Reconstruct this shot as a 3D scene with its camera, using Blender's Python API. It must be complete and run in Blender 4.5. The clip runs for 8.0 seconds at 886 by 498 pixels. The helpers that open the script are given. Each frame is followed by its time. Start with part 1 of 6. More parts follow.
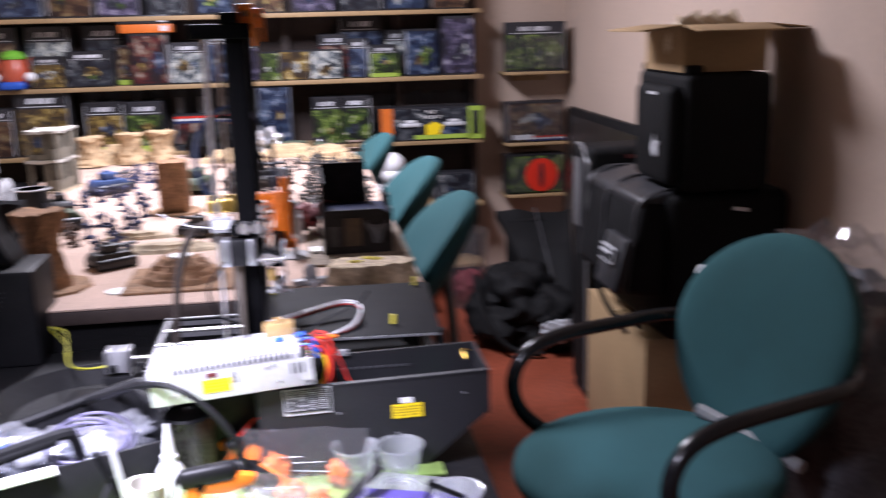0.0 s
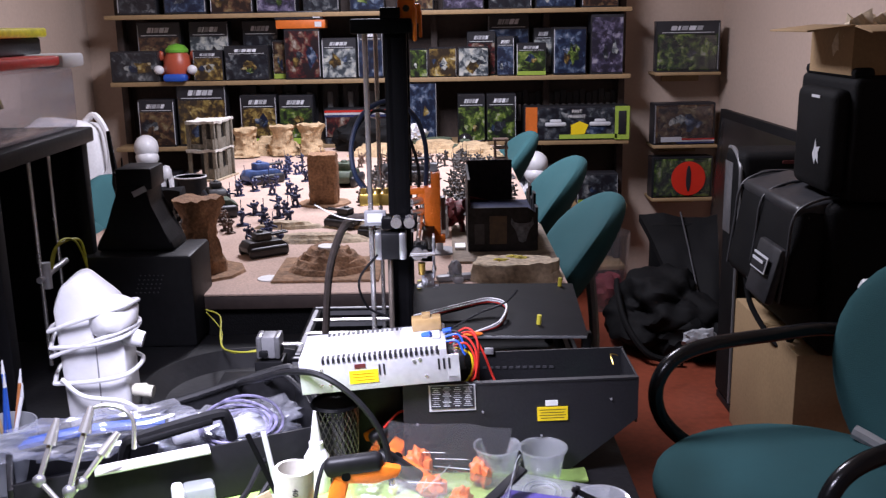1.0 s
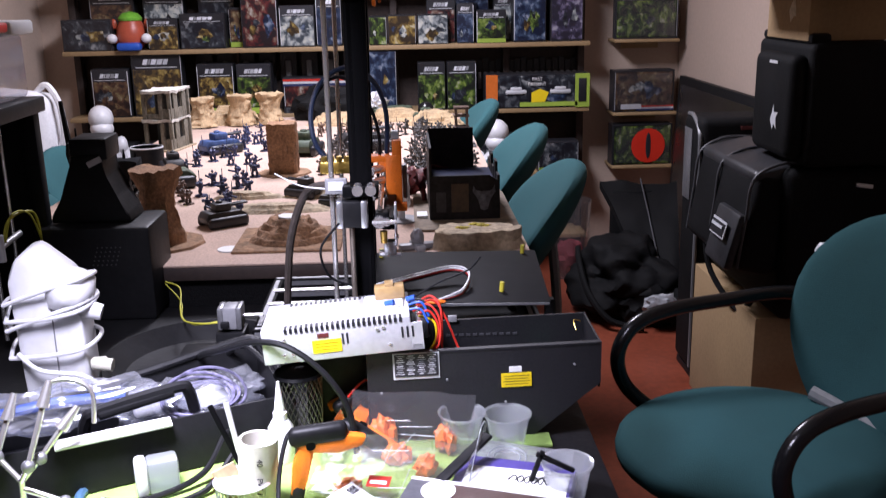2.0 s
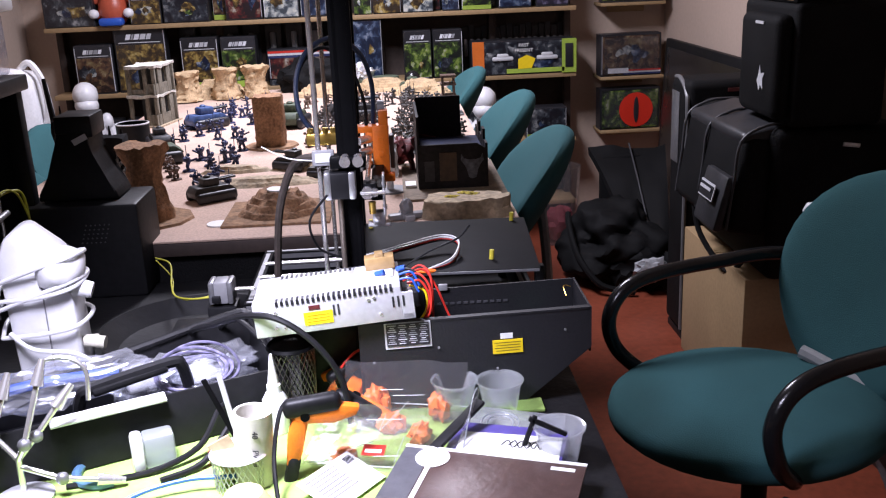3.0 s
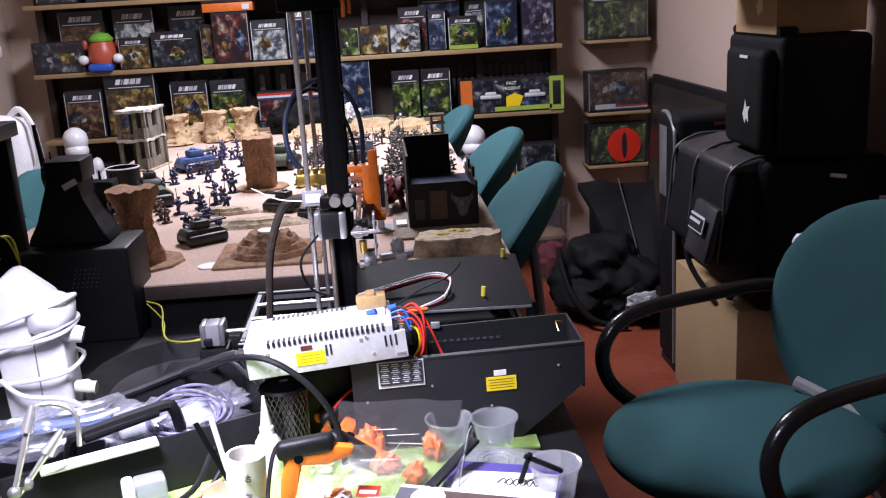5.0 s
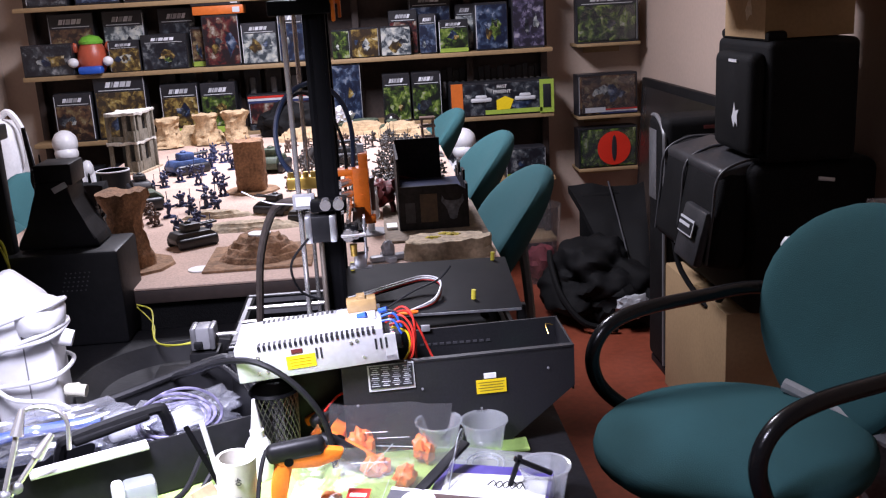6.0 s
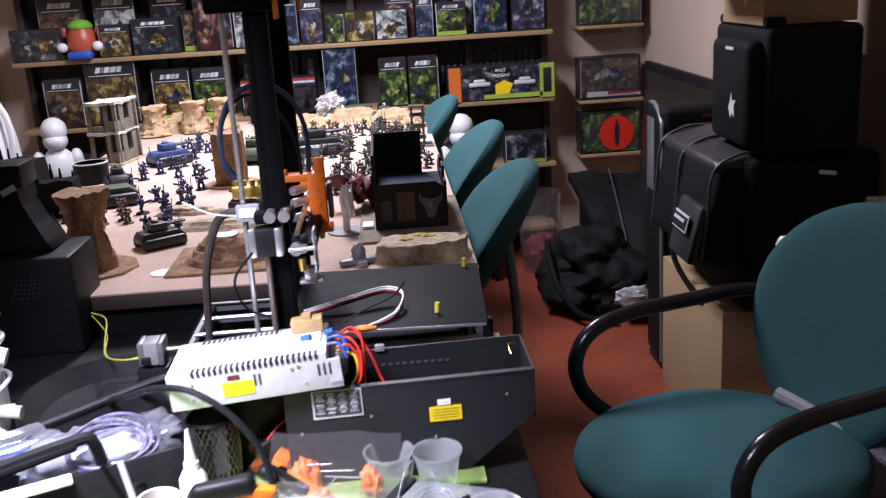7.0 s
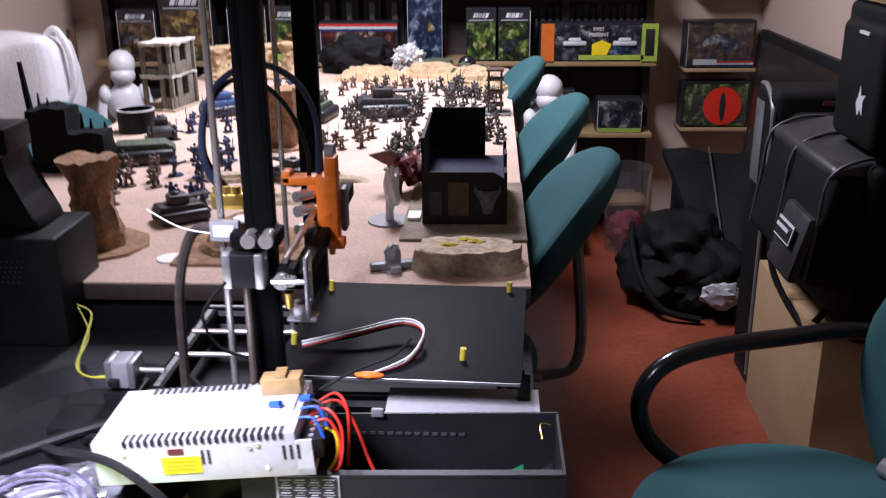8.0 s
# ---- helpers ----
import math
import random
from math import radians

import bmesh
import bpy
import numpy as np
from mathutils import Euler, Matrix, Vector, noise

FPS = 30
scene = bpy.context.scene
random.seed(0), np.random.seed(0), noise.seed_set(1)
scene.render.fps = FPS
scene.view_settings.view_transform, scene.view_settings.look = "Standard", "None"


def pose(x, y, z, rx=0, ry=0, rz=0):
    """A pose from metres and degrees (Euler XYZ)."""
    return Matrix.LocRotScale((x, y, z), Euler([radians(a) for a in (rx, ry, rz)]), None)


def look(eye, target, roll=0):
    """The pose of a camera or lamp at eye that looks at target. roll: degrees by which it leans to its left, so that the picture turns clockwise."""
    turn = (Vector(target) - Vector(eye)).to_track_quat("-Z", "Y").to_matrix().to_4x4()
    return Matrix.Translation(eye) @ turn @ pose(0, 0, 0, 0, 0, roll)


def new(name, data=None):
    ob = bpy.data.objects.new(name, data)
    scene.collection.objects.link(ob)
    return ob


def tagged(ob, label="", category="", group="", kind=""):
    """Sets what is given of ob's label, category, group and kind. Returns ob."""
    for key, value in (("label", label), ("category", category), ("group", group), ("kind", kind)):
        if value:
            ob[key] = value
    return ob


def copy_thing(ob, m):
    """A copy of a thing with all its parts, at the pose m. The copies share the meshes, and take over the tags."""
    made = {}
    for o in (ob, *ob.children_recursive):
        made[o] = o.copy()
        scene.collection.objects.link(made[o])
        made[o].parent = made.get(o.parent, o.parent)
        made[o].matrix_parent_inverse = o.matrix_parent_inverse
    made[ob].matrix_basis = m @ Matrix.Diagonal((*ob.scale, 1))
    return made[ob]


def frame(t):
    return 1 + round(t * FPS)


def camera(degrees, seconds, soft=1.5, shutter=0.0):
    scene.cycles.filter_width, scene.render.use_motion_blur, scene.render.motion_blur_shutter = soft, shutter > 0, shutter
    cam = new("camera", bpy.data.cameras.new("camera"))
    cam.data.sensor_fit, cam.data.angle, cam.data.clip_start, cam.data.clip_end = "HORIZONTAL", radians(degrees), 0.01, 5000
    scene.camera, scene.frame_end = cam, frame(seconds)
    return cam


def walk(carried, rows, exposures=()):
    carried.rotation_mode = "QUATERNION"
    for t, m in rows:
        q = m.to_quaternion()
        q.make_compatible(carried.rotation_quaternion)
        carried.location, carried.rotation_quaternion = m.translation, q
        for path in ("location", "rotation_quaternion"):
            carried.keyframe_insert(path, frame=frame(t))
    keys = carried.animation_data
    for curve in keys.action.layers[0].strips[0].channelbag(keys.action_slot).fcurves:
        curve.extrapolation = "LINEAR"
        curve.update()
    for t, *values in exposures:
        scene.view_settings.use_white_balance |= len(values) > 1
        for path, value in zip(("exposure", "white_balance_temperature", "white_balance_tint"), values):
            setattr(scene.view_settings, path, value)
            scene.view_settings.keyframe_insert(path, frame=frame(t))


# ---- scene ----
cam = camera(49.9, 8.0, soft=1.2, shutter=0.5)
PATH = [
    (0, (-0.051, -0.035, 1.439), (0.223, 1.891, 0.974), -1.5),
    (0.5, (-0.087, -0.002, 1.438), (-0.112, 1.948, 0.997), -1.3),
    (1, (-0.074, -0.017, 1.436), (-0.081, 1.929, 0.974), -1.0),
    (1.5, (-0.074, -0.011, 1.433), (-0.011, 1.929, 0.95), -0.9),
    (2, (-0.075, -0.01, 1.431), (-0.003, 1.919, 0.906), -1.1),
    (2.2, (-0.071, -0.006, 1.433), (-0.005, 1.915, 0.879), -1.8),
    (3.3, (-0.072, -0.015, 1.431), (0.019, 1.894, 0.843), -2.5),
    (3.5, (-0.071, -0.014, 1.431), (0.019, 1.9, 0.858), -2.7),
    (4, (-0.071, -0.014, 1.431), (0.026, 1.91, 0.892), -3.0),
    (4.5, (-0.071, -0.013, 1.431), (0.031, 1.915, 0.91), -3.2),
    (6, (-0.07, -0.019, 1.433), (0.059, 1.912, 0.926), -3.2),
    (6.5, (-0.069, -0.009, 1.436), (0.067, 1.921, 0.929), -3.0),
    (7, (0.027, 0.087, 1.453), (0.122, 2.008, 0.903), -3.5),
    (7.5, (0.113, 0.257, 1.487), (0.024, 2.167, 0.9), -5.0),
    (8, (0.119, 0.418, 1.48), (0.02, 2.303, 0.819), -0.5),
]
walk(cam, [(t, look(eye, target, roll)) for t, eye, target, roll in PATH],
     exposures=[(0, 0.55), (0.4, 0.2), (1, 0.0), (2, 0.1), (3.5, 0.15), (6.5, 0.24), (7.2, 0.27), (8, 0.18)])


# ---- world and lamps ----
world = bpy.data.worlds.new("world")
scene.world = world
world.use_nodes = True
world.node_tree.nodes["Background"].inputs[0].default_value = (0.5, 0.5, 0.55, 1)
world.node_tree.nodes["Background"].inputs[1].default_value = 0.02


def area(name, eye, target, sx, sy, watts, colour, spread=180):
    d = bpy.data.lights.new(name, "AREA")
    d.shape, d.size, d.size_y, d.energy, d.color = "RECTANGLE", sx, sy, watts, colour
    d.spread = radians(spread)
    ob = new(name, d)
    ob.matrix_world = look(eye, target)
    return ob


area("ceiling_tube_over_games", (-0.3, 3.5, 2.42), (-0.3, 3.5, 0), 0.4, 1.0, 69, (0.93, 0.91, 1.09))
area("bench_lamp", (-0.46, 0.88, 1.66), (-0.30, 1.18, 0.8), 0.2, 0.3, 9.5, (0.88, 0.86, 1.12), 84)

# ---- materials ----
MATS = {}


def mat(name, colour, rough=0.5, metal=0.0, var=0.25, scale=12.0, fine=90.0, bump=0.15, clear=0.0, coat=0.0, spec=0.5, rand=0.0):
    """A surface with variation at two scales, relief, and a random shift from piece to piece."""
    if name in MATS:
        return MATS[name]
    m = bpy.data.materials.new(name)
    m.use_nodes = True
    nt = m.node_tree
    b = nt.nodes["Principled BSDF"]
    tc = nt.nodes.new("ShaderNodeTexCoord")

    def noisy(s, detail):
        n = nt.nodes.new("ShaderNodeTexNoise")
        n.inputs["Scale"].default_value, n.inputs["Detail"].default_value = s, detail
        nt.links.new(tc.outputs["Object"], n.inputs["Vector"])
        return n.outputs["Fac"]

    big, small = noisy(scale, 4), noisy(fine, 3)
    add = nt.nodes.new("ShaderNodeMath")
    add.operation = "ADD"
    nt.links.new(big, add.inputs[0])
    nt.links.new(small, add.inputs[1])
    ramp = nt.nodes.new("ShaderNodeMapRange")
    ramp.inputs[1].default_value, ramp.inputs[2].default_value = 0.65, 1.35
    ramp.inputs[3].default_value, ramp.inputs[4].default_value = 1 - var, 1 + var
    nt.links.new(add.outputs[0], ramp.inputs[0])
    value = ramp.outputs[0]
    if rand:
        info = nt.nodes.new("ShaderNodeObjectInfo")
        r = nt.nodes.new("ShaderNodeMapRange")
        r.inputs[3].default_value, r.inputs[4].default_value = 1 - rand, 1 + rand
        nt.links.new(info.outputs["Random"], r.inputs[0])
        mul = nt.nodes.new("ShaderNodeMath")
        mul.operation = "MULTIPLY"
        nt.links.new(value, mul.inputs[0])
        nt.links.new(r.outputs[0], mul.inputs[1])
        value = mul.outputs[0]
    mix = nt.nodes.new("ShaderNodeVectorMath")
    mix.operation = "SCALE"
    mix.inputs[0].default_value = colour
    nt.links.new(value, mix.inputs["Scale"])
    nt.links.new(mix.outputs[0], b.inputs["Base Color"])
    b.inputs["Metallic"].default_value = metal
    b.inputs["Specular IOR Level"].default_value = spec
    b.inputs["Transmission Weight"].default_value = clear
    b.inputs["Coat Weight"].default_value = coat
    rr = nt.nodes.new("ShaderNodeMapRange")
    rr.inputs[3].default_value, rr.inputs[4].default_value = max(0.02, rough - 0.1), min(1, rough + 0.1)
    nt.links.new(big, rr.inputs[0])
    nt.links.new(rr.outputs[0], b.inputs["Roughness"])
    if bump:
        bp = nt.nodes.new("ShaderNodeBump")
        bp.inputs["Strength"].default_value, bp.inputs["Distance"].default_value = bump, 0.004
        nt.links.new(add.outputs[0], bp.inputs["Height"])
        nt.links.new(bp.outputs[0], b.inputs["Normal"])
    MATS[name] = m
    return m


def film_plastic(name, tint, rough=0.12, solid=0.25):
    """Thin clear plastic: mostly see-through, with gloss."""
    if name in MATS:
        return MATS[name]
    m = bpy.data.materials.new(name)
    m.use_nodes = True
    nt = m.node_tree
    nt.nodes.remove(nt.nodes["Principled BSDF"])
    out = nt.nodes["Material Output"]
    tr, gl, df = nt.nodes.new("ShaderNodeBsdfTransparent"), nt.nodes.new("ShaderNodeBsdfGlossy"), nt.nodes.new("ShaderNodeBsdfDiffuse")
    tr.inputs[0].default_value = (*tint, 1)
    gl.inputs["Roughness"].default_value = rough
    df.inputs[0].default_value = (0.8 * tint[0], 0.8 * tint[1], 0.82 * tint[2], 1)
    lw, fr = nt.nodes.new("ShaderNodeLayerWeight"), nt.nodes.new("ShaderNodeMath")
    lw.inputs[0].default_value = 0.25
    fr.operation = "MULTIPLY_ADD"
    fr.inputs[1].default_value, fr.inputs[2].default_value = 0.5, 0.05
    nt.links.new(lw.outputs["Facing"], fr.inputs[0])
    tc, n = nt.nodes.new("ShaderNodeTexCoord"), nt.nodes.new("ShaderNodeTexNoise")
    n.inputs["Scale"].default_value = 25
    nt.links.new(tc.outputs["Object"], n.inputs["Vector"])
    bp = nt.nodes.new("ShaderNodeBump")
    bp.inputs["Strength"].default_value, bp.inputs["Distance"].default_value = 0.5, 0.004
    nt.links.new(n.outputs["Fac"], bp.inputs["Height"])
    nt.links.new(bp.outputs[0], gl.inputs["Normal"])
    a, c = nt.nodes.new("ShaderNodeMixShader"), nt.nodes.new("ShaderNodeMixShader")
    a.inputs[0].default_value = solid
    nt.links.new(tr.outputs[0], a.inputs[1])
    tl, half = nt.nodes.new("ShaderNodeBsdfTranslucent"), nt.nodes.new("ShaderNodeMixShader")
    tl.inputs[0].default_value = df.inputs[0].default_value
    half.inputs[0].default_value = 0.5
    nt.links.new(df.outputs[0], half.inputs[1])
    nt.links.new(tl.outputs[0], half.inputs[2])
    nt.links.new(half.outputs[0], a.inputs[2])
    nt.links.new(fr.outputs[0], c.inputs[0])
    nt.links.new(a.outputs[0], c.inputs[1])
    nt.links.new(gl.outputs[0], c.inputs[2])
    nt.links.new(c.outputs[0], out.inputs[0])
    MATS[name] = m
    return m


WALL = mat("wall_paint", (0.47, 0.365, 0.295), 0.85, var=0.06, scale=1.5, fine=60, bump=0.08)
FLOOR = mat("red_floor", (0.21, 0.050, 0.026), 0.35, var=0.3, scale=3, fine=40, bump=0.05)
CEIL = mat("ceiling_paint", (0.8, 0.78, 0.74), 0.9, var=0.05, scale=2)
BLACK = mat("black_plastic", (0.008, 0.008, 0.009), 0.48, var=0.3, scale=8, bump=0.1, spec=0.2)
BLACKM = mat("black_anodised", (0.003, 0.003, 0.0035), 0.5, 0.0, var=0.2, scale=10, bump=0.03, spec=0.05)
BOXBLACK = mat("black_powder_coat", (0.014, 0.014, 0.016), 0.5, var=0.25, scale=6, fine=250, bump=0.12, spec=0.35)
CLOTH = mat("black_nylon", (0.0065, 0.0065, 0.007), 0.7, var=0.5, scale=6, fine=300, bump=0.4, spec=0.12)
BENCH = mat("black_bench_top", (0.009, 0.009, 0.010), 0.6, var=0.5, scale=7, fine=120, bump=0.15, spec=0.25)
TEAL = mat("teal_fabric", (0.031, 0.095, 0.103), 0.95, var=0.12, scale=9, fine=450, bump=0.3, spec=0.2)
BOARD = mat("shelf_board", (0.33, 0.22, 0.11), 0.6, var=0.15, scale=5, fine=60, bump=0.08)
DARKWOOD = mat("dark_shelf_back", (0.045, 0.03, 0.025), 0.7, var=0.3, scale=4, fine=50, bump=0.15)
CARD = mat("cardboard", (0.30, 0.20, 0.10), 0.85, var=0.12, scale=5, fine=80, bump=0.12)
STEEL = mat("galvanised_steel", (0.62, 0.62, 0.64), 0.42, 0.45, var=0.1, scale=18, fine=120, bump=0.04)
CHROME = mat("polished_rod", (0.78, 0.76, 0.74), 0.25, 0.85, var=0.05, bump=0.0)
ALU = mat("aluminium", (0.55, 0.56, 0.58), 0.35, 0.9, var=0.1, scale=20, bump=0.03)
SAND = mat("sand_mat", (0.55, 0.40, 0.32), 0.95, var=0.22, scale=7, fine=160, bump=0.3)
ROCK = mat("painted_foam_rock", (0.27, 0.15, 0.08), 0.9, var=0.6, scale=22, fine=140, bump=0.7)
PALEROCK = mat("pale_foam_rock", (0.46, 0.33, 0.19), 0.9, var=0.35, scale=22, fine=140, bump=0.6)
ORANGE = mat("orange_print", (0.85, 0.19, 0.015), 0.45, var=0.1, scale=30, fine=250, bump=0.15)
YELLOW = mat("yellow_label", (0.85, 0.62, 0.01), 0.5, var=0.06)
WHITE = mat("white_plastic", (0.75, 0.75, 0.77), 0.35, var=0.05, scale=8, bump=0.03)
PAPER = mat("white_paper", (0.8, 0.8, 0.78), 0.7, var=0.05)
GREYP = mat("grey_plastic", (0.22, 0.22, 0.23), 0.5, var=0.1)
RED = mat("red_plastic", (0.55, 0.03, 0.02), 0.4, var=0.1)
BLUE = mat("blue_plastic", (0.02, 0.09, 0.45), 0.4, var=0.1)
GREENMAT = mat("green_cutting_mat", (0.34, 0.50, 0.13), 0.7, var=0.15, scale=10, fine=100)
BRASS = mat("brass", (0.75, 0.5, 0.12), 0.3, 0.9, var=0.1)
CLEAR = film_plastic("clear_plastic", (0.97, 0.97, 0.98), 0.07, 0.035)
BAGFILM = film_plastic("bag_film", (0.93, 0.94, 0.97), 0.15, 0.2)
MILKY = film_plastic("milky_plastic", (0.85, 0.88, 0.9), 0.3, 0.5)


# ---- shapes ----
I = Matrix.Identity(4)


def box(bm, c, s, m=I, bevel=0.0, rot=(0, 0, 0), seg=2):
    v = bmesh.ops.create_cube(bm, size=1, matrix=m @ pose(*c, *rot) @ Matrix.Diagonal((*s, 1)))["verts"]
    if bevel:
        es = list({e for q in v for e in q.link_edges})
        bmesh.ops.bevel(bm, geom=es, offset=bevel, segments=seg, profile=0.5, affect="EDGES")
    return bm


def cyl(bm, a, b, r, r2=None, seg=16, caps=True):
    a, b = Vector(a), Vector(b)
    d = b - a
    m = Matrix.Translation((a + b) / 2) @ d.to_track_quat("Z", "Y").to_matrix().to_4x4()
    bmesh.ops.create_cone(bm, cap_ends=caps, segments=seg, radius1=r, radius2=r if r2 is None else r2, depth=d.length, matrix=m)
    return bm


def lathe(bm, prof, seg=24, m=I):
    rings = [[bm.verts.new(m @ Vector((r * math.cos(2 * math.pi * k / seg), r * math.sin(2 * math.pi * k / seg), z))) for k in range(seg)] for r, z in prof]
    for a, b in zip(rings, rings[1:]):
        for k in range(seg):
            bm.faces.new((a[k], a[(k + 1) % seg], b[(k + 1) % seg], b[k]))
    for ring, flip in ((rings[0], True), (rings[-1], False)):
        if (ring[0].co - ring[seg // 2].co).length > 1e-4:
            bm.faces.new(ring[::-1] if flip else ring)
    return bm


def smoothed(pts, n=6):
    pts = [Vector(p) for p in pts]
    q = [pts[0], *pts, pts[-1]]
    out = []
    for i in range(1, len(q) - 2):
        for k in range(n):
            t = k / n
            a, b, c, d = q[i - 1], q[i], q[i + 1], q[i + 2]
            out.append(0.5 * (2 * b + (c - a) * t + (2 * a - 5 * b + 4 * c - d) * t * t + (3 * b - a - 3 * c + d) * t**3))
    return out + [pts[-1]]


def tube(bm, pts, r, seg=8, n=6, smooth=True):
    pts = smoothed(pts, n) if smooth else [Vector(p) for p in pts]
    rings, up = [], Vector((0.31, 0.2, 0.93))
    for i, p in enumerate(pts):
        d = (pts[min(i + 1, len(pts) - 1)] - pts[max(i - 1, 0)]).normalized()
        x = d.cross(up)
        x = x.normalized() if x.length > 1e-3 else d.orthogonal().normalized()
        y = d.cross(x)
        up = -y if y.dot(up) < 0 else y
        rings.append([bm.verts.new(p + r * (math.cos(2 * math.pi * k / seg) * x + math.sin(2 * math.pi * k / seg) * y)) for k in range(seg)])
    for a, b in zip(rings, rings[1:]):
        s = min(range(seg), key=lambda j: (a[0].co - b[j].co).length)
        for k in range(seg):
            bm.faces.new((a[k], a[(k + 1) % seg], b[(k + 1 + s) % seg], b[(k + s) % seg]))
    bm.faces.new(rings[0][::-1])
    bm.faces.new(rings[-1])
    return bm


def prism(bm, outline, depth, m=I, bevel=0.0):
    """A flat outline in x and z, thick along y."""
    a = [bm.verts.new(m @ Vector((x, 0, z))) for x, z in outline]
    b = [bm.verts.new(m @ Vector((x, depth, z))) for x, z in outline]
    n = len(a)
    fs = [bm.faces.new(a), bm.faces.new(b[::-1])]
    fs += [bm.faces.new((a[k], b[k], b[(k + 1) % n], a[(k + 1) % n])) for k in range(n)]
    if bevel:
        bmesh.ops.bevel(bm, geom=list({e for f in fs for e in f.edges}), offset=bevel, segments=2, profile=0.5, affect="EDGES")
    return bm


def lump(bm, c, s, amp=0.15, freq=3.0, sub=3, rot=(0, 0, 0), flat=None):
    """An uneven rounded mass."""
    v = bmesh.ops.create_icosphere(bm, subdivisions=sub, radius=1)["verts"]
    m = pose(*c, *rot)
    for q in v:
        k = 1 + amp * noise.noise(q.co * freq + Vector(c) * 7) + 0.5 * amp * noise.noise(q.co * freq * 2.7 + Vector(c) * 3)
        p = Vector((q.co.x * s[0] * k, q.co.y * s[1] * k, q.co.z * s[2] * k))
        if flat is not None:
            p.z = max(p.z, flat)
        q.co = m @ p
    return bm


def B():
    return bmesh.new()


def part(name, bm, material, parent=None, label="", angle=35):
    me = bpy.data.meshes.new(name)
    bmesh.ops.recalc_face_normals(bm, faces=bm.faces)
    bm.to_mesh(me)
    bm.free()
    me.materials.append(material)
    me.polygons.foreach_set("use_smooth", [True] * len(me.polygons))
    me.set_sharp_from_angle(angle=radians(angle))
    ob = new(name, me)
    ob.parent = parent
    if label:
        ob["label"] = label
    return ob


def thing(name, label, category, m=I, group=""):
    ob = new(name)
    ob.empty_display_size = 0.05
    ob.matrix_world = m
    return tagged(ob, label, category, group)


def structure(name, bm, material, label="", category=""):
    return tagged(part(name, bm, material), label, category, kind="structure")


# ---- the room ----
XL, XR, YB, YF, ZC = -1.97, 1.42, 5.2, -1.6, 2.65
structure("floor", box(B(), ((XL + XR) / 2, (YB + YF) / 2, -0.05), (XR - XL + 0.4, YB - YF + 0.4, 0.1)), FLOOR, "reddish brown smooth floor", "floor")
structure("ceiling", box(B(), ((XL + XR) / 2, (YB + YF) / 2, ZC + 0.05), (XR - XL + 0.4, YB - YF + 0.4, 0.1)), CEIL, "plain off-white ceiling", "ceiling")
structure("wall_north", box(B(), ((XL + XR) / 2, YB + 0.06, ZC / 2), (XR - XL + 0.24, 0.12, ZC)), WALL, "pinkish beige painted wall behind the shelves", "wall")
structure("wall_south", box(B(), ((XL + XR) / 2, YF - 0.06, ZC / 2), (XR - XL + 0.24, 0.12, ZC)), WALL, "pinkish beige painted wall", "wall")
structure("wall_east", box(B(), (XR + 0.06, (YB + YF) / 2, ZC / 2), (0.12, YB - YF, ZC)), WALL, "pinkish beige painted wall beside the cases", "wall")
structure("wall_west", box(B(), (XL - 0.06, (YB + YF) / 2, ZC / 2), (0.12, YB - YF, ZC)), WALL, "pinkish beige painted wall", "wall")

# ---- wall shelving at the far end ----
SHELF_Z = (0.15, 0.49, 0.83, 1.165, 1.50, 1.84)
unit = thing("shelving_unit", "long wall shelving with pale board shelves on dark uprights", "shelving", pose(0, 0, 0))
part("back_panel", box(B(), (-0.45, 5.185, 1.06), (2.68, 0.02, 2.1)), DARKWOOD, unit, "dark brown back panel")
for z in SHELF_Z:
    part("shelf", box(B(), (-0.45, 5.055, z - 0.011), (2.67, 0.238, 0.022), bevel=0.002), BOARD, unit)
for x in (-1.77, -0.95, -0.12, 0.47, 0.87):
    part("upright", box(B(), (x, 5.14, 1.03), (0.035, 0.066, 2.06), bevel=0.003), DARKWOOD, unit)

# ---- the gaming table ----
TZ = 0.88
table = thing("gaming_table", "large table covered with a sandy game mat and a black skirt", "table", pose(0, 0, 0))
part("tabletop", box(B(), (-0.43, 3.17, TZ - 0.02), (1.24, 2.46, 0.03), bevel=0.004), DARKWOOD, table)
part("game_mat", box(B(), (-0.43, 3.17, TZ - 0.0025), (1.24, 2.46, 0.005), bevel=0.002), SAND, table, "sand coloured textured game mat")
part("skirt", box(B(), (-0.43, 1.975, 0.44), (1.20, 0.02, 0.80)), CLOTH, table, "black cloth front skirt")
for x, y in ((-0.98, 2.1), (0.12, 2.1), (-0.98, 4.3), (0.12, 4.3)):
    part("leg", box(B(), (x, y, 0.4225), (0.06, 0.06, 0.845), bevel=0.004), BLACK, table)

# ---- the bench ----
BZ = 0.79
bench = thing("workbench", "black work bench crowded with tools and electronics", "workbench", pose(0, 0, 0))
part("worktop", box(B(), (-0.75, 1.19, BZ - 0.015), (1.88, 1.50, 0.03), bevel=0.004), BENCH, bench)
for x, y in ((-1.6, 0.55), (0.1, 0.55), (-1.6, 1.85), (0.1, 1.85)):
    part("leg", box(B(), (x, y, 0.38), (0.05, 0.05, 0.76), bevel=0.004), BLACK, bench)


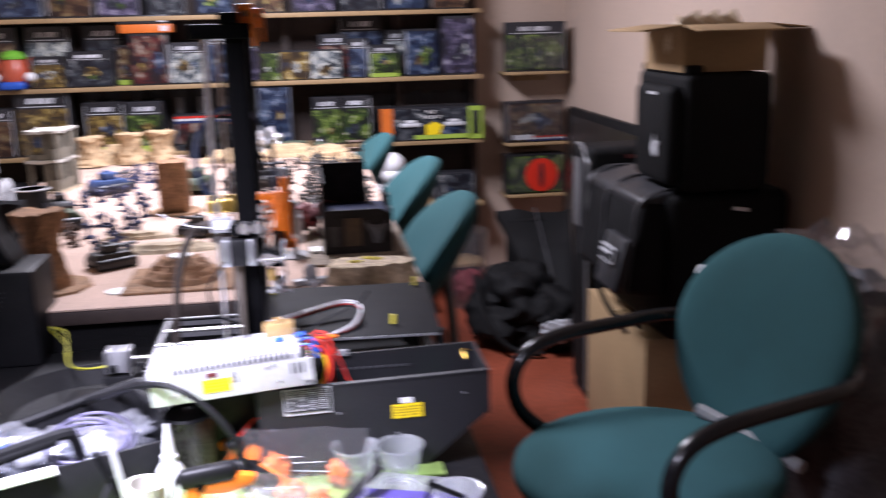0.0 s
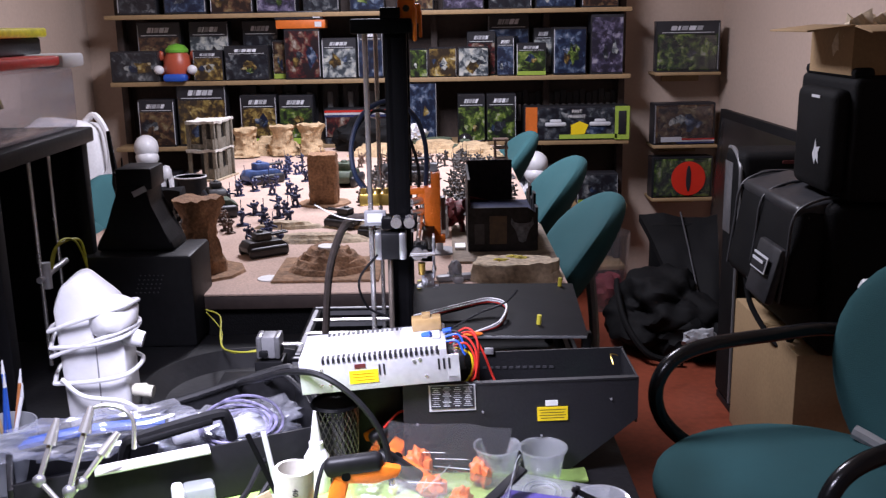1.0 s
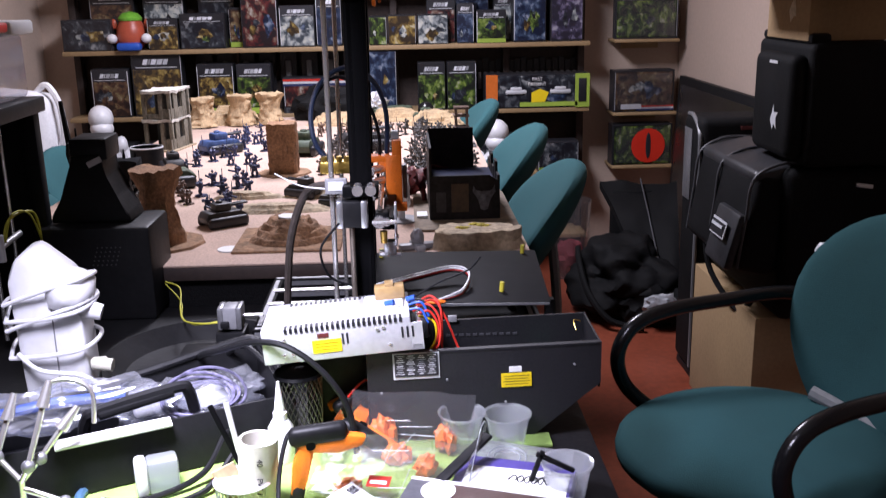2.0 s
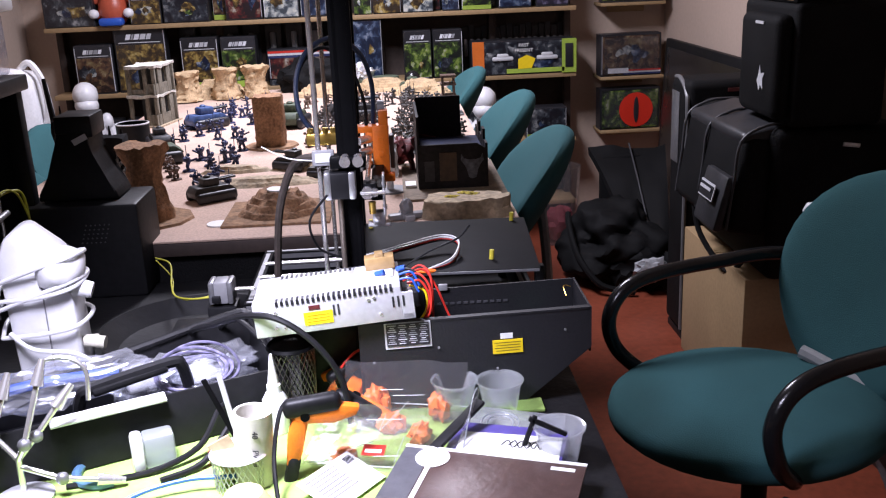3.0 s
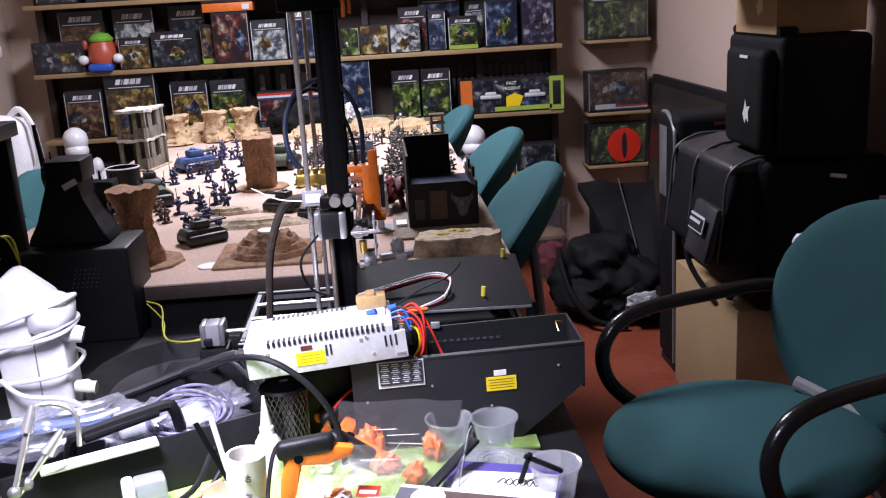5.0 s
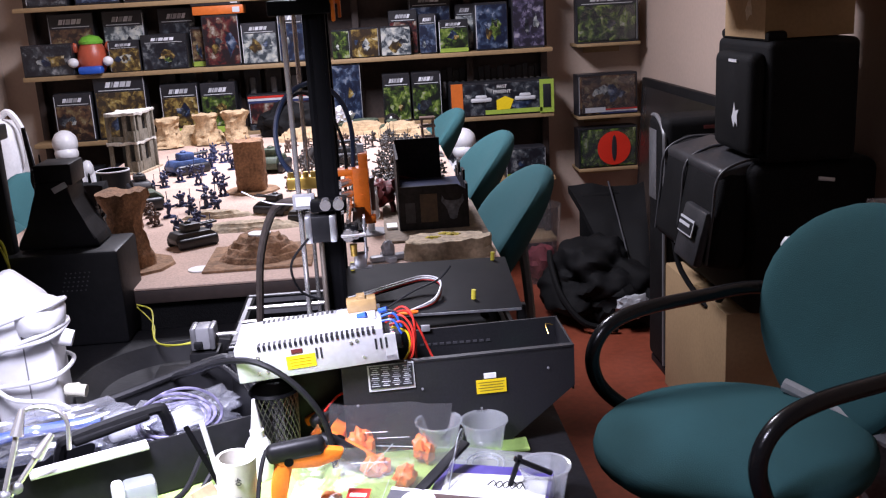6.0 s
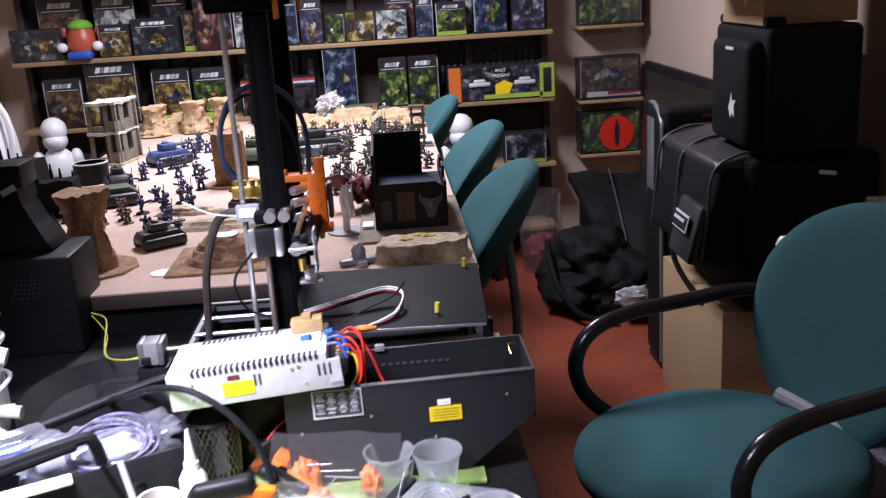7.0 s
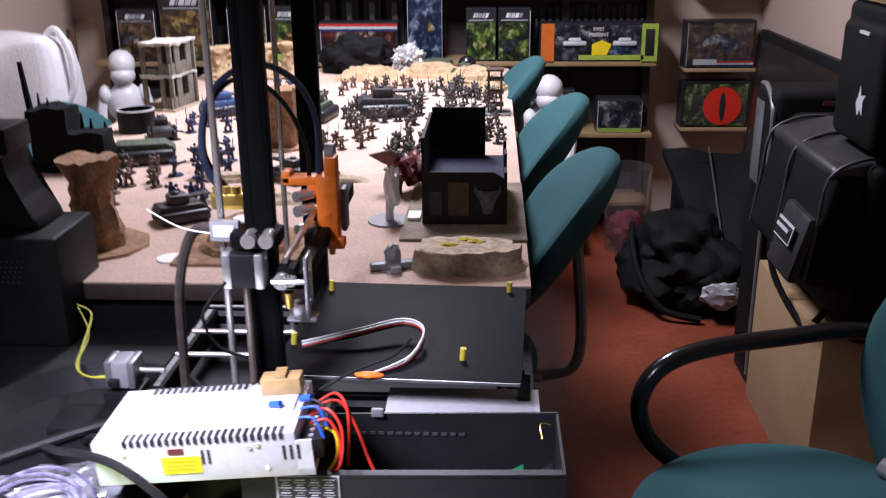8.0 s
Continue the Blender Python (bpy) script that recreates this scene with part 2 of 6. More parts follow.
# ---- chairs ----
def cushion(bm, rx, ry, rz, m):
    """A padded oval, domed on both sides, with a rounded rim."""
    v = bmesh.ops.create_uvsphere(bm, u_segments=36, v_segments=18, radius=1)["verts"]
    for q in v:
        x, y, z = q.co
        r = math.hypot(x, y)
        f = 1.0 if r < 1e-6 else (r ** (2 / 2.4)) / r
        zz = math.copysign(abs(z) ** 0.75, z)
        q.co = m @ Vector((x * f * rx, y * f * ry, zz * rz))
    return bm


def egg(bm, rx, ry, rz, m):
    """A padded egg-shaped back, wider at the top, dished towards the sitter."""
    cushion(bm, 1, 1, 1, I)
    for q in bm.verts:
        x, y, z = q.co
        w = 1 + 0.16 * y - 0.10 * y * y
        q.co = m @ Vector((x * rx * w, y * ry, z * rz + 0.045 * x * x - 0.02 * y))
    return bm


GLOSS = mat("black_gloss_tube", (0.01, 0.01, 0.011), 0.22, var=0.2)


def swivel_chair(m, arms=True, label="", recline=12, zb=0.70, bw=0.265, bh=0.265, yb=-0.30, zs=0.495):
    c = thing("office_chair", label, "chair", m, "teal office chairs")
    part("seat", cushion(B(), 0.285, 0.30, 0.058, pose(-0.01, 0.04, zs - 0.014)), TEAL, c, "teal fabric seat cushion")
    part("seat_shell", cushion(B(), 0.225, 0.24, 0.03, pose(0, 0.0, zs - 0.06)), BLACK, c)
    back = pose(0, yb, zb, 90 - recline, 0, 180)
    part("backrest", egg(B(), bw, bh, 0.045, back), TEAL, c, "rounded teal fabric backrest")
    part("back_bar", box(tube(B(), [(0, -0.05, zs - 0.075), (0, yb + 0.02, zs - 0.07), (0, yb - 0.06, zs - 0.01), (0, yb - 0.045, zb - 0.02)], 0.014), (0, -0.14, zs - 0.07), (0.06, 0.26, 0.012), bevel=0.004), GREYP, c, "grey metal back support")
    part("column", cyl(B(), (0, 0, 0.09), (0, 0, zs - 0.075), 0.028), BLACK, c)
    for k in range(5):
        a = 2 * math.pi * k / 5 + 0.3
        d = Vector((math.cos(a), math.sin(a), 0))
        foot = part("base_arm", tube(B(), [Vector((0, 0, 0.12)), d * 0.15 + Vector((0, 0, 0.11)), d * 0.28 + Vector((0, 0, 0.075))], 0.018), BLACK, c)
        part("castor", cyl(B(), d * 0.275 + Vector((-0.02 * d.y, 0.02 * d.x, 0.028)), d * 0.275 + Vector((0.02 * d.y, -0.02 * d.x, 0.028)), 0.028), BLACK, foot)
    if arms:
        for s in (-1, 1):
            part("armrest", tube(B(), [(s * 0.19, 0.06, 0.43), (s * 0.265, 0.12, 0.455), (s * 0.298, 0.185, 0.52), (s * 0.30, 0.205, 0.60), (s * 0.30, 0.165, 0.665), (s * 0.30, 0.07, 0.693), (s * 0.297, -0.10, 0.70), (s * 0.285, -0.24, 0.703), (s * 0.2, -0.36, 0.70)], 0.0175, seg=12), GLOSS, c, "glossy black tubular armrest")
        part("back_strut", tube(B(), [(0.075, -0.165, zs + 0.05), (0.02, -0.19, zs + 0.035), (-0.08, -0.22, zs + 0.01), (-0.18, -0.24, zs - 0.005)], 0.016), mat("pale_grey_strut", (0.33, 0.34, 0.35), 0.4, var=0.1), c, "pale grey back strut")
        part("edge_clip", lump(B(), (0.27, yb - 0.03, zb + 0.115), (0.022, 0.016, 0.024), 0.1), WHITE, c, "white plastic clip on the backrest edge")
    return c


near_chair = swivel_chair(pose(0.688, 1.83, 0.0, 0, 0, 106), True, "teal fabric swivel chair with black tube arms beside the bench", 12, 0.685, 0.268, 0.272, -0.30, 0.488)
for x, y, rz, zb in ((-0.025, 2.50, 92, 0.785), (-0.035, 3.12, 93, 0.80), (-0.12, 3.88, 94, 0.80)):
    swivel_chair(pose(x, y, 0.0, 0, 0, rz), False, "teal fabric chair pushed in against the gaming table", 27, zb, 0.215, 0.228)
for x, y, rz in ((-0.82, 2.75, -84), (-0.93, 3.36, -98)):
    swivel_chair(pose(x, y, 0.0, 0, 0, rz), False, "teal fabric chair on the far side of the gaming table", 20, 0.675)

def art(name, cols, scale=16.0):
    """Printed box art: irregular patches in a few inks with a soft mottle."""
    if name in MATS:
        return MATS[name]
    m = bpy.data.materials.new(name)
    m.use_nodes = True
    nt = m.node_tree
    b = nt.nodes["Principled BSDF"]
    tc, vo, no, ra, info = (nt.nodes.new(k) for k in ("ShaderNodeTexCoord", "ShaderNodeTexVoronoi", "ShaderNodeTexNoise", "ShaderNodeValToRGB", "ShaderNodeObjectInfo"))
    no.inputs["Scale"].default_value, no.inputs["Detail"].default_value, no.inputs["Distortion"].default_value = scale * 1.6, 9, 0.3
    vo.inputs["Scale"].default_value = scale * 2.4
    vo.distance = "MANHATTAN"
    sc, sh, wp = (nt.nodes.new("ShaderNodeVectorMath") for _ in range(3))
    sc.operation, sh.operation, wp.operation = "SCALE", "ADD", "MULTIPLY_ADD"
    sc.inputs[0].default_value = (9, 5, 7)
    wp.inputs[1].default_value = (0.09, 0.09, 0.09)
    nt.links.new(info.outputs["Random"], sc.inputs["Scale"])
    nt.links.new(tc.outputs["Object"], sh.inputs[0])
    nt.links.new(sc.outputs[0], sh.inputs[1])
    nt.links.new(sh.outputs[0], no.inputs["Vector"])
    nt.links.new(no.outputs["Color"], wp.inputs[0])
    nt.links.new(sh.outputs[0], wp.inputs[2])
    nt.links.new(wp.outputs[0], vo.inputs["Vector"])
    sep, ad = nt.nodes.new("ShaderNodeSeparateColor"), nt.nodes.new("ShaderNodeMath")
    ad.operation = "MULTIPLY_ADD"
    ad.inputs[1].default_value = 0.2
    nt.links.new(vo.outputs["Color"], sep.inputs[0])
    nt.links.new(sep.outputs[0], ad.inputs[0])
    nt.links.new(no.outputs["Fac"], ad.inputs[2])
    els = ra.color_ramp.elements
    els[0].position, els[1].position = 0.52, 0.86
    els[0].color, els[1].color = (*cols[0], 1), (*[0.75 * v for v in cols[-1]], 1)
    for k, c in enumerate(cols[1:-1]):
        e = els.new(0.54 + 0.30 * (k + 1) / (len(cols) - 1))
        e.color = (*[0.8 * v for v in c], 1)
    nt.links.new(ad.outputs[0], ra.inputs[0])
    nt.links.new(ra.outputs[0], b.inputs["Base Color"])
    b.inputs["Roughness"].default_value = 0.3
    MATS[name] = m
    return m


TITLE = mat("title_print", (0.50, 0.51, 0.54), 0.5, var=0.2, rand=0.5)
INK = mat("dark_print", (0.018, 0.018, 0.022), 0.4, var=0.2, rand=0.3)
PALE = mat("pale_print", (0.55, 0.56, 0.58), 0.5, var=0.1)
GREEN_INK = mat("green_print", (0.30, 0.42, 0.06), 0.45, var=0.12, rand=0.25)
ORANGE_INK = mat("orange_print_ink", (0.6, 0.14, 0.02), 0.45, var=0.12)
ARTS = {
    "dark": art("art_dark", [(0.01, 0.01, 0.014), (0.03, 0.035, 0.045), (0.10, 0.11, 0.12), (0.35, 0.36, 0.36)]),
    "green": art("art_green", [(0.01, 0.012, 0.01), (0.05, 0.09, 0.02), (0.2, 0.28, 0.05), (0.5, 0.5, 0.4)]),
    "gold": art("art_gold", [(0.03, 0.02, 0.012), (0.16, 0.10, 0.03), (0.42, 0.31, 0.09), (0.6, 0.55, 0.4)]),
    "snow": art("art_snow", [(0.04, 0.05, 0.06), (0.35, 0.38, 0.38), (0.6, 0.6, 0.52), (0.7, 0.7, 0.7)]),
    "blue": art("art_blue", [(0.008, 0.012, 0.03), (0.03, 0.05, 0.10), (0.12, 0.16, 0.24), (0.4, 0.42, 0.48)]),
    "red": art("art_red", [(0.015, 0.01, 0.012), (0.12, 0.02, 0.02), (0.2, 0.14, 0.1), (0.5, 0.45, 0.4)]),
    "violet": art("art_violet", [(0.02, 0.018, 0.03), (0.07, 0.06, 0.11), (0.2, 0.18, 0.27), (0.4, 0.38, 0.45)]),
    "brown": art("art_brown", [(0.02, 0.012, 0.01), (0.12, 0.06, 0.035), (0.2, 0.15, 0.07), (0.42, 0.35, 0.25)]),
}


def toy_box(x0, x1, z, h, kind, depth=0.11, y=4.93, strip=None, title=True, turn=0.0, label="", window=False):
    """A printed toy carton standing on a shelf, its front towards the room."""
    w = x1 - x0
    t = thing("toy_box", label or f"boxed toy with {kind} printed front on the wall shelf", "toy box", pose((x0 + x1) / 2, y, z, 0, 0, turn), "boxed toys")
    part("carton_body", box(B(), (0, depth / 2, h / 2), (w - 0.004, depth, h), bevel=0.003, seg=1), INK, t)
    lo = 0.16 * h if strip else 0.04 * h
    hi = 0.74 * h if title else 0.95 * h
    part("art_panel", box(B(), (0, -0.0015, (lo + hi) / 2), (w * 0.92, 0.003, hi - lo)), ARTS[kind], t, f"{kind} printed picture panel")
    rng = random.Random(int((x0 + 5) * 1000 + z * 77))
    cx, cz = w * rng.uniform(-0.1, 0.1), lo + (hi - lo) * rng.uniform(0.4, 0.5)
    for j in range(3):
        n = rng.choice((7, 9, 11))
        px, pz, k0 = cx + w * rng.uniform(-0.22, 0.22), cz + (hi - lo) * rng.uniform(-0.15, 0.15), 0.55 + 0.45 * (j == 0)
        pts = [(px + k0 * w * rng.uniform(0.06, 0.24) * math.cos(2 * math.pi * k / n), pz + k0 * (hi - lo) * rng.uniform(0.08, 0.34) * math.sin(2 * math.pi * k / n)) for k in range(n)]
        part("picture_shape", prism(B(), pts, 0.0012, pose(0, -0.0042 - 0.0012 * j, 0)), ARTS[rng.choice(("dark", "snow", kind, "blue", "gold", "green"))], t)
    if window:
        part("window", box(B(), (0, -0.009, (lo + hi) / 2), (w * 0.88, 0.002, (hi - lo) * 0.94)), CLEAR, t, "clear display window")
    if title:
        for k, u in enumerate((0.085, 0.035, 0.095, 0.10, 0.085)):
            x = w * (-0.27, -0.165, -0.11, 0.005, 0.125)[k]
            part("title_bar", prism(B(), [(x, 0), (x + w * u, 0), (x + w * u + 0.03 * h, 0.085 * h), (x + 0.03 * h, 0.085 * h)], 0.002, pose(0, -0.002, 0.82 * h)), TITLE, t, "silvery title as plain bars")
        part("title_rule", box(B(), (0, -0.001, 0.775 * h), (w * 0.8, 0.002, 0.012 * h)), PALE, t)
    if strip:
        part("base_strip", box(B(), (0, -0.002, 0.08 * h), (w * 0.94, 0.004, 0.12 * h)), strip, t)
    for sx in (-1, 1):
        part("edge_print", box(B(), (sx * (w * 0.475 - 0.001), -0.0008, 0.5 * h), (0.003, 0.0016, 0.9 * h)), TITLE if rng.random() < 0.4 else INK, t)
    return t


# upper row of toys on the eye-level shelf
U = 1.165
for x0, x1, h, kind, d, y, strip, title in (
    (-1.78, -1.53, 0.155, "dark", 0.12, 4.945, None, False),
    (-1.355, -1.20, 0.155, "gold", 0.11, 4.945, None, True),
    (-1.195, -0.965, 0.175, "dark", 0.10, 4.945, None, True),
    (-0.955, -0.885, 0.20, "brown", 0.10, 5.01, GREEN_INK, False),
    (-0.885, -0.70, 0.255, "red", 0.11, 4.945, None, False),
    (-0.695, -0.515, 0.205, "snow", 0.11, 4.945, None, True),
    (-0.51, -0.38, 0.255, "blue", 0.11, 4.945, None, True),
    (-0.37, -0.26, 0.22, "violet", 0.11, 4.95, None, True),
    (-0.245, -0.155, 0.145, "green", 0.09, 4.945, None, False),
    (-0.15, -0.005, 0.15, "gold", 0.09, 4.945, None, False),
    (0.0, 0.16, 0.15, "snow", 0.06, 4.945, None, False),
    (0.30, 0.455, 0.165, "green", 0.11, 4.945, GREEN_INK, True),
    (0.49, 0.66, 0.24, "blue", 0.12, 4.95, None, False),
    (0.68, 0.85, 0.30, "violet", 0.13, 4.95, None, False),
):
    toy_box(x0, x1, U, h, kind, d, y, strip, title)
toy_box(0.05, 0.20, U, 0.225, "red", 0.10, 5.03)
toy_box(0.20, 0.29, U, 0.20, "blue", 0.13, 4.955, turn=-14)
toy_box(0.16, 0.38, U, 0.315, "blue", 0.07, 5.085)
toy_box(0.40, 0.50, U, 0.24, "snow", 0.07, 5.08)
for x0, x1, kind in ((-1.67, -1.44, "brown"), (-1.40, -1.19, "snow"), (-1.12, -0.93, "dark")):
    toy_box(x0, x1, U, 0.30, kind, 0.08, 5.07, GREEN_INK)
for z, x0, x1, ink in ((U + 0.2555, -0.92, -0.67, ORANGE_INK), (U + 0.3, -0.925, -0.68, INK)):
    t = thing("flat_box", "flat printed box lying on top of other toy boxes", "toy box", pose((x0 + x1) / 2, 5.0, z), "boxed toys")
    part("carton_body", box(B(), (0, 0, 0.021), (x1 - x0, 0.12, 0.042), bevel=0.003), ink, t)
    part("sticker", box(B(), (0.09, -0.0615, 0.02), (0.035, 0.002, 0.026)), PALE, t, "white sticker")

# lower row
L = 0.83
for x0, x1, h, kind, d, y, strip, title in (
    (-1.66, -1.47, 0.245, "brown", 0.11, 4.945, None, True),
    (-1.46, -1.20, 0.32, "gold", 0.08, 4.96, None, True),
    (-1.13, -0.94, 0.26, "gold", 0.11, 4.945, GREEN_INK, True),
    (-0.93, -0.75, 0.255, "green", 0.11, 4.945, GREEN_INK, True),
    (-0.28, -0.11, 0.32, "blue", 0.06, 4.95, None, False),
    (-0.005, 0.14, 0.245, "green", 0.11, 4.945, None, True),
    (0.145, 0.30, 0.245, "green", 0.11, 4.945, None, True),
):
    toy_box(x0, x1, L, h, kind, d, y, strip, title)
t = toy_box(-0.70, -0.32, L + 0.03, 0.15, "red", 0.12, 4.96, None, False, label="long boxed toy with red white and blue stripes")
for k, mtl in enumerate((RED, PALE, mat("navy_print", (0.02, 0.03, 0.10), 0.5))):
    part("stripe", box(B(), (0, -0.004, 0.138 - 0.012 * k), (0.37, 0.003, 0.011)), mtl, t)
toy_box(-0.70, -0.32, L, 0.03, "dark", 0.12, 4.96, None, False, label="flat dark box under the striped toy box")
t = toy_box(0.34, 0.885, L, 0.175, "dark", 0.13, 4.935, None, False, label="long boxed toy car set with bright green end panels")
part("end_panel", box(B(), (0.235, -0.004, 0.088), (0.075, 0.004, 0.172)), GREEN_INK, t, "bright green end panel")
part("figure_slot", box(B(), (0.235, -0.008, 0.09), (0.04, 0.004, 0.12), bevel=0.001), INK, t)
part("side_panel", box(B(), (-0.235, -0.004, 0.088), (0.06, 0.004, 0.172)), ORANGE_INK, t, "orange end panel")
part("base_strip", box(B(), (0.06, -0.004, 0.02), (0.3, 0.004, 0.022)), GREEN_INK, t)
part("burst", prism(B(), [(0, 0), (0.07, 0.002), (0.09, 0.05), (0.045, 0.07), (0.0, 0.05)], 0.003, pose(-0.03, -0.007, 0.03)), YELLOW, t, "yellow printed burst")
for x, mtl in ((-0.11, PALE), (0.12, PALE)):
    bm = B()
    box(bm, (x, -0.008, 0.085), (0.11, 0.012, 0.022), bevel=0.008)
    box(bm, (x, -0.008, 0.1), (0.06, 0.012, 0.022), bevel=0.008)
    part("toy_car", bm, mtl, t, "pale toy car behind the window")
for k, word in enumerate(("PAST", "PRESENT")):
    cu = bpy.data.curves.new("lettering", "FONT")
    cu.body, cu.size, cu.align_x, cu.extrude = word, 0.024, "CENTER", 0.0005
    cu.materials.append(PAPER)
    ob = new("lettering", cu)
    ob.parent, ob.matrix_basis = t, pose(0.0, -0.005, 0.142 - 0.026 * k, 90, 0, 0)
    ob["label"] = "white printed lettering"

# packs hanging in the dark above the lower row, and the top and bottom rows
for k in range(16):
    x = 0.33 + 0.034 * k
    t = thing("blister_pack", "small dark carded toy standing at the shelf back", "toy", pose(x, 5.15, L), "carded toys")
    part("card", box(B(), (0, 0, 0.12), (0.030, 0.006, 0.24 + 0.02 * math.sin(k * 2.1)), bevel=0.001, seg=1), INK, t)
    part("bubble", box(B(), (0, -0.012, 0.13), (0.02, 0.018, 0.09), bevel=0.006), GREYP, t)
for k in range(9):
    x = -1.12 + 0.11 * k
    t = thing("blister_pack", "dark carded toy standing at the shelf back", "toy", pose(x, 5.13, L), "carded toys")
    part("card", box(B(), (0, 0, 0.15), (0.085, 0.008, 0.30), bevel=0.001, seg=1), INK, t)
    part("bubble", box(B(), (0, -0.014, 0.2), (0.03, 0.02, 0.12), bevel=0.008), GREYP, t)
for k in range(11):
    x = -1.72 + 0.235 * k
    toy_box(x, x + 0.2 + 0.02 * math.sin(k), 1.50, 0.24 + 0.03 * math.sin(k * 1.7), ("dark", "blue", "brown", "violet")[k % 4], 0.11, 4.95)
toy_box(0.62, 0.84, 0.49, 0.16, "dark", 0.12, 4.95, GREEN_INK, False, label="dark boxed toy on the lowest visible shelf")
for k in range(9):
    toy_box(-1.7 + 0.25 * k, -1.48 + 0.25 * k, 0.49, 0.2, ("dark", "brown")[k % 2], 0.11, 4.97)

# plain toy with a green cap, and a white figure
bm = B()
lathe(bm, [(0.045, 0), (0.06, 0.02), (0.075, 0.06), (0.07, 0.11), (0.05, 0.15), (0.001, 0.165)], 20)
for s in (-1, 1):
    lump(bm, (s * 0.085, 0, 0.13), (0.02, 0.012, 0.026), 0.0)
    lump(bm, (s * 0.08, -0.03, 0.055), (0.024, 0.02, 0.022), 0.0)
toy = thing("round_toy", "round reddish plastic toy with green cap and blue base", "toy", pose(-1.445, 4.99, U))
part("toy_body", bm, mat("toy_red_brown", (0.42, 0.08, 0.04), 0.4, var=0.1), toy)
for nm, bm, mt, lb in (("toy_cap", lathe(B(), [(0.058, 0.0), (0.06, 0.012), (0.04, 0.035), (0.001, 0.045)], 18), mat("toy_green", (0.15, 0.4, 0.04), 0.4), "small green toy cap resting on the toy figure"), ):
    part(nm, bm, mt, toy, "green cap").location = (0, 0, 0.147)
part("toy_base", box(B(), (0, -0.06, 0.02), (0.12, 0.06, 0.04), bevel=0.015), BLUE, toy, "blue base")
for k in (-1, 1):
    part("glove", lump(B(), (k * 0.085, -0.05, 0.06), (0.026, 0.022, 0.024), 0.0), WHITE, toy, "white plastic glove shape")


def white_figure(x, y, z, turn, s=1.0):
    bm = B()
    lump(bm, (0, 0, 0.63), (0.068, 0.078, 0.072), 0.04, 2, 3)
    lump(bm, (0, -0.012, 0.575), (0.064, 0.074, 0.052), 0.05, 2, 3)
    cyl(bm, (0, 0, 0.50), (0, 0, 0.55), 0.05, 0.042, seg=18)
    lump(bm, (0, 0, 0.43), (0.092, 0.07, 0.11), 0.05, 2, 3)
    lump(bm, (0, 0, 0.30), (0.075, 0.06, 0.08), 0.06, 2, 3)
    for k in (-1, 1):
        lump(bm, (k * 0.096, 0, 0.475), (0.034, 0.045, 0.052), 0.05, 2, 2)
        tube(bm, [(k * 0.105, 0, 0.46), (k * 0.122, -0.02, 0.36), (k * 0.11, -0.05, 0.26)], 0.026)
        tube(bm, [(k * 0.05, 0, 0.28), (k * 0.06, 0.01, 0.15), (k * 0.06, 0, 0.0)], 0.042)
    ob = tagged(part("statue", bm, WHITE), "plain white standing toy statue", "statue", "white statues")
    ob.matrix_world = pose(x, y, z, 0, 0, turn) @ Matrix.Scale(s, 4)
    return ob


white_figure(-1.53, 4.62, 0.32, 20, 0.87)
white_figure(0.375, 4.66, 0.19, -10, 0.89)
for x, lift in ((0.375, 0.19), (-1.53, 0.32)):
    st = thing("stool", "low black stool carrying a white statue", "stool", pose(x, 4.62, 0))
    part("stool_top", box(B(), (0, 0, lift - 0.015), (0.3, 0.26, 0.03), bevel=0.006), BLACK, st)
    for sx in (-1, 1):
        part("leg", box(B(), (sx * 0.13, 0, 0.5 * lift - 0.015), (0.025, 0.22, lift - 0.03), bevel=0.003), BLACK, st)

# ---- small shelves on the north wall ----
for z, w, kind in ((1.165, 0.34, "green"), (0.785, 0.34, "brown"), (0.50, 0.34, "green")):
    sh = thing("small_wall_shelf", "small pale wooden wall shelf holding one boxed toy", "shelf", pose(1.20, 5.2, z - 0.016), "small wall shelves")
    part("board", box(B(), (0, -0.095, 0.008), (w, 0.19, 0.016), bevel=0.003), BOARD, sh)
    part("bracket", box(B(), (0, -0.008, -0.02), (0.2, 0.015, 0.04), bevel=0.002), BOARD, sh)
    t = toy_box(1.20 - 0.17, 1.20 + 0.16, z, 0.26 if z > 1 else 0.22, kind, 0.1, 5.03, None, z > 1, turn=-6 if z > 1 else 2, window=True, label="windowed toy box on a small wall shelf")
    if 0.6 < z < 1:
        for k, mtl in enumerate((RED, PALE, mat("navy_print", (0.02, 0.03, 0.10), 0.5))):
            part("stripe", box(B(), (0.06, -0.006, 0.03 - 0.009 * k), (0.2, 0.003, 0.008)), mtl, t)
        part("title_bar", box(B(), (-0.07, -0.007, 0.03), (0.11, 0.003, 0.026)), PALE, t, "pale title lettering as a bar")
    if z < 0.6:
        em = part("emblem", lathe(B(), [(0.001, 0), (0.088, 0.0), (0.092, 0.006), (0.001, 0.008)], 28, pose(0.03, -0.004, 0.105, 90, 0, 0)), mat("red_emblem", (0.62, 0.03, 0.015), 0.4, var=0.08), t, "round red printed emblem")
        part("emblem_slit", lump(B(), (0.03, -0.013, 0.105), (0.014, 0.003, 0.07), 0.0), INK, em)

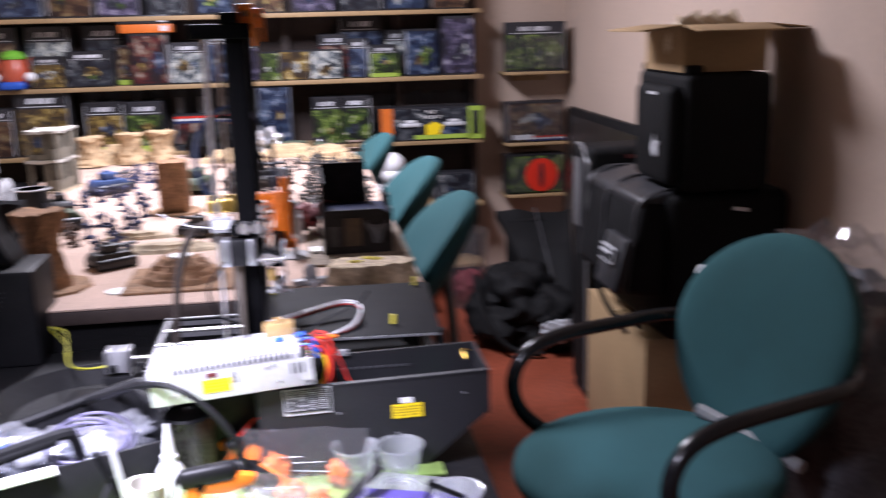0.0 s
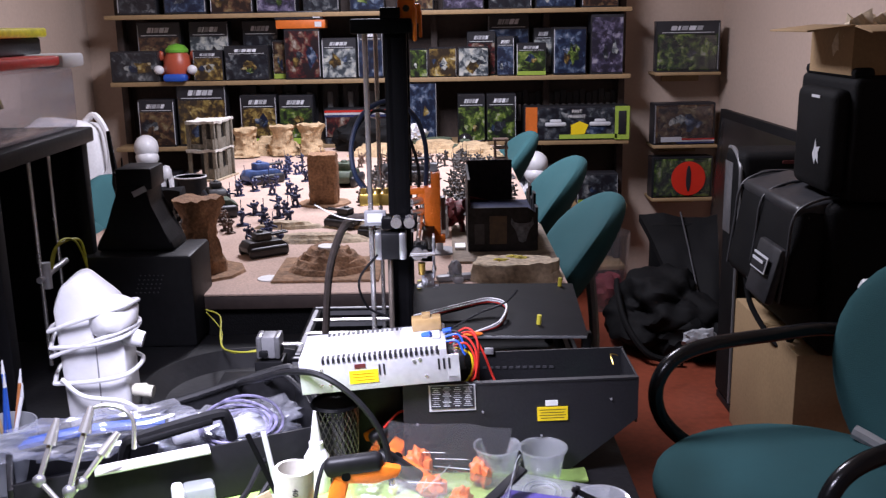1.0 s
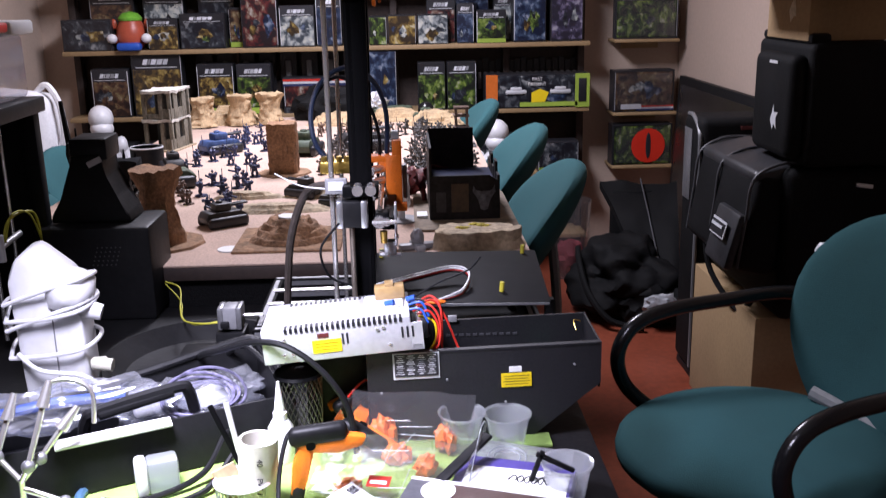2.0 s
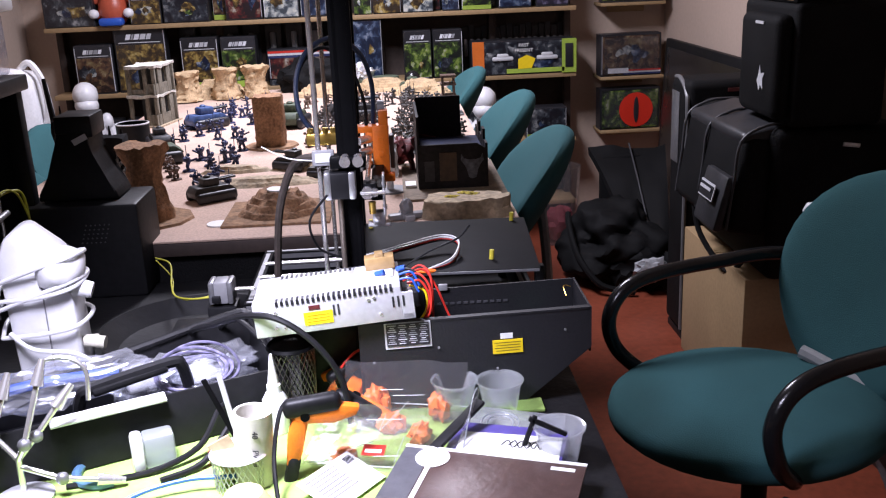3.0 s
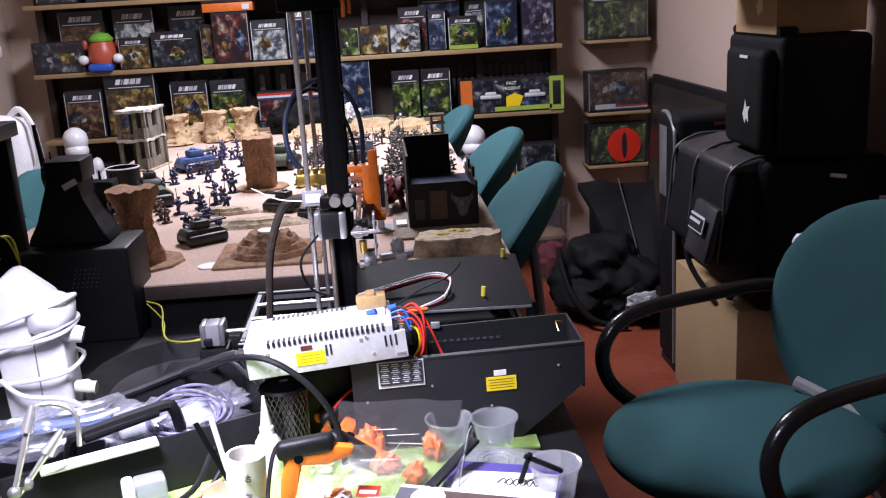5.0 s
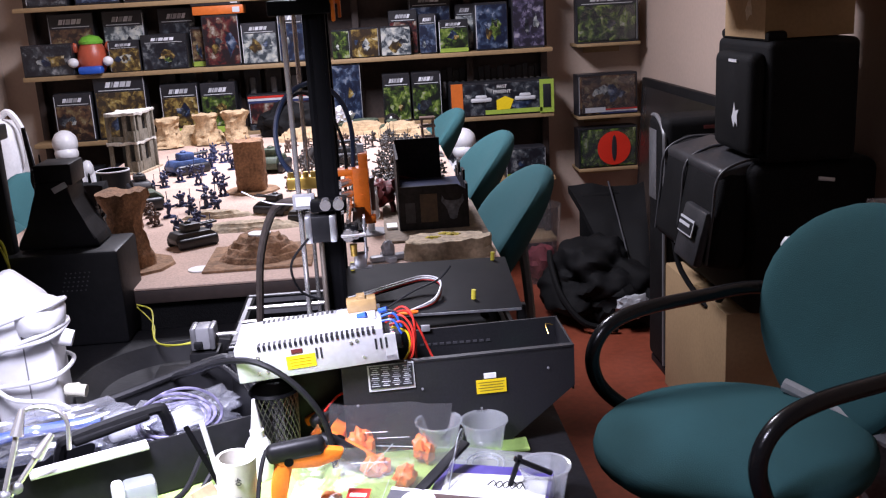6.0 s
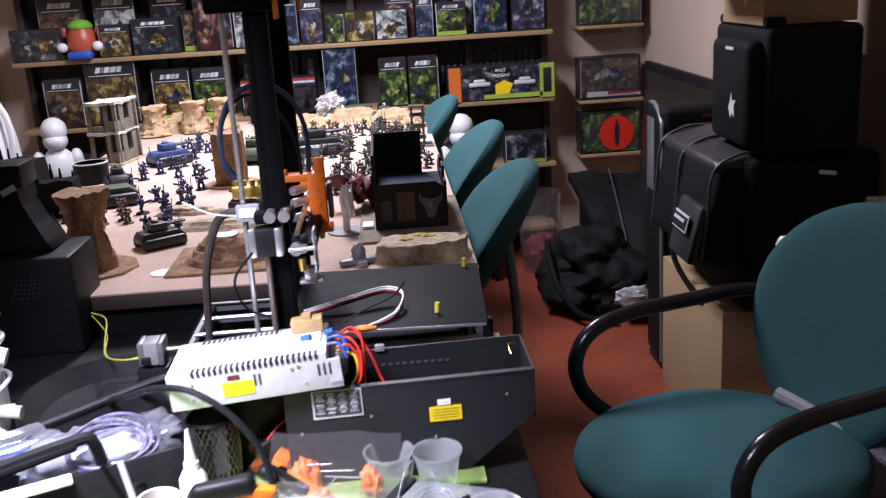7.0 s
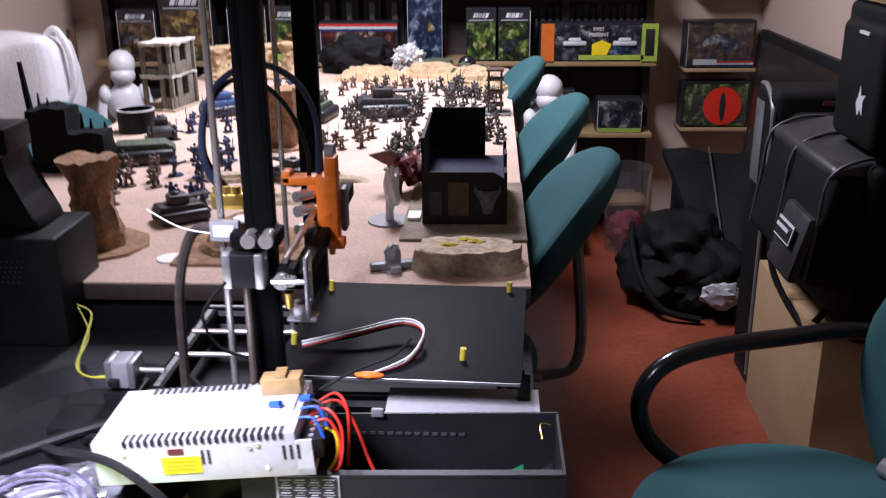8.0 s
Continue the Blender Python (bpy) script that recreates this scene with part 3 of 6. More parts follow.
# ---- cases and cardboard beside the east wall ----
def carton(name, label, c, s, flaps=False):
    t = thing(name, label, "cardboard box", pose(c[0], c[1], c[2] - s[2] / 2))
    if flaps:
        for k in (-1, 1):
            part("side_wall", box(B(), (k * (s[0] / 2 - 0.003), 0, s[2] / 2), (0.006, s[1], s[2])), CARD, t)
            part("end_wall", box(B(), (0, k * (s[1] / 2 - 0.003), s[2] / 2), (s[0] - 0.012, 0.006, s[2])), CARD, t)
        part("carton_base", box(B(), (0, 0, 0.003), (s[0] - 0.012, s[1] - 0.012, 0.006)), CARD, t)
        for k in (-1, 1):
            part("flap", box(B(), (k * (s[0] / 2 + 0.062), 0, s[2] - 0.004), (0.13, s[1], 0.005), rot=(0, 6 * k, 0), bevel=0.001), CARD, t)
        part("flap", box(B(), (0, -s[1] / 2 - 0.055, s[2] - 0.006), (s[0], 0.11, 0.005), rot=(8, 0, 0), bevel=0.001), CARD, t)
    else:
        part("carton_body", box(B(), (0, 0, s[2] / 2), s, bevel=0.004), CARD, t)
        part("tape", box(B(), (0, 0, s[2] + 0.001), (s[0] * 0.98, 0.05, 0.002)), mat("parcel_tape", (0.36, 0.25, 0.13), 0.3, var=0.1), t, "brown parcel tape")
    return t


carton("cardboard_box", "plain brown cardboard box on the floor under the cases", (1.165, 2.93, 0.235), (0.43, 0.60, 0.468))
carton("cardboard_box", "open brown cardboard box on top of the black cases", (1.157, 2.75, 1.343), (0.255, 0.30, 0.13), True)
for k in range(3):
    p = thing("crumpled_paper", "crumpled pale packing paper in the open cardboard box", "paper", pose(1.085 + 0.07 * k, 2.70 + 0.03 * k, 1.285))
    part("paper", lump(B(), (0, 0, 0.07), (0.055, 0.06, 0.085), 0.5, 3, 3), mat("pale_paper", (0.6, 0.5, 0.36), 0.8), p)

PIPING = mat("grey_piping", (0.05, 0.05, 0.055), 0.5, var=0.1)
low = thing("tool_case", "large black nylon rolling tool case with a front pocket", "case", pose(1.185, 2.92, 0.471))
part("case_body", box(B(), (0, 0, 0.23), (0.385, 0.68, 0.455), bevel=0.035, seg=4), CLOTH, low)
pocket = part("pocket", box(B(), (-0.225, -0.05, 0.285), (0.13, 0.52, 0.30), bevel=0.035, seg=4, rot=(0, 10, 0)), CLOTH, low, "padded black side pocket")
part("pocket_lid", box(B(), (-0.185, -0.05, 0.435), (0.17, 0.50, 0.05), bevel=0.02, seg=3, rot=(0, -12, 0)), mat("worn_black_vinyl", (0.025, 0.025, 0.028), 0.45, var=0.4), pocket, "worn black vinyl pocket lid")
flap = part("pocket_flap", box(B(), (-0.312, -0.205, 0.235), (0.03, 0.19, 0.17), bevel=0.012, rot=(0, 14, 0)), mat("worn_black_vinyl", (0.025, 0.025, 0.028), 0.45, var=0.4), low, "black vinyl flap with white patch")
part("patch", box(B(), (-0.3335, -0.205, 0.262), (0.003, 0.12, 0.05), rot=(0, 14, 0)), PALE, flap, "white woven label")
part("patch_bar", box(B(), (-0.336, -0.205, 0.262), (0.003, 0.108, 0.038), rot=(0, 14, 0)), INK, flap, "dark field of the label")
for k, w in enumerate((0.09, 0.075)):
    part("patch_line", box(B(), (-0.3385 + 0.004 * k, -0.205, 0.270 - 0.016 * k), (0.002, w, 0.009), rot=(0, 14, 0)), PALE, flap, "pale lettering as a bar")
part("patch_line", box(B(), (-0.3225, -0.205, 0.215), (0.003, 0.075, 0.014), rot=(0, 14, 0)), TITLE, flap, "pale lettering as a bar")
for y in (-0.30, -0.02, 0.2):
    part("piping", tube(B(), [(-0.305, y, 0.16), (-0.288, y, 0.30), (-0.272, y, 0.42), (-0.20, y, 0.464), (-0.12, y, 0.468)], 0.005), PIPING, low)
part("handle", tube(B(), [(-0.12, -0.24, 0.458), (-0.14, -0.20, 0.49), (-0.15, -0.02, 0.495), (-0.13, 0.04, 0.458)], 0.012), CLOTH, low)
part("strap", tube(B(), [(-0.29, 0.05, 0.16), (-0.28, 0.0, 0.06), (-0.23, -0.12, -0.03), (-0.205, -0.2, 0.04)], 0.009), CLOTH, low, "hanging black strap")
part("zip_pull", box(B(), (0.03, -0.343, 0.405), (0.05, 0.006, 0.012), rot=(0, 8, 0), bevel=0.002), STEEL, low, "steel zip pull")
topc = thing("storage_case", "upright black nylon case standing on the larger case", "case", pose(1.16, 2.76, 0.932))
part("case_body", box(B(), (0, 0, 0.171), (0.265, 0.40, 0.342), bevel=0.022, seg=4), CLOTH, topc)
part("front_pocket", box(B(), (-0.15, -0.04, 0.165), (0.06, 0.28, 0.29), bevel=0.027, seg=4), CLOTH, topc, "padded black front pocket")
part("logo", prism(B(), [(0, 0.03), (0.02, 0.0), (0.03, 0.02), (0.05, 0.005), (0.045, 0.04), (0.06, 0.06), (0.03, 0.055), (0.02, 0.08), (0.012, 0.05)], 0.002, pose(-0.1822, -0.06, 0.095, 0, 0, -90) @ Matrix.Scale(0.9, 4)), PALE, topc, "small white printed mark")
part("brand_bar", box(B(), (-0.1815, -0.06, 0.285), (0.003, 0.06, 0.008)), PALE, topc, "small pale bar of lettering")
part("lid_roll", box(B(), (-0.10, 0.0, 0.352), (0.06, 0.36, 0.03), bevel=0.012), CLOTH, topc)

folio = thing("portfolio_case", "tall black portfolio case with grey piping leaning behind the cases", "case", pose(1.16, 3.38, 0))
part("folio_body", box(B(), (0, 0, 0.505), (0.40, 0.21, 0.95), bevel=0.03, seg=4), CLOTH, folio)
part("foot_board", box(B(), (0, 0, 0.015), (0.38, 0.19, 0.03), bevel=0.006), BLACK, folio)
part("piping", tube(B(), [(-0.197, -0.10, 0.05), (-0.199, -0.10, 0.5), (-0.198, -0.098, 0.86), (-0.196, -0.07, 0.94), (-0.19, 0.02, 0.977), (-0.185, 0.09, 0.975)], 0.008), mat("pale_piping", (0.13, 0.13, 0.135), 0.4, var=0.1), folio, "pale grey piping")
# The grey of this side panel stands in for the reflection on it.
part("side_sheet", box(B(), (-0.2015, 0.035, 0.80), (0.003, 0.09, 0.26), bevel=0.001), mat("sheen_grey_vinyl", (0.10, 0.10, 0.105), 0.35, var=0.4), folio, "vinyl side panel, its sheen put in as grey")
part("logo_bar", box(B(), (0.02, -0.107, 0.945), (0.16, 0.003, 0.012)), mat("dull_red_print", (0.14, 0.03, 0.03), 0.6), folio, "dull red lettering as a bar")
panel = thing("framed_panel", "dark framed panel leaning against the wall behind the portfolio", "picture frame", pose(1.262, 4.19, 0, 0, 3, 0))
part("frame_body", box(B(), (0, 0, 0.50), (0.03, 1.10, 1.0), bevel=0.004), BLACK, panel)
part("glass", box(B(), (-0.016, 0, 0.50), (0.003, 1.02, 0.92)), mat("dull_poster", (0.02, 0.016, 0.015), 0.3, var=0.5, scale=5), panel, "glossy brownish print")

bag = thing("duffel_bag", "slumped black nylon bag on the floor with white lining", "bag", pose(0.90, 4.12, 0))
part("bag_body", lump(B(), (0, 0, 0.155), (0.245, 0.27, 0.18), 0.32, 1.5, 5, flat=-0.155), CLOTH, bag)
part("bag_front", lump(B(), (0.08, -0.16, 0.10), (0.16, 0.14, 0.12), 0.35, 2.0, 4, flat=-0.10), CLOTH, bag)
part("lining", lump(B(), (0.09, -0.33, 0.12), (0.075, 0.03, 0.05), 0.4, 3, 3), mat("grey_lining", (0.35, 0.36, 0.38), 0.6, var=0.3, scale=30), bag, "pale grey lining showing")
part("strap", tube(B(), [(-0.2, 0.05, 0.28), (-0.22, -0.1, 0.25), (-0.2, -0.22, 0.15), (-0.12, -0.3, 0.05), (0.02, -0.33, 0.02)], 0.014), CLOTH, bag)
cover = thing("garment_bag", "flat black garment bag slumped over the duffel bag", "bag", pose(0, 0, 0))
bm = B()
bmesh.ops.create_grid(bm, x_segments=26, y_segments=30, size=0.5)
for q in bm.verts:
    u, v = q.co.x + 0.5, q.co.y + 0.5
    far, near = Vector((0.86 + 0.36 * u, 4.50 - 0.06 * u, 0.52)), Vector((0.98 + 0.10 * u, 3.86 - 0.06 * u, 0.05))
    p = far.lerp(near, v)
    p.z += 0.04 * math.sin(math.pi * v) + 0.022 * noise.noise(Vector((u * 3, v * 4, 1))) + 0.010 * math.sin(u * 7 + v * 3)
    q.co = p
bmesh.ops.solidify(bm, geom=bm.faces[:], thickness=0.035)
part("bag_sheet", bm, CLOTH, cover)
part("zip", tube(B(), [(1.05, 4.46, 0.535), (1.04, 4.2, 0.375), (1.04, 3.95, 0.16)], 0.004), PIPING, cover, "grey zip line")
part("bag_stand", box(B(), (1.05, 4.43, 0.245), (0.30, 0.05, 0.49), bevel=0.02), CLOTH, cover)
tub = thing("clear_bin", "clear plastic bin behind the bags", "bin", pose(0.74, 4.66, 0))
part("bin_body", lathe(B(), [(0.085, 0.004), (0.085, 0.0), (0.11, 0.40), (0.114, 0.40), (0.089, 0.004), (0.001, 0.006)], 20), CLEAR, tub)
part("contents", lump(B(), (0, 0, 0.1), (0.08, 0.08, 0.09), 0.3, 3, 3), mat("dull_red_cloth", (0.2, 0.03, 0.04), 0.8), tub)

# a clear plastic wrapped heap behind the near chair
heap = thing("plastic_wrapped_bundle", "grey bundle wrapped in clear plastic beside the chair", "bundle", pose(1.19, 1.98, 0))
part("sack", lump(B(), (0, 0, 0.42), (0.15, 0.26, 0.42), 0.2, 2, 4, flat=-0.42), mat("grey_bundle", (0.10, 0.10, 0.11), 0.7, var=0.5), heap)
part("wrap", lump(B(), (0, 0, 0.72), (0.19, 0.27, 0.20), 0.35, 3.5, 4), CLEAR, heap, "crinkled clear plastic wrap")

# ---- control box ----
cb = thing("control_box", "open black metal control box with yellow warning sticker on the bench", "control box", pose(-0.14, 1.268, BZ))
FP = [(0, 0.0), (0.235, 0.0), (0.272, 0.03), (0.339, 0.085), (0.339, 0.148), (0, 0.140)]
part("front_panel", prism(B(), FP, 0.003), BOXBLACK, cb)
part("rear_panel", prism(B(), FP, 0.003, pose(0, 0.128, 0)), BOXBLACK, cb)
part("base_panel", box(B(), (0.118, 0.0655, 0.003), (0.23, 0.124, 0.004)), BOXBLACK, cb)
part("end_panel", box(B(), (0.3375, 0.0655, 0.112), (0.003, 0.124, 0.070)), BOXBLACK, cb)
part("slope_panel", box(B(), (0.288, 0.0655, 0.045), (0.12, 0.124, 0.003), rot=(0, -38, 0)), BOXBLACK, cb)
part("lip", box(B(), (0.17, 0.004, 0.1425), (0.33, 0.010, 0.003), rot=(0, -1.4, 0)), BOXBLACK, cb)
part("tab", box(B(), (0.13, 0.126, 0.146), (0.014, 0.006, 0.01), bevel=0.001), GREYP, cb)
for k in range(17):
    part("vent_hole", box(B(), (0.06 + 0.0105 * k, 0.1275, 0.118), (0.0065, 0.002, 0.0035)), PIPING, cb)
plate = part("rating_plate", box(B(), (0.071, -0.001, 0.121), (0.067, 0.002, 0.040), rot=(0, -1.5, 0)), PALE, cb, "silver and black rating plate")
part("plate_field", box(B(), (0.071, -0.0025, 0.1225), (0.062, 0.002, 0.034), rot=(0, -1.5, 0)), INK, plate)
for r in range(10):
    for c in range(4):
        part("text_bar", box(B(), (0.048 + 0.0152 * c, -0.0037, 0.1368 - 0.0031 * r + 0.0004 * c), (0.0125 - 0.003 * ((r * 2 + c) % 3), 0.0004, 0.0011)), TITLE, plate)
stk = part("warning_sticker", box(B(), (0.2155, -0.001, 0.094), (0.044, 0.0015, 0.021), rot=(0, -1.5, 0)), YELLOW, cb, "yellow warning sticker")
for r in range(4):
    part("text_bar", box(B(), (0.2155, -0.0019, 0.1005 - 0.0042 * r), (0.038 - 0.004 * (r % 2), 0.0004, 0.0009), rot=(0, -1.5, 0)), mat("dark_olive_print", (0.12, 0.09, 0.01), 0.5), stk)
part("white_sticker", box(B(), (0.214, -0.001, 0.1105), (0.018, 0.0015, 0.008), rot=(0, -1.5, 0)), PAPER, cb)
for x, z in ((0.30, 0.115), (0.115, 0.098), (0.02, 0.08), (0.20, 0.06)):
    part("screw", cyl(B(), (x, -0.002, z), (x, 0.001, z), 0.0018, seg=10), GREYP, cb)
board = part("circuit_board", box(B(), (0.28, 0.075, 0.085), (0.045, 0.05, 0.002), rot=(0, -30, 0)), mat("green_circuit_board", (0.01, 0.16, 0.06), 0.35, var=0.3, scale=60), cb, "green circuit board inside")
part("connector", box(B(), (0.24, 0.02, 0.085), (0.035, 0.01, 0.012), bevel=0.001), WHITE, board)
part("inner_wires", tube(tube(B(), [(0.02, 0.06, 0.07), (0.08, 0.08, 0.10), (0.14, 0.05, 0.08), (0.2, 0.07, 0.09)], 0.003), [(0.02, 0.08, 0.06), (0.1, 0.05, 0.11), (0.17, 0.08, 0.07)], 0.003), BLACK, cb)
part("loose_wire", tube(B(), [(0.32, 0.10, 0.13), (0.318, 0.112, 0.142), (0.33, 0.118, 0.138)], 0.0009), BRASS, cb)

# ---- power supply ----
psu = thing("power_supply", "perforated metal switching power supply with yellow label and loose wires", "power supply", pose(-0.281, 1.245, 0.927, 0, -4.2, 1.3) @ Matrix.Diagonal((1.045, 1.0, 1.0, 1.0)))
part("case_body", box(B(), (0.1, 0.0575, 0.025), (0.2, 0.115, 0.05), bevel=0.0012), STEEL, psu)
part("tray", box(box(B(), (0.2075, 0.0575, 0.004), (0.015, 0.115, 0.008)), (0.2075, 0.0015, 0.02), (0.016, 0.003, 0.04)), STEEL, psu)
for yy, ln in ((0.0062, 0.0150), (0.1085, 0.0150)):
    for k in range(23):
        part("vent_slot", box(B(), (0.033 + 0.0070 * k, yy, 0.0475), (0.0036, ln, 0.0065)), INK, psu)
for x in (0.098, 0.104, 0.178, 0.185, 0.192):
    part("side_slot", box(B(), (x + 0.01, -0.0003, 0.028), (0.0026, 0.001, 0.016)), INK, psu)
lab = part("yellow_label", box(B(), (0.086, -0.0006, 0.020), (0.039, 0.001, 0.019)), YELLOW, psu, "yellow warning label")
for r in range(3):
    part("text_bar", box(B(), (0.086, -0.0013, 0.025 - 0.0045 * r), (0.03, 0.0008, 0.0009)), mat("ochre_print", (0.6, 0.38, 0.01), 0.5), lab)
part("switch", box(B(), (0.082, -0.0006, 0.036), (0.015, 0.001, 0.006)), mat("dark_red_switch", (0.10, 0.02, 0.02), 0.4), psu)
for x, z in ((0.03, 0.035), (0.04, 0.012), (0.028, 0.012), (0.17, 0.012), (0.163, 0.038), (0.155, 0.036)):
    part("screw", cyl(B(), (x, -0.0015, z), (x, 0.001, z), 0.0024, seg=10), CHROME, psu)
term = part("terminal_block", box(B(), (0.212, 0.058, 0.022), (0.022, 0.09, 0.022), bevel=0.001), BLACK, psu)
for k in range(7):
    part("terminal_screw", cyl(B(), (0.212, 0.02 + 0.0125 * k, 0.032), (0.212, 0.02 + 0.0125 * k, 0.035), 0.003, seg=8), CHROME, term)
part("cover_plate", box(B(), (0.165, 0.075, 0.0515), (0.055, 0.06, 0.0025), bevel=0.001), PALE, psu, "pale plastic cover plate")
relay = part("relay_module", box(box(B(), (0.175, 0.088, 0.062), (0.042, 0.024, 0.019), bevel=0.002), (0.175, 0.088, 0.073), (0.012, 0.02, 0.006)), mat("amber_plastic", (0.35, 0.23, 0.10), 0.25, var=0.2), psu, "amber relay module")
for x, y in ((0.168, 0.052), (0.198, 0.062)):
    part("spade_connector", cyl(B(), (x, y, 0.055), (x + 0.012, y - 0.005, 0.058), 0.004, seg=8), BLUE, psu)
for k, (mt_, pts) in enumerate((
    (RED, [(0.205, 0.05, 0.04), (0.226, 0.045, 0.05), (0.240, 0.035, 0.03), (0.236, 0.025, -0.005), (0.22, 0.03, -0.02)]),
    (RED, [(0.21, 0.06, 0.045), (0.235, 0.065, 0.048), (0.25, 0.06, 0.02), (0.262, 0.05, -0.02), (0.275, 0.04, -0.05)]),
    (RED, [(0.212, 0.07, 0.045), (0.232, 0.075, 0.052), (0.244, 0.06, 0.035), (0.24, 0.045, -0.02)]),
    (RED, [(0.21, 0.035, 0.04), (0.228, 0.035, 0.042), (0.238, 0.03, 0.015), (0.225, 0.03, -0.02)]),
    (BLUE, [(0.2, 0.045, 0.052), (0.218, 0.04, 0.055), (0.226, 0.035, 0.035)]),
    (BLUE, [(0.2, 0.03, 0.05), (0.216, 0.025, 0.05), (0.224, 0.02, 0.03)]),
    (YELLOW, [(0.212, 0.04, 0.035), (0.232, 0.038, 0.025), (0.232, 0.03, 0.0), (0.218, 0.03, -0.02)]),
    (BLACK, [(0.2, 0.06, 0.056), (0.22, 0.05, 0.054), (0.232, 0.04, 0.03), (0.228, 0.035, -0.02)]),
    (BLACK, [(0.212, 0.09, 0.05), (0.25, 0.10, 0.065), (0.29, 0.11, 0.075), (0.31, 0.12, 0.09)]),
)):
    part("wire", tube(B(), pts, 0.0017 if k < 8 else 0.0016), mt_, psu)
rest = thing("plastic_block", "black plastic block propping up the power supply", "block", pose(-0.19, 1.35, BZ))
part("block_body", box(B(), (0, 0, 0.068), (0.09, 0.04, 0.128), bevel=0.004), BLACK, rest)

# ---- printer ----
pr = thing("printer", "open frame 3D printer with twin black columns and orange parts", "3d printer", pose(0, 0, BZ))
for y, x in ((1.455, -0.146), (1.83, -0.156)):
    col = part("column", box(B(), (x, y, 0.335), (0.034, 0.02, 0.63), bevel=0.002), BLACKM, pr, "black aluminium upright")
    for dx in (-0.009, 0.009):
        part("groove", box(B(), (x + dx, y - 0.0102, 0.335), (0.005, 0.001, 0.62)), BLACKM, col)
    part("rod", cyl(B(), (x - 0.046, y, 0.03), (x - 0.046, y, 0.635), 0.0042), CHROME, pr, "polished steel guide rod")
    part("top_clamp", box(B(), (x - 0.02, y, 0.643), (0.092, 0.045, 0.022), bevel=0.003), BLACKM, pr)
part("top_bar", box(B(), (-0.152, 1.64, 0.662), (0.03, 0.42, 0.016), bevel=0.002), BLACKM, pr)
for y in (1.45, 1.83):
    br = part("orange_bracket", box(box(B(), (-0.128, y, 0.664), (0.026, 0.02, 0.036), bevel=0.003), (-0.116, y, 0.645), (0.006, 0.024, 0.05), bevel=0.002), ORANGE, pr, "orange printed bracket")
    part("bolt", cyl(B(), (-0.128, y - 0.012, 0.668), (-0.128, y - 0.0085, 0.668), 0.005), INK, br)
# moving carriage along the gantry
part("rail", box(B(), (-0.104, 1.64, 0.29), (0.02, 0.40, 0.02), bevel=0.001), BLACKM, pr, "black gantry rail")
part("rail_rod", cyl(B(), (-0.118, 1.44, 0.315), (-0.118, 1.84, 0.315), 0.004), CHROME, pr)
mo = part("motor", box(B(), (-0.160, 1.425, 0.312), (0.046, 0.028, 0.042), bevel=0.003), BLACK, pr, "black and silver stepper motor")
for dx in (-0.0185, 0.0185):
    part("motor_cap", box(B(), (-0.160 + dx, 1.425, 0.312), (0.011, 0.030, 0.043), bevel=0.003), ALU, mo)
part("clamp_block", box(B(), (-0.146, 1.435, 0.347), (0.055, 0.04, 0.018), bevel=0.003), BLACKM, pr)
for dx in (-0.008, 0.012):
    part("pulley", cyl(B(), (-0.142 + dx, 1.405, 0.35), (-0.142 + dx, 1.43, 0.35), 0.0085), CHROME, pr)
dsp = part("display", box(B(), (-0.184, 1.44, 0.352), (0.034, 0.012, 0.024), bevel=0.002), GREYP, pr, "small grey display")
part("screen", box(B(), (-0.184, 1.4335, 0.353), (0.024, 0.002, 0.014)), PALE, dsp)
br = part("brass_block", box(B(), (-0.187, 1.50, 0.372), (0.05, 0.03, 0.02), bevel=0.003), BRASS, pr, "brass coloured filament drive")
for k in range(4):
    part("brass_nut", cyl(B(), (-0.205 + 0.012 * k, 1.49, 0.381), (-0.205 + 0.012 * k, 1.49, 0.39), 0.005, seg=6), BRASS, br)
eb = part("end_block", box(B(), (-0.115, 1.445, 0.297), (0.022, 0.034, 0.026), bevel=0.003), BLACKM, pr, "black end block of the gantry")
for dx, r in ((-0.004, 0.0095), (0.007, 0.006)):
    part("pulley", cyl(B(), (-0.115 + dx, 1.418, 0.297), (-0.115 + dx, 1.43, 0.297), r, seg=20), CHROME, eb)
part("pulley_shaft", cyl(B(), (-0.13, 1.42, 0.297), (-0.092, 1.42, 0.297), 0.0035), CHROME, eb)
part("end_plate", box(B(), (-0.094, 1.452, 0.287), (0.004, 0.03, 0.066), bevel=0.001), ALU, eb, "silver end plate")
for z in (0.268, 0.305):
    part("bolt", cyl(B(), (-0.097, 1.445, z), (-0.09, 1.445, z), 0.004, seg=10), CHROME, eb)
part("brass_fitting", cyl(B(), (-0.113, 1.43, 0.262), (-0.113, 1.43, 0.281), 0.005, 0.006, seg=12), BRASS, eb, "brass fitting")
part("belt_idler", box(box(B(), (-0.104, 1.455, 0.249), (0.02, 0.02, 0.022), bevel=0.003), (-0.104, 1.46, 0.237), (0.036, 0.024, 0.006), bevel=0.002), ALU, pr, "silver belt idler")
part("lead_screw", cyl(B(), (-0.162, 1.43, 0.02), (-0.162, 1.43, 0.292), 0.0042), mat("lead_screw_steel", (0.28, 0.24, 0.2), 0.4, 0.8, var=0.2, scale=200), pr, "steel lead screw")
bm = B()
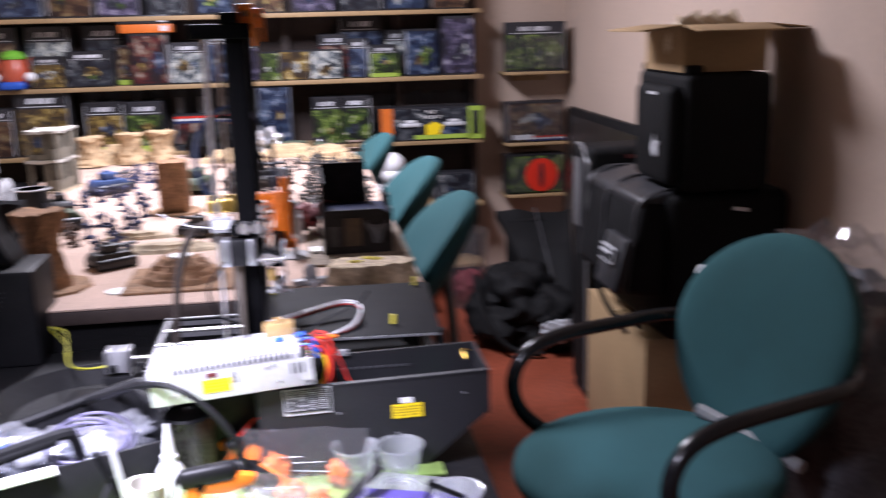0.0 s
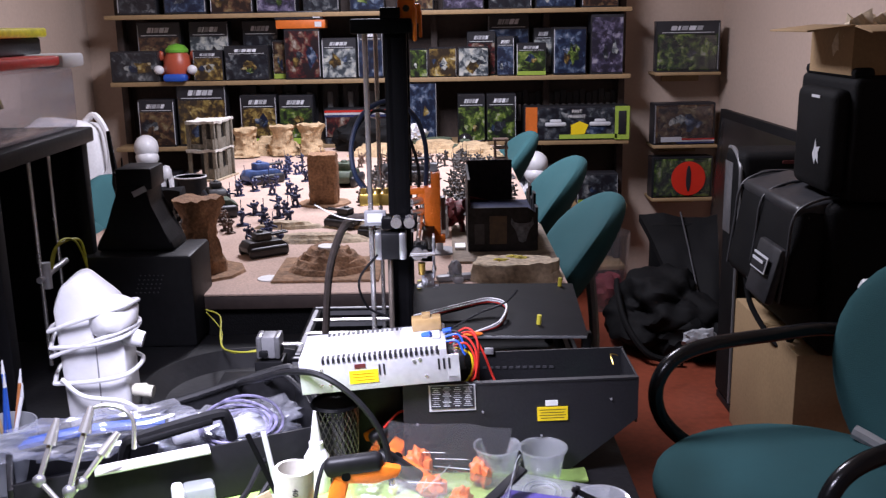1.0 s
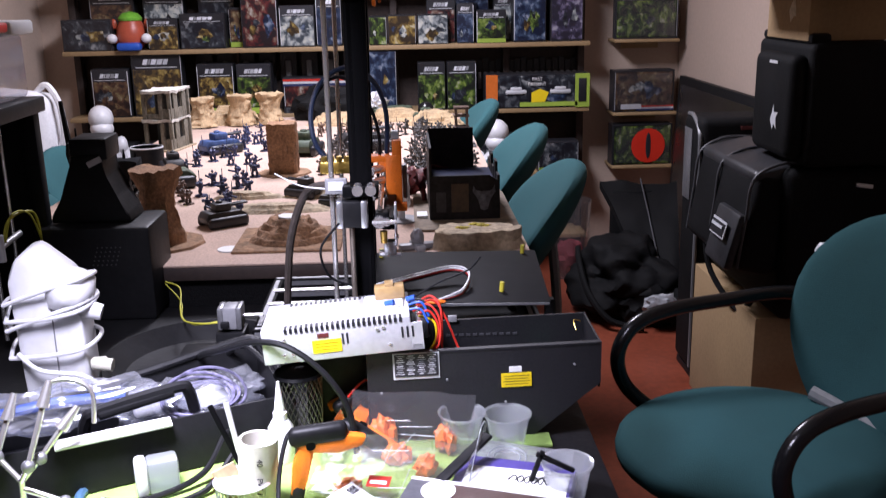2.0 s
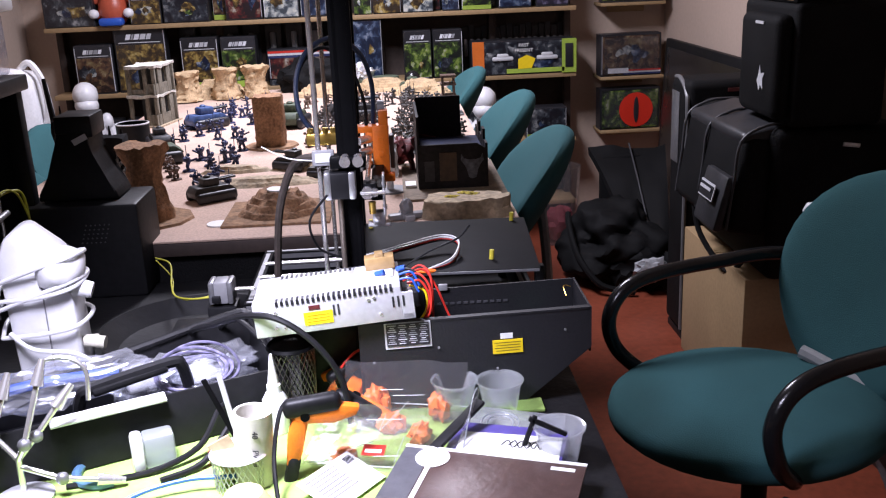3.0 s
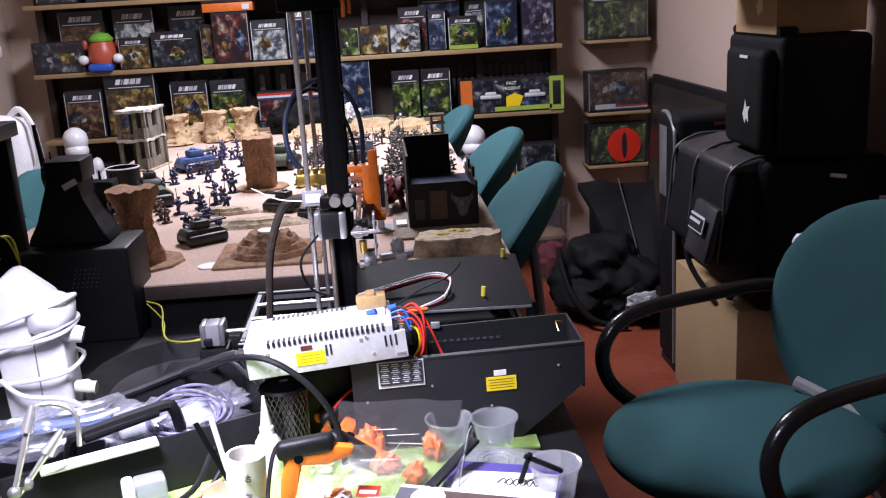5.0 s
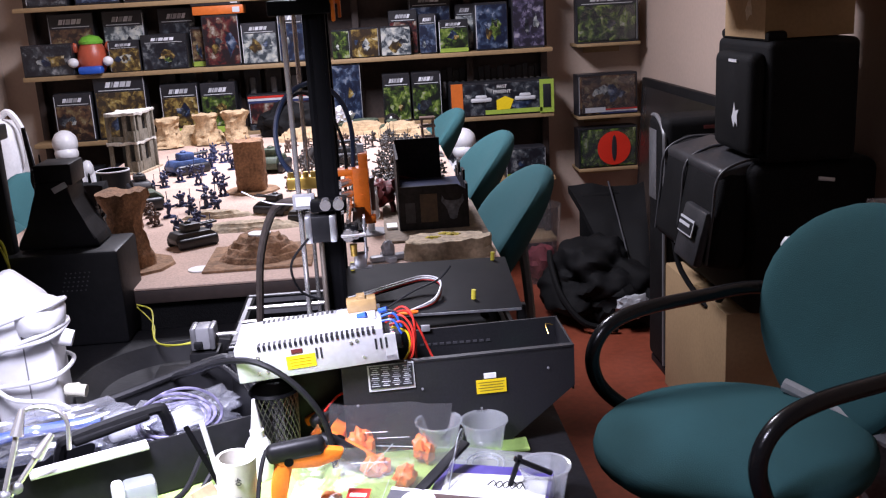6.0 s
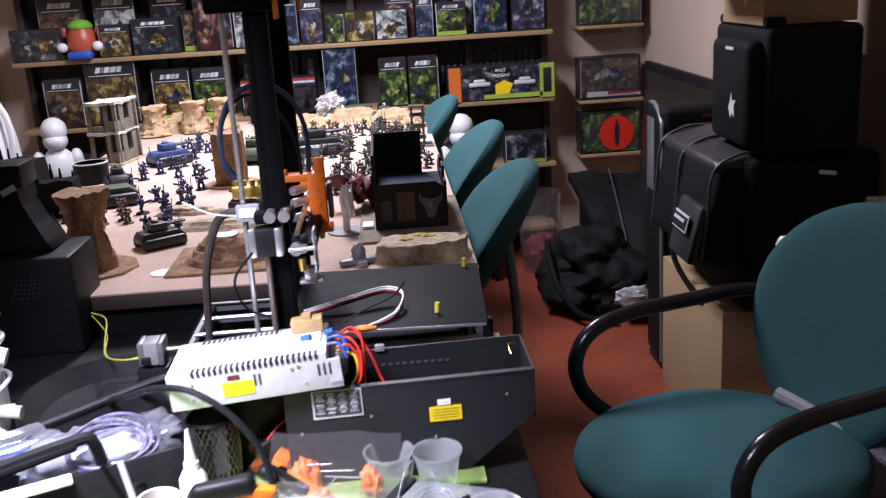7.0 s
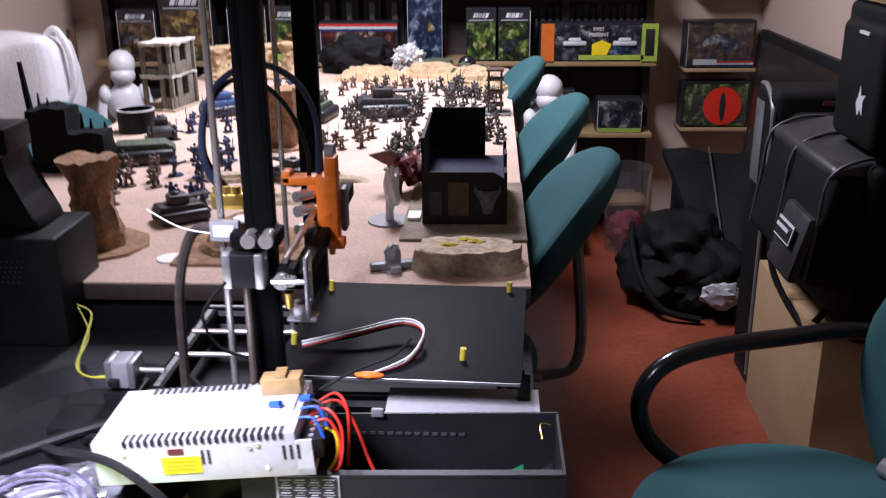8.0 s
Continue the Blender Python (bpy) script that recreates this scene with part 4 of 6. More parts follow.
for c, z in (((-0.097, 1.629, 0.322), (0.028, 0.028, 0.094)), ((-0.091, 1.629, 0.376), (0.016, 0.026, 0.036)), ((-0.131, 1.629, 0.362), (0.05, 0.026, 0.012)), ((-0.150, 1.629, 0.366), (0.012, 0.026, 0.017)), ((-0.115, 1.629, 0.35), (0.016, 0.024, 0.018)), ((-0.093, 1.62, 0.277), (0.036, 0.02, 0.014))):
    box(bm, c, z, bevel=0.0025)
for z in (0.292, 0.318, 0.344):
    cyl(bm, (-0.097, 1.6135, z), (-0.097, 1.617, z), 0.005, seg=14)
car = part("carriage", bm, ORANGE, pr, "orange printed carriage")
part("fan", cyl(B(), (-0.100, 1.642, 0.394), (-0.088, 1.642, 0.394), 0.014), GREYP, car, "grey cooling fan")
for z in (0.30, 0.325, 0.345):
    part("bearing", cyl(B(), (-0.135, 1.60, z), (-0.117, 1.622, z), 0.0075), CHROME, car)
part("blower", box(B(), (-0.078, 1.645, 0.318), (0.008, 0.026, 0.06), bevel=0.003), GREYP, car)
part("nozzle", cyl(B(), (-0.097, 1.64, 0.253), (-0.097, 1.64, 0.272), 0.004, 0.007), BRASS, car)
# base frame and bed
DULL = mat("dull_aluminium", (0.26, 0.26, 0.27), 0.45, 0.7, var=0.15)
for y in (1.56, 1.86):
    fr_ = part("base_rail", box(B(), (-0.10, y, 0.06), (0.50, 0.02, 0.04), bevel=0.002), BLACKM, pr, "slotted aluminium base rail")
    for dz in (0.012, -0.012):
        part("rail_edge", box(B(), (-0.10, y - 0.0105, 0.06 + dz), (0.49, 0.001, 0.009)), DULL, fr_)
    part("rail_edge", box(B(), (-0.10, y, 0.0805), (0.49, 0.008, 0.001)), DULL, fr_)
for x in (-0.34, 0.14):
    part("side_rail", box(B(), (x, 1.71, 0.06), (0.02, 0.279, 0.04), bevel=0.002), BLACKM, pr)
    part("rail_edge", box(B(), (x, 1.71, 0.0805), (0.008, 0.27, 0.001)), DULL, pr)
for x, y in ((-0.34, 1.56), (0.14, 1.56), (-0.34, 1.86), (0.14, 1.86)):
    part("foot", cyl(B(), (x, y, 0.0), (x, y, 0.042), 0.014), BLACK, pr)
for y in (1.64, 1.72):
    part("bed_rod", cyl(B(), (-0.33, y, 0.098), (0.14, y, 0.098), 0.004), CHROME, pr)
part("bed_carriage", box(B(), (0.03, 1.68, 0.108), (0.16, 0.14, 0.012), bevel=0.002), BLACK, pr)
bed = part("bed", box(B(), (0.006, 1.665, 0.134), (0.325, 0.325, 0.003), bevel=0.0005, rot=(0, 0, -3)), mat("black_glass_bed", (0.008, 0.008, 0.009), 0.65, var=0.3, scale=5, fine=40, bump=0.05, spec=0.1), pr, "flat black heated bed")
part("bed_edge", box(B(), (-0.003, 1.5015, 0.1325), (0.322, 0.002, 0.004), rot=(0, 0, -3)), ALU, bed)
for x, y in ((0.083, 1.558), (0.148, 1.80), (-0.13, 1.80), (-0.15, 1.60)):
    part("bed_spring", cyl(B(), (x, y, 0.125), (x + 0.002, y, 0.152), 0.0042, seg=10), mat("yellow_spring", (0.55, 0.48, 0.05), 0.5), bed, "yellow bed levelling screw")
for mt_, dz in ((WHITE, 0.004), (WHITE, 0.0), (RED, -0.003), (BLACK, -0.006)):
    part("bed_wire", tube(B(), [(-0.135, 1.585, 0.142 + dz), (-0.06, 1.60, 0.155 + dz), (0.0, 1.625, 0.16 + dz), (0.03, 1.60, 0.156 + dz), (0.015, 1.545, 0.142 + dz), (-0.03, 1.508, 0.139)], 0.0015), mt_, pr)
part("tape_patch", lump(B(), (-0.035, 1.505, 0.138), (0.018, 0.007, 0.004), 0.2), ORANGE, pr, "orange tape on the wires")
ym = part("bed_motor", box(B(), (-0.392, 1.60, 0.092), (0.024, 0.040, 0.040), bevel=0.003), GREYP, pr, "silver and grey stepper motor")
for dx in (-0.016, 0.016):
    part("motor_cap", box(B(), (-0.392 + dx, 1.60, 0.092), (0.011, 0.042, 0.042), bevel=0.004), DULL, ym)
part("motor_plug", box(B(), (-0.40, 1.576, 0.083), (0.014, 0.01, 0.01), bevel=0.001), BLACK, ym)
part("motor_shaft", cyl(B(), (-0.37, 1.60, 0.092), (-0.335, 1.60, 0.092), 0.004), CHROME, ym)
part("motor_mount", box(B(), (-0.392, 1.60, 0.034), (0.05, 0.05, 0.068), bevel=0.002), BLACK, ym)
part("yellow_cable", tube(tube(B(), [(-0.41, 1.60, 0.08), (-0.45, 1.61, 0.075), (-0.49, 1.66, 0.065), (-0.515, 1.74, 0.06), (-0.535, 1.83, 0.075), (-0.57, 1.86, 0.08)], 0.0016), [(-0.41, 1.61, 0.08), (-0.46, 1.62, 0.07), (-0.50, 1.69, 0.06), (-0.525, 1.79, 0.06), (-0.57, 1.86, 0.075)], 0.0012), mat("yellow_cable", (0.45, 0.43, 0.04), 0.5), pr, "yellow wires")
HOSE = mat("blue_black_hose", (0.02, 0.03, 0.06), 0.3, var=0.2)
part("filament_hose", tube(B(), [(-0.19, 1.50, 0.37), (-0.218, 1.50, 0.41), (-0.224, 1.52, 0.46), (-0.205, 1.54, 0.505), (-0.165, 1.57, 0.522), (-0.125, 1.60, 0.495), (-0.107, 1.625, 0.44), (-0.108, 1.63, 0.37)], 0.0042), HOSE, pr, "dark blue filament hose")
part("cable", tube(B(), [(-0.19, 1.515, 0.37), (-0.224, 1.52, 0.42), (-0.218, 1.54, 0.48), (-0.18, 1.56, 0.508), (-0.14, 1.59, 0.47), (-0.12, 1.62, 0.40), (-0.125, 1.63, 0.33)], 0.003), BLACK, pr)
part("cable", tube(B(), [(-0.175, 1.44, 0.345), (-0.20, 1.45, 0.352), (-0.235, 1.47, 0.335), (-0.265, 1.50, 0.26), (-0.28, 1.53, 0.16), (-0.285, 1.54, 0.095), (-0.27, 1.52, 0.085)], 0.0065), mat("sleeved_cable", (0.045, 0.035, 0.03), 0.6, var=0.4, scale=60), pr, "braided cable sleeve")
part("cable", tube(B(), [(-0.18, 1.41, 0.30), (-0.21, 1.41, 0.26), (-0.20, 1.43, 0.21), (-0.165, 1.44, 0.19)], 0.002), BLACK, pr)
part("white_wire", tube(B(), [(-0.20, 1.44, 0.348), (-0.24, 1.45, 0.352), (-0.28, 1.46, 0.37)], 0.001), WHITE, pr)
part("side_plate", box(B(), (0.085, 1.515, 0.0845), (0.20, 0.11, 0.005), bevel=0.001), PALE, pr, "pale metal plate under the bed")
part("side_post", box(B(), (0.165, 1.545, 0.10), (0.016, 0.016, 0.05), bevel=0.002), BLACK, pr)

# ---- black machine with a tapering neck ----
mc = thing("black_machine", "black boxy machine with a tapering neck and vent holes", "machine", pose(-0.71, 2.0 - 0.06, BZ))
part("machine_body", box(B(), (0.003, -0.0, 0.098), (0.228, 0.16, 0.196), bevel=0.008), BLACK, mc)
part("neck", prism(B(), [(-0.088, 0.198), (0.075, 0.198), (0.07, 0.214), (0.045, 0.25), (0.028, 0.29), (0.026, 0.335), (-0.036, 0.335), (-0.042, 0.29), (-0.062, 0.25), (-0.085, 0.214)], 0.10, pose(0, -0.04, 0), bevel=0.005), BLACK, mc, "tapering black neck")
part("head", box(B(), (0.0, 0.01, 0.346), (0.074, 0.09, 0.044), bevel=0.004), BLACK, mc)
part("label", box(B(), (0.012, -0.041, 0.322), (0.03, 0.003, 0.012), rot=(0, -25, 0)), STEEL, mc, "small silver label")
for r in range(5):
    for c in range(6):
        part("vent_hole", cyl(B(), (0.012 + 0.009 * c - 0.003 * r, -0.0815, 0.155 - 0.009 * r), (0.012 + 0.009 * c - 0.003 * r, -0.0795, 0.155 - 0.009 * r), 0.0016, seg=6), PIPING, mc)

# ---- black enclosed frame with tote ----
lf = thing("enclosed_frame", "black enclosed printer frame with steel rods and wires", "3d printer", pose(-1.05, 1.70, BZ))
for x in (-0.24, 0.235):
    for y in (-0.2, 0.2):
        part("post", box(B(), (x, y, 0.22), (0.03, 0.03, 0.44), bevel=0.003), BLACK, lf)
part("inner_panel", box(B(), (0.06, 0.0, 0.22), (0.006, 0.39, 0.42)), BLACK, lf)
part("rear_panel", box(B(), (0.0, 0.2, 0.22), (0.44, 0.006, 0.43)), BLACK, lf)
ft = part("frame_top", box(B(), (0, 0, 0.438), (0.52, 0.46, 0.03), bevel=0.004), BLACK, lf)
for x in (-0.02, 0.0):
    part("bolt", cyl(B(), (0.07 + x, -0.233, 0.44), (0.07 + x, -0.229, 0.44), 0.003, seg=8), STEEL, ft)
for y in (0.01, 0.10):
    part("rod", cyl(B(), (0.215, y, 0.02), (0.215, y, 0.424), 0.004), CHROME, lf)
cl = part("clamp", cyl(cyl(B(), (0.215, 0.0, 0.19), (0.22, 0.12, 0.20), 0.006), (0.222, 0.02, 0.17), (0.222, 0.02, 0.22), 0.008), STEEL, lf, "silver rod clamp")
part("wire", tube(tube(B(), [(0.22, 0.04, 0.20), (0.23, 0.05, 0.24), (0.24, 0.11, 0.245), (0.245, 0.15, 0.22), (0.245, 0.16, 0.12)], 0.0025), [(0.22, 0.05, 0.20), (0.235, 0.06, 0.25), (0.245, 0.12, 0.235), (0.25, 0.16, 0.15)], 0.002), mat("yellow_cable", (0.6, 0.58, 0.05), 0.5), lf, "yellow and black wires")
tote = thing("storage_tote", "clear plastic storage tote with red lid and white handle", "tote", pose(-1.055, 1.72, BZ + 0.4535))
bm = B()
box(bm, (0, 0, 0.062), (0.50, 0.36, 0.122), bevel=0.012)
part("tote_body", bm, film_plastic("tote_plastic", (0.90, 0.91, 0.97), 0.15, 0.10), tote, "hazy clear tub")
part("lid", box(B(), (0.0, -0.05, 0.136), (0.52, 0.28, 0.018), bevel=0.005), RED, tote, "red lid")
part("latch", box(B(), (0.0, 0.145, 0.134), (0.53, 0.11, 0.026), bevel=0.006), WHITE, tote, "white handle latch")
part("contents", lump(B(), (0.02, -0.08, 0.052), (0.13, 0.08, 0.048), 0.45, 3, 4), mat("white_cloth", (0.7, 0.7, 0.72), 0.9), tote, "white cloth inside")
part("rope", tube(B(), [(0.05, -0.1, 0.03), (0.12, -0.08, 0.05), (0.19, -0.09, 0.06), (0.2, -0.08, 0.10), (0.215, -0.08, 0.06)], 0.006), mat("straw_rope", (0.5, 0.42, 0.15), 0.8), tote, "straw coloured cord inside")
tray = thing("flat_case", "flat black case with bright yellow lid on the tote", "case", pose(-1.09, 1.72, BZ + 0.600))
part("case_body", box(B(), (0, 0, 0.016), (0.46, 0.34, 0.032), bevel=0.006), BLACK, tray)
part("lid", box(B(), (0, 0, 0.041), (0.48, 0.36, 0.018), bevel=0.005), mat("bright_yellow", (0.75, 0.68, 0.02), 0.4), tray, "bright yellow lid")
for x, w in ((-0.03, 0.16), (0.12, 0.14)):
    tb = thing("plastic_tub", "milky plastic tub with lid stacked on the yellow case", "tub", pose(-1.06 + x, 1.70, BZ + 0.651), "plastic tubs")
    part("tub_body", lathe(B(), [(0.05, 0), (0.06, 0.07), (0.064, 0.075), (0.064, 0.085), (0.001, 0.087)], 24), mat("grey_tub", (0.42, 0.40, 0.38), 0.45), tb)
    part("rim", lathe(B(), [(0.066, 0.07), (0.068, 0.088), (0.06, 0.09)], 24), PALE, tb)

# ---- white appliance with wrapped cable ----
wd = thing("white_appliance", "white plastic appliance standing upright wrapped in its cable", "appliance", pose(-0.645, 1.47, BZ, 0, 0, 6) @ Matrix.Scale(0.86, 4))
part("appliance_body", prism(B(), [(-0.058, 0.0), (0.06, 0.0), (0.055, 0.17), (0.04, 0.255), (-0.02, 0.31), (-0.05, 0.295), (-0.068, 0.25)], 0.10, pose(0, -0.05, 0), bevel=0.012), WHITE, wd)
part("seam", box(B(), (0.005, -0.051, 0.12), (0.002, 0.003, 0.22)), GREYP, wd)
part("nozzle", lump(B(), (0.035, -0.02, 0.225), (0.045, 0.06, 0.04), 0.1, 2, 3), WHITE, wd)
part("knob", cyl(B(), (0.055, -0.03, 0.19), (0.088, -0.03, 0.18), 0.018, 0.015), WHITE, wd)
part("plug", box(cyl(B(), (0.065, -0.04, 0.085), (0.10, -0.045, 0.08), 0.012), (0.075, -0.04, 0.085), (0.03, 0.02, 0.02), bevel=0.005), mat("cream_plug", (0.6, 0.58, 0.48), 0.5), wd, "cream plug")
for k, z in enumerate((0.232, 0.198, 0.186, 0.125)):
    bm = B()
    pts = [Vector((-0.075, -0.055, z - 0.02)), Vector((0.0, -0.068, z - 0.003)), Vector((0.062, -0.06, z + 0.012)), Vector((0.072, 0.02, z + 0.012)), Vector((0.0, 0.066, z)), Vector((-0.078, 0.03, z - 0.015))]
    pts = [p + Vector((0, 0, 0.012 * math.sin(3 * k + j))) for j, p in enumerate(pts)]
    tube(bm, pts + pts[:1], 0.0042)
    part("cable", bm, WHITE, wd)
part("cable_end", tube(B(), [(-0.06, -0.06, 0.12), (-0.02, -0.075, 0.09), (0.05, -0.075, 0.075), (0.09, -0.08, 0.045), (0.11, -0.10, 0.012)], 0.0045), WHITE, wd)
pot = thing("black_dish", "wide black plastic dish behind the tool tray", "dish", pose(-0.44, 1.56, BZ))
part("dish_body", lathe(B(), [(0.09, 0), (0.14, 0.012), (0.165, 0.045), (0.16, 0.045), (0.13, 0.016), (0.001, 0.012)], 40), BLACK, pot)
part("insert", box(B(), (0.03, -0.02, 0.035), (0.12, 0.07, 0.035), bevel=0.004), BLACK, pot)
part("sticker", box(B(), (0.03, -0.0565, 0.035), (0.035, 0.002, 0.018)), PALE, pot, "white sticker")

# ---- tool tray and bench clutter ----
mat_ob = thing("cutting_mat", "lime green cutting mat under the clutter", "cutting mat", pose(-0.27, 1.09, BZ))
part("mat_sheet", box(B(), (0, 0, 0.0015), (0.74, 0.44, 0.003), bevel=0.0008), GREENMAT, mat_ob)
tt = thing("tool_tray", "open black plastic tool tray lid full of bagged cables", "tool tray", pose(-0.475, 1.262, BZ + 0.004, 0, 0, 25))
part("tray_base", box(B(), (0, -0.012, 0.010), (0.42, 0.145, 0.006), rot=(3, 0, 0)), BLACK, tt)
part("front_wall", box(B(), (0, -0.085, 0.038), (0.43, 0.006, 0.076), bevel=0.002, rot=(-8, 0, 0)), BLACK, tt)
part("rear_wall", prism(B(), [(-0.215, 0.0), (0.205, 0.0), (0.205, 0.112), (0.18, 0.114), (0.0, 0.088), (-0.215, 0.066)], 0.007, pose(0, 0.056, 0.002, -6, 0, 0), bevel=0.002), BLACK, tt)
part("rear_rim", tube(B(), [(-0.215, 0.062, 0.068), (0.0, 0.065, 0.09), (0.17, 0.068, 0.115), (0.203, 0.06, 0.114), (0.21, 0.03, 0.104), (0.211, -0.07, 0.078)], 0.006, seg=8), BLACK, tt, "rounded black rim")
for s in (-1, 1):
    part("end_wall", prism(B(), [(-0.08, 0.0), (0.055, 0.0), (0.062, 0.088 + 0.022 * s), (0.03, 0.086 + 0.016 * s), (-0.06, 0.078), (-0.09, 0.074)], 0.012 if s > 0 else 0.008, pose(s * 0.212, 0, 0, 0, 0, 90), bevel=0.003), BLACK, tt)
part("handle", box(tube(B(), [(-0.072, -0.02, 0.05), (-0.066, -0.028, 0.078), (-0.05, -0.032, 0.088), (0.055, -0.036, 0.102), (0.072, -0.036, 0.094), (0.08, -0.03, 0.06)], 0.0085), (0.0, -0.034, 0.09), (0.105, 0.024, 0.011), rot=(0, -7, 0), bevel=0.004), BLACK, tt, "moulded black handle")
part("white_ruler", box(B(), (-0.04, -0.093, 0.078), (0.15, 0.018, 0.004), rot=(18, 0, 0), bevel=0.001), PAPER, tt, "white plastic strip")


def sack(name, label, c, s, turn, inner=None):
    t = thing(name, label, "bag", pose(*c, 0, 0, turn))
    part("film", lump(B(), (0, 0, s[2]), s, 0.5, 3.4, 4, flat=-s[2] * 0.98), BAGFILM, t, "crinkled clear film")
    if inner:
        inner(t)
    return t


def cables_in(t, mtl, r, n, w, h):
    for k in range(n):
        a = k * 0.13
        part("cable", tube(B(), [(w * math.cos(u + a), 0.5 * w * math.sin(u + a) + 0.002 * k, h + 0.0025 * k) for u in np.linspace(0, 5.6, 10)], r, seg=6, n=3), mtl, t)


sack("plastic_bag", "clear plastic bag of pale cables in the tool tray", (-0.395, 1.335, BZ + 0.03), (0.085, 0.055, 0.028), 22, lambda t: cables_in(t, PALE, 0.0025, 7, 0.055, 0.02))
sack("plastic_bag", "clear plastic bag with blue tubing in the tool tray", (-0.59, 1.265, BZ + 0.045), (0.13, 0.035, 0.03), 22, lambda t: part("blue_tube", tube(B(), [(-0.11, 0, 0.03), (0.0, 0.005, 0.035), (0.10, 0, 0.03)], 0.008), BLUE, t, "blue tubing"))
sack("plastic_bag", "small clear bag with white screws in the tool tray", (-0.455, 1.28, BZ + 0.04), (0.045, 0.035, 0.025), 30, lambda t: part("white_part", box(B(), (0, 0, 0.025), (0.05, 0.018, 0.02), bevel=0.005), WHITE, t))
ct = thing("cable_coil", "coil of grey and purple cable hanging over the tray edge", "cable", pose(-0.385, 1.30, BZ + 0.065, 30, 0, 22))
for k in range(6):
    part("cable", tube(B(), [((0.040 + 0.004 * k) * math.cos(u) + 0.006 * math.sin(3 * k), (0.028 + 0.003 * k) * math.sin(u), 0.003 * k + 0.006 * math.sin(2 * u + k)) for u in np.linspace(0, 6.28, 14)], 0.0022, seg=6, n=3), mat("lilac_cable", (0.16, 0.15, 0.24), 0.35, var=0.5, scale=90), ct)

pipe = thing("pipe_cup", "cut length of white plastic pipe holding tweezers", "pipe", pose(-0.276, 1.09, BZ + 0.0045, 0, 3, 0))
part("pipe_body", lathe(B(), [(0.021, 0.0), (0.025, 0.0), (0.025, 0.098), (0.021, 0.098), (0.021, 0.0)], 32), mat("aged_white_pipe", (0.55, 0.53, 0.47), 0.45, var=0.12), pipe)
for k, word in enumerate(("40", "PVC1")):
    cu = bpy.data.curves.new("lettering", "FONT")
    cu.body, cu.size, cu.extrude = word, 0.0105, 0.0003
    cu.materials.append(INK)
    ob = new("lettering", cu)
    ob.parent = pipe
    ob.matrix_basis = Matrix(((0, 1, 0, 0.002), (0, 0, -1, -0.0257), (-1, 0, 0, 0.082 - 0.026 * k), (0, 0, 0, 1)))
    ob["label"] = "small dark printed lettering"
for dx, tip in ((0.0, -0.045), (0.006, -0.022)):
    tw = part("tweezers", box(B(), (-0.018 + tip / 3, 0.0, 0.085), (0.007, 0.003, 0.125), rot=(0, math.degrees(math.atan2(tip, 0.1)), 0), bevel=0.001), STEEL if dx else BLACKM, pipe, "steel tweezers")

mp = thing("mesh_pen_pot", "black wire mesh pen pot", "pen pot", pose(-0.240, 1.285, BZ))
bm = B()
for k in range(26):
    for sgn in (-1, 1):
        a0 = 2 * math.pi * k / 26
        tube(bm, [((0.030 + 0.004 * v) * math.cos(a0 + sgn * 1.5 * v), (0.030 + 0.004 * v) * math.sin(a0 + sgn * 1.5 * v), 0.108 * v) for v in (0.0, 0.25, 0.5, 0.75, 1.0)], 0.0007, seg=4, n=2)
part("mesh_wall", bm, mat("dark_mesh", (0.10, 0.09, 0.09), 0.3, 0.7, var=0.3), mp, "dark wire mesh wall")
part("pot_base", lathe(B(), [(0.030, 0.0), (0.030, 0.004), (0.001, 0.005)], 40), BLACKM, mp)
part("rim", lathe(B(), [(0.034, 0.106), (0.037, 0.108), (0.034, 0.112), (0.032, 0.108)], 40), BLACKM, mp)
mb = thing("mesh_basket", "silver wire mesh pot standing on the cutting mat", "pen pot", pose(-0.292, 1.085, BZ + 0.0032))
bm = B()
for k in range(30):
    for sgn in (-1, 1):
        a0 = 2 * math.pi * k / 30
        tube(bm, [((0.034 + 0.002 * v) * math.cos(a0 + sgn * 0.6 * v), (0.034 + 0.002 * v) * math.sin(a0 + sgn * 0.6 * v), 0.045 * v) for v in (0.0, 0.5, 1.0)], 0.0006, seg=4, n=2)
part("mesh_wall", bm, mat("silver_mesh", (0.5, 0.5, 0.5), 0.35, 0.7, var=0.2), mb, "silver wire mesh wall")
part("card_scrap", box(B(), (-0.016, 0.01, 0.032), (0.03, 0.003, 0.06), rot=(0, -22, 15)), mat("tan_card", (0.45, 0.36, 0.2), 0.8), mb, "tan card scrap")
part("rim", lathe(B(), [(0.036, 0.044), (0.0385, 0.046), (0.036, 0.049), (0.034, 0.046)], 32), STEEL, mb)
gl = thing("glue_bottle", "white glue bottle with a long cone nozzle", "bottle", pose(-0.262, 1.225, BZ + 0.0032))
part("bottle_body", lathe(B(), [(0.017, 0), (0.018, 0.004), (0.018, 0.05), (0.012, 0.06)], 20), WHITE, gl)
part("cap", lathe(B(), [(0.010, 0.06), (0.010, 0.072), (0.008, 0.074), (0.002, 0.118), (0.001, 0.118)], 16), WHITE, gl, "white cone nozzle")


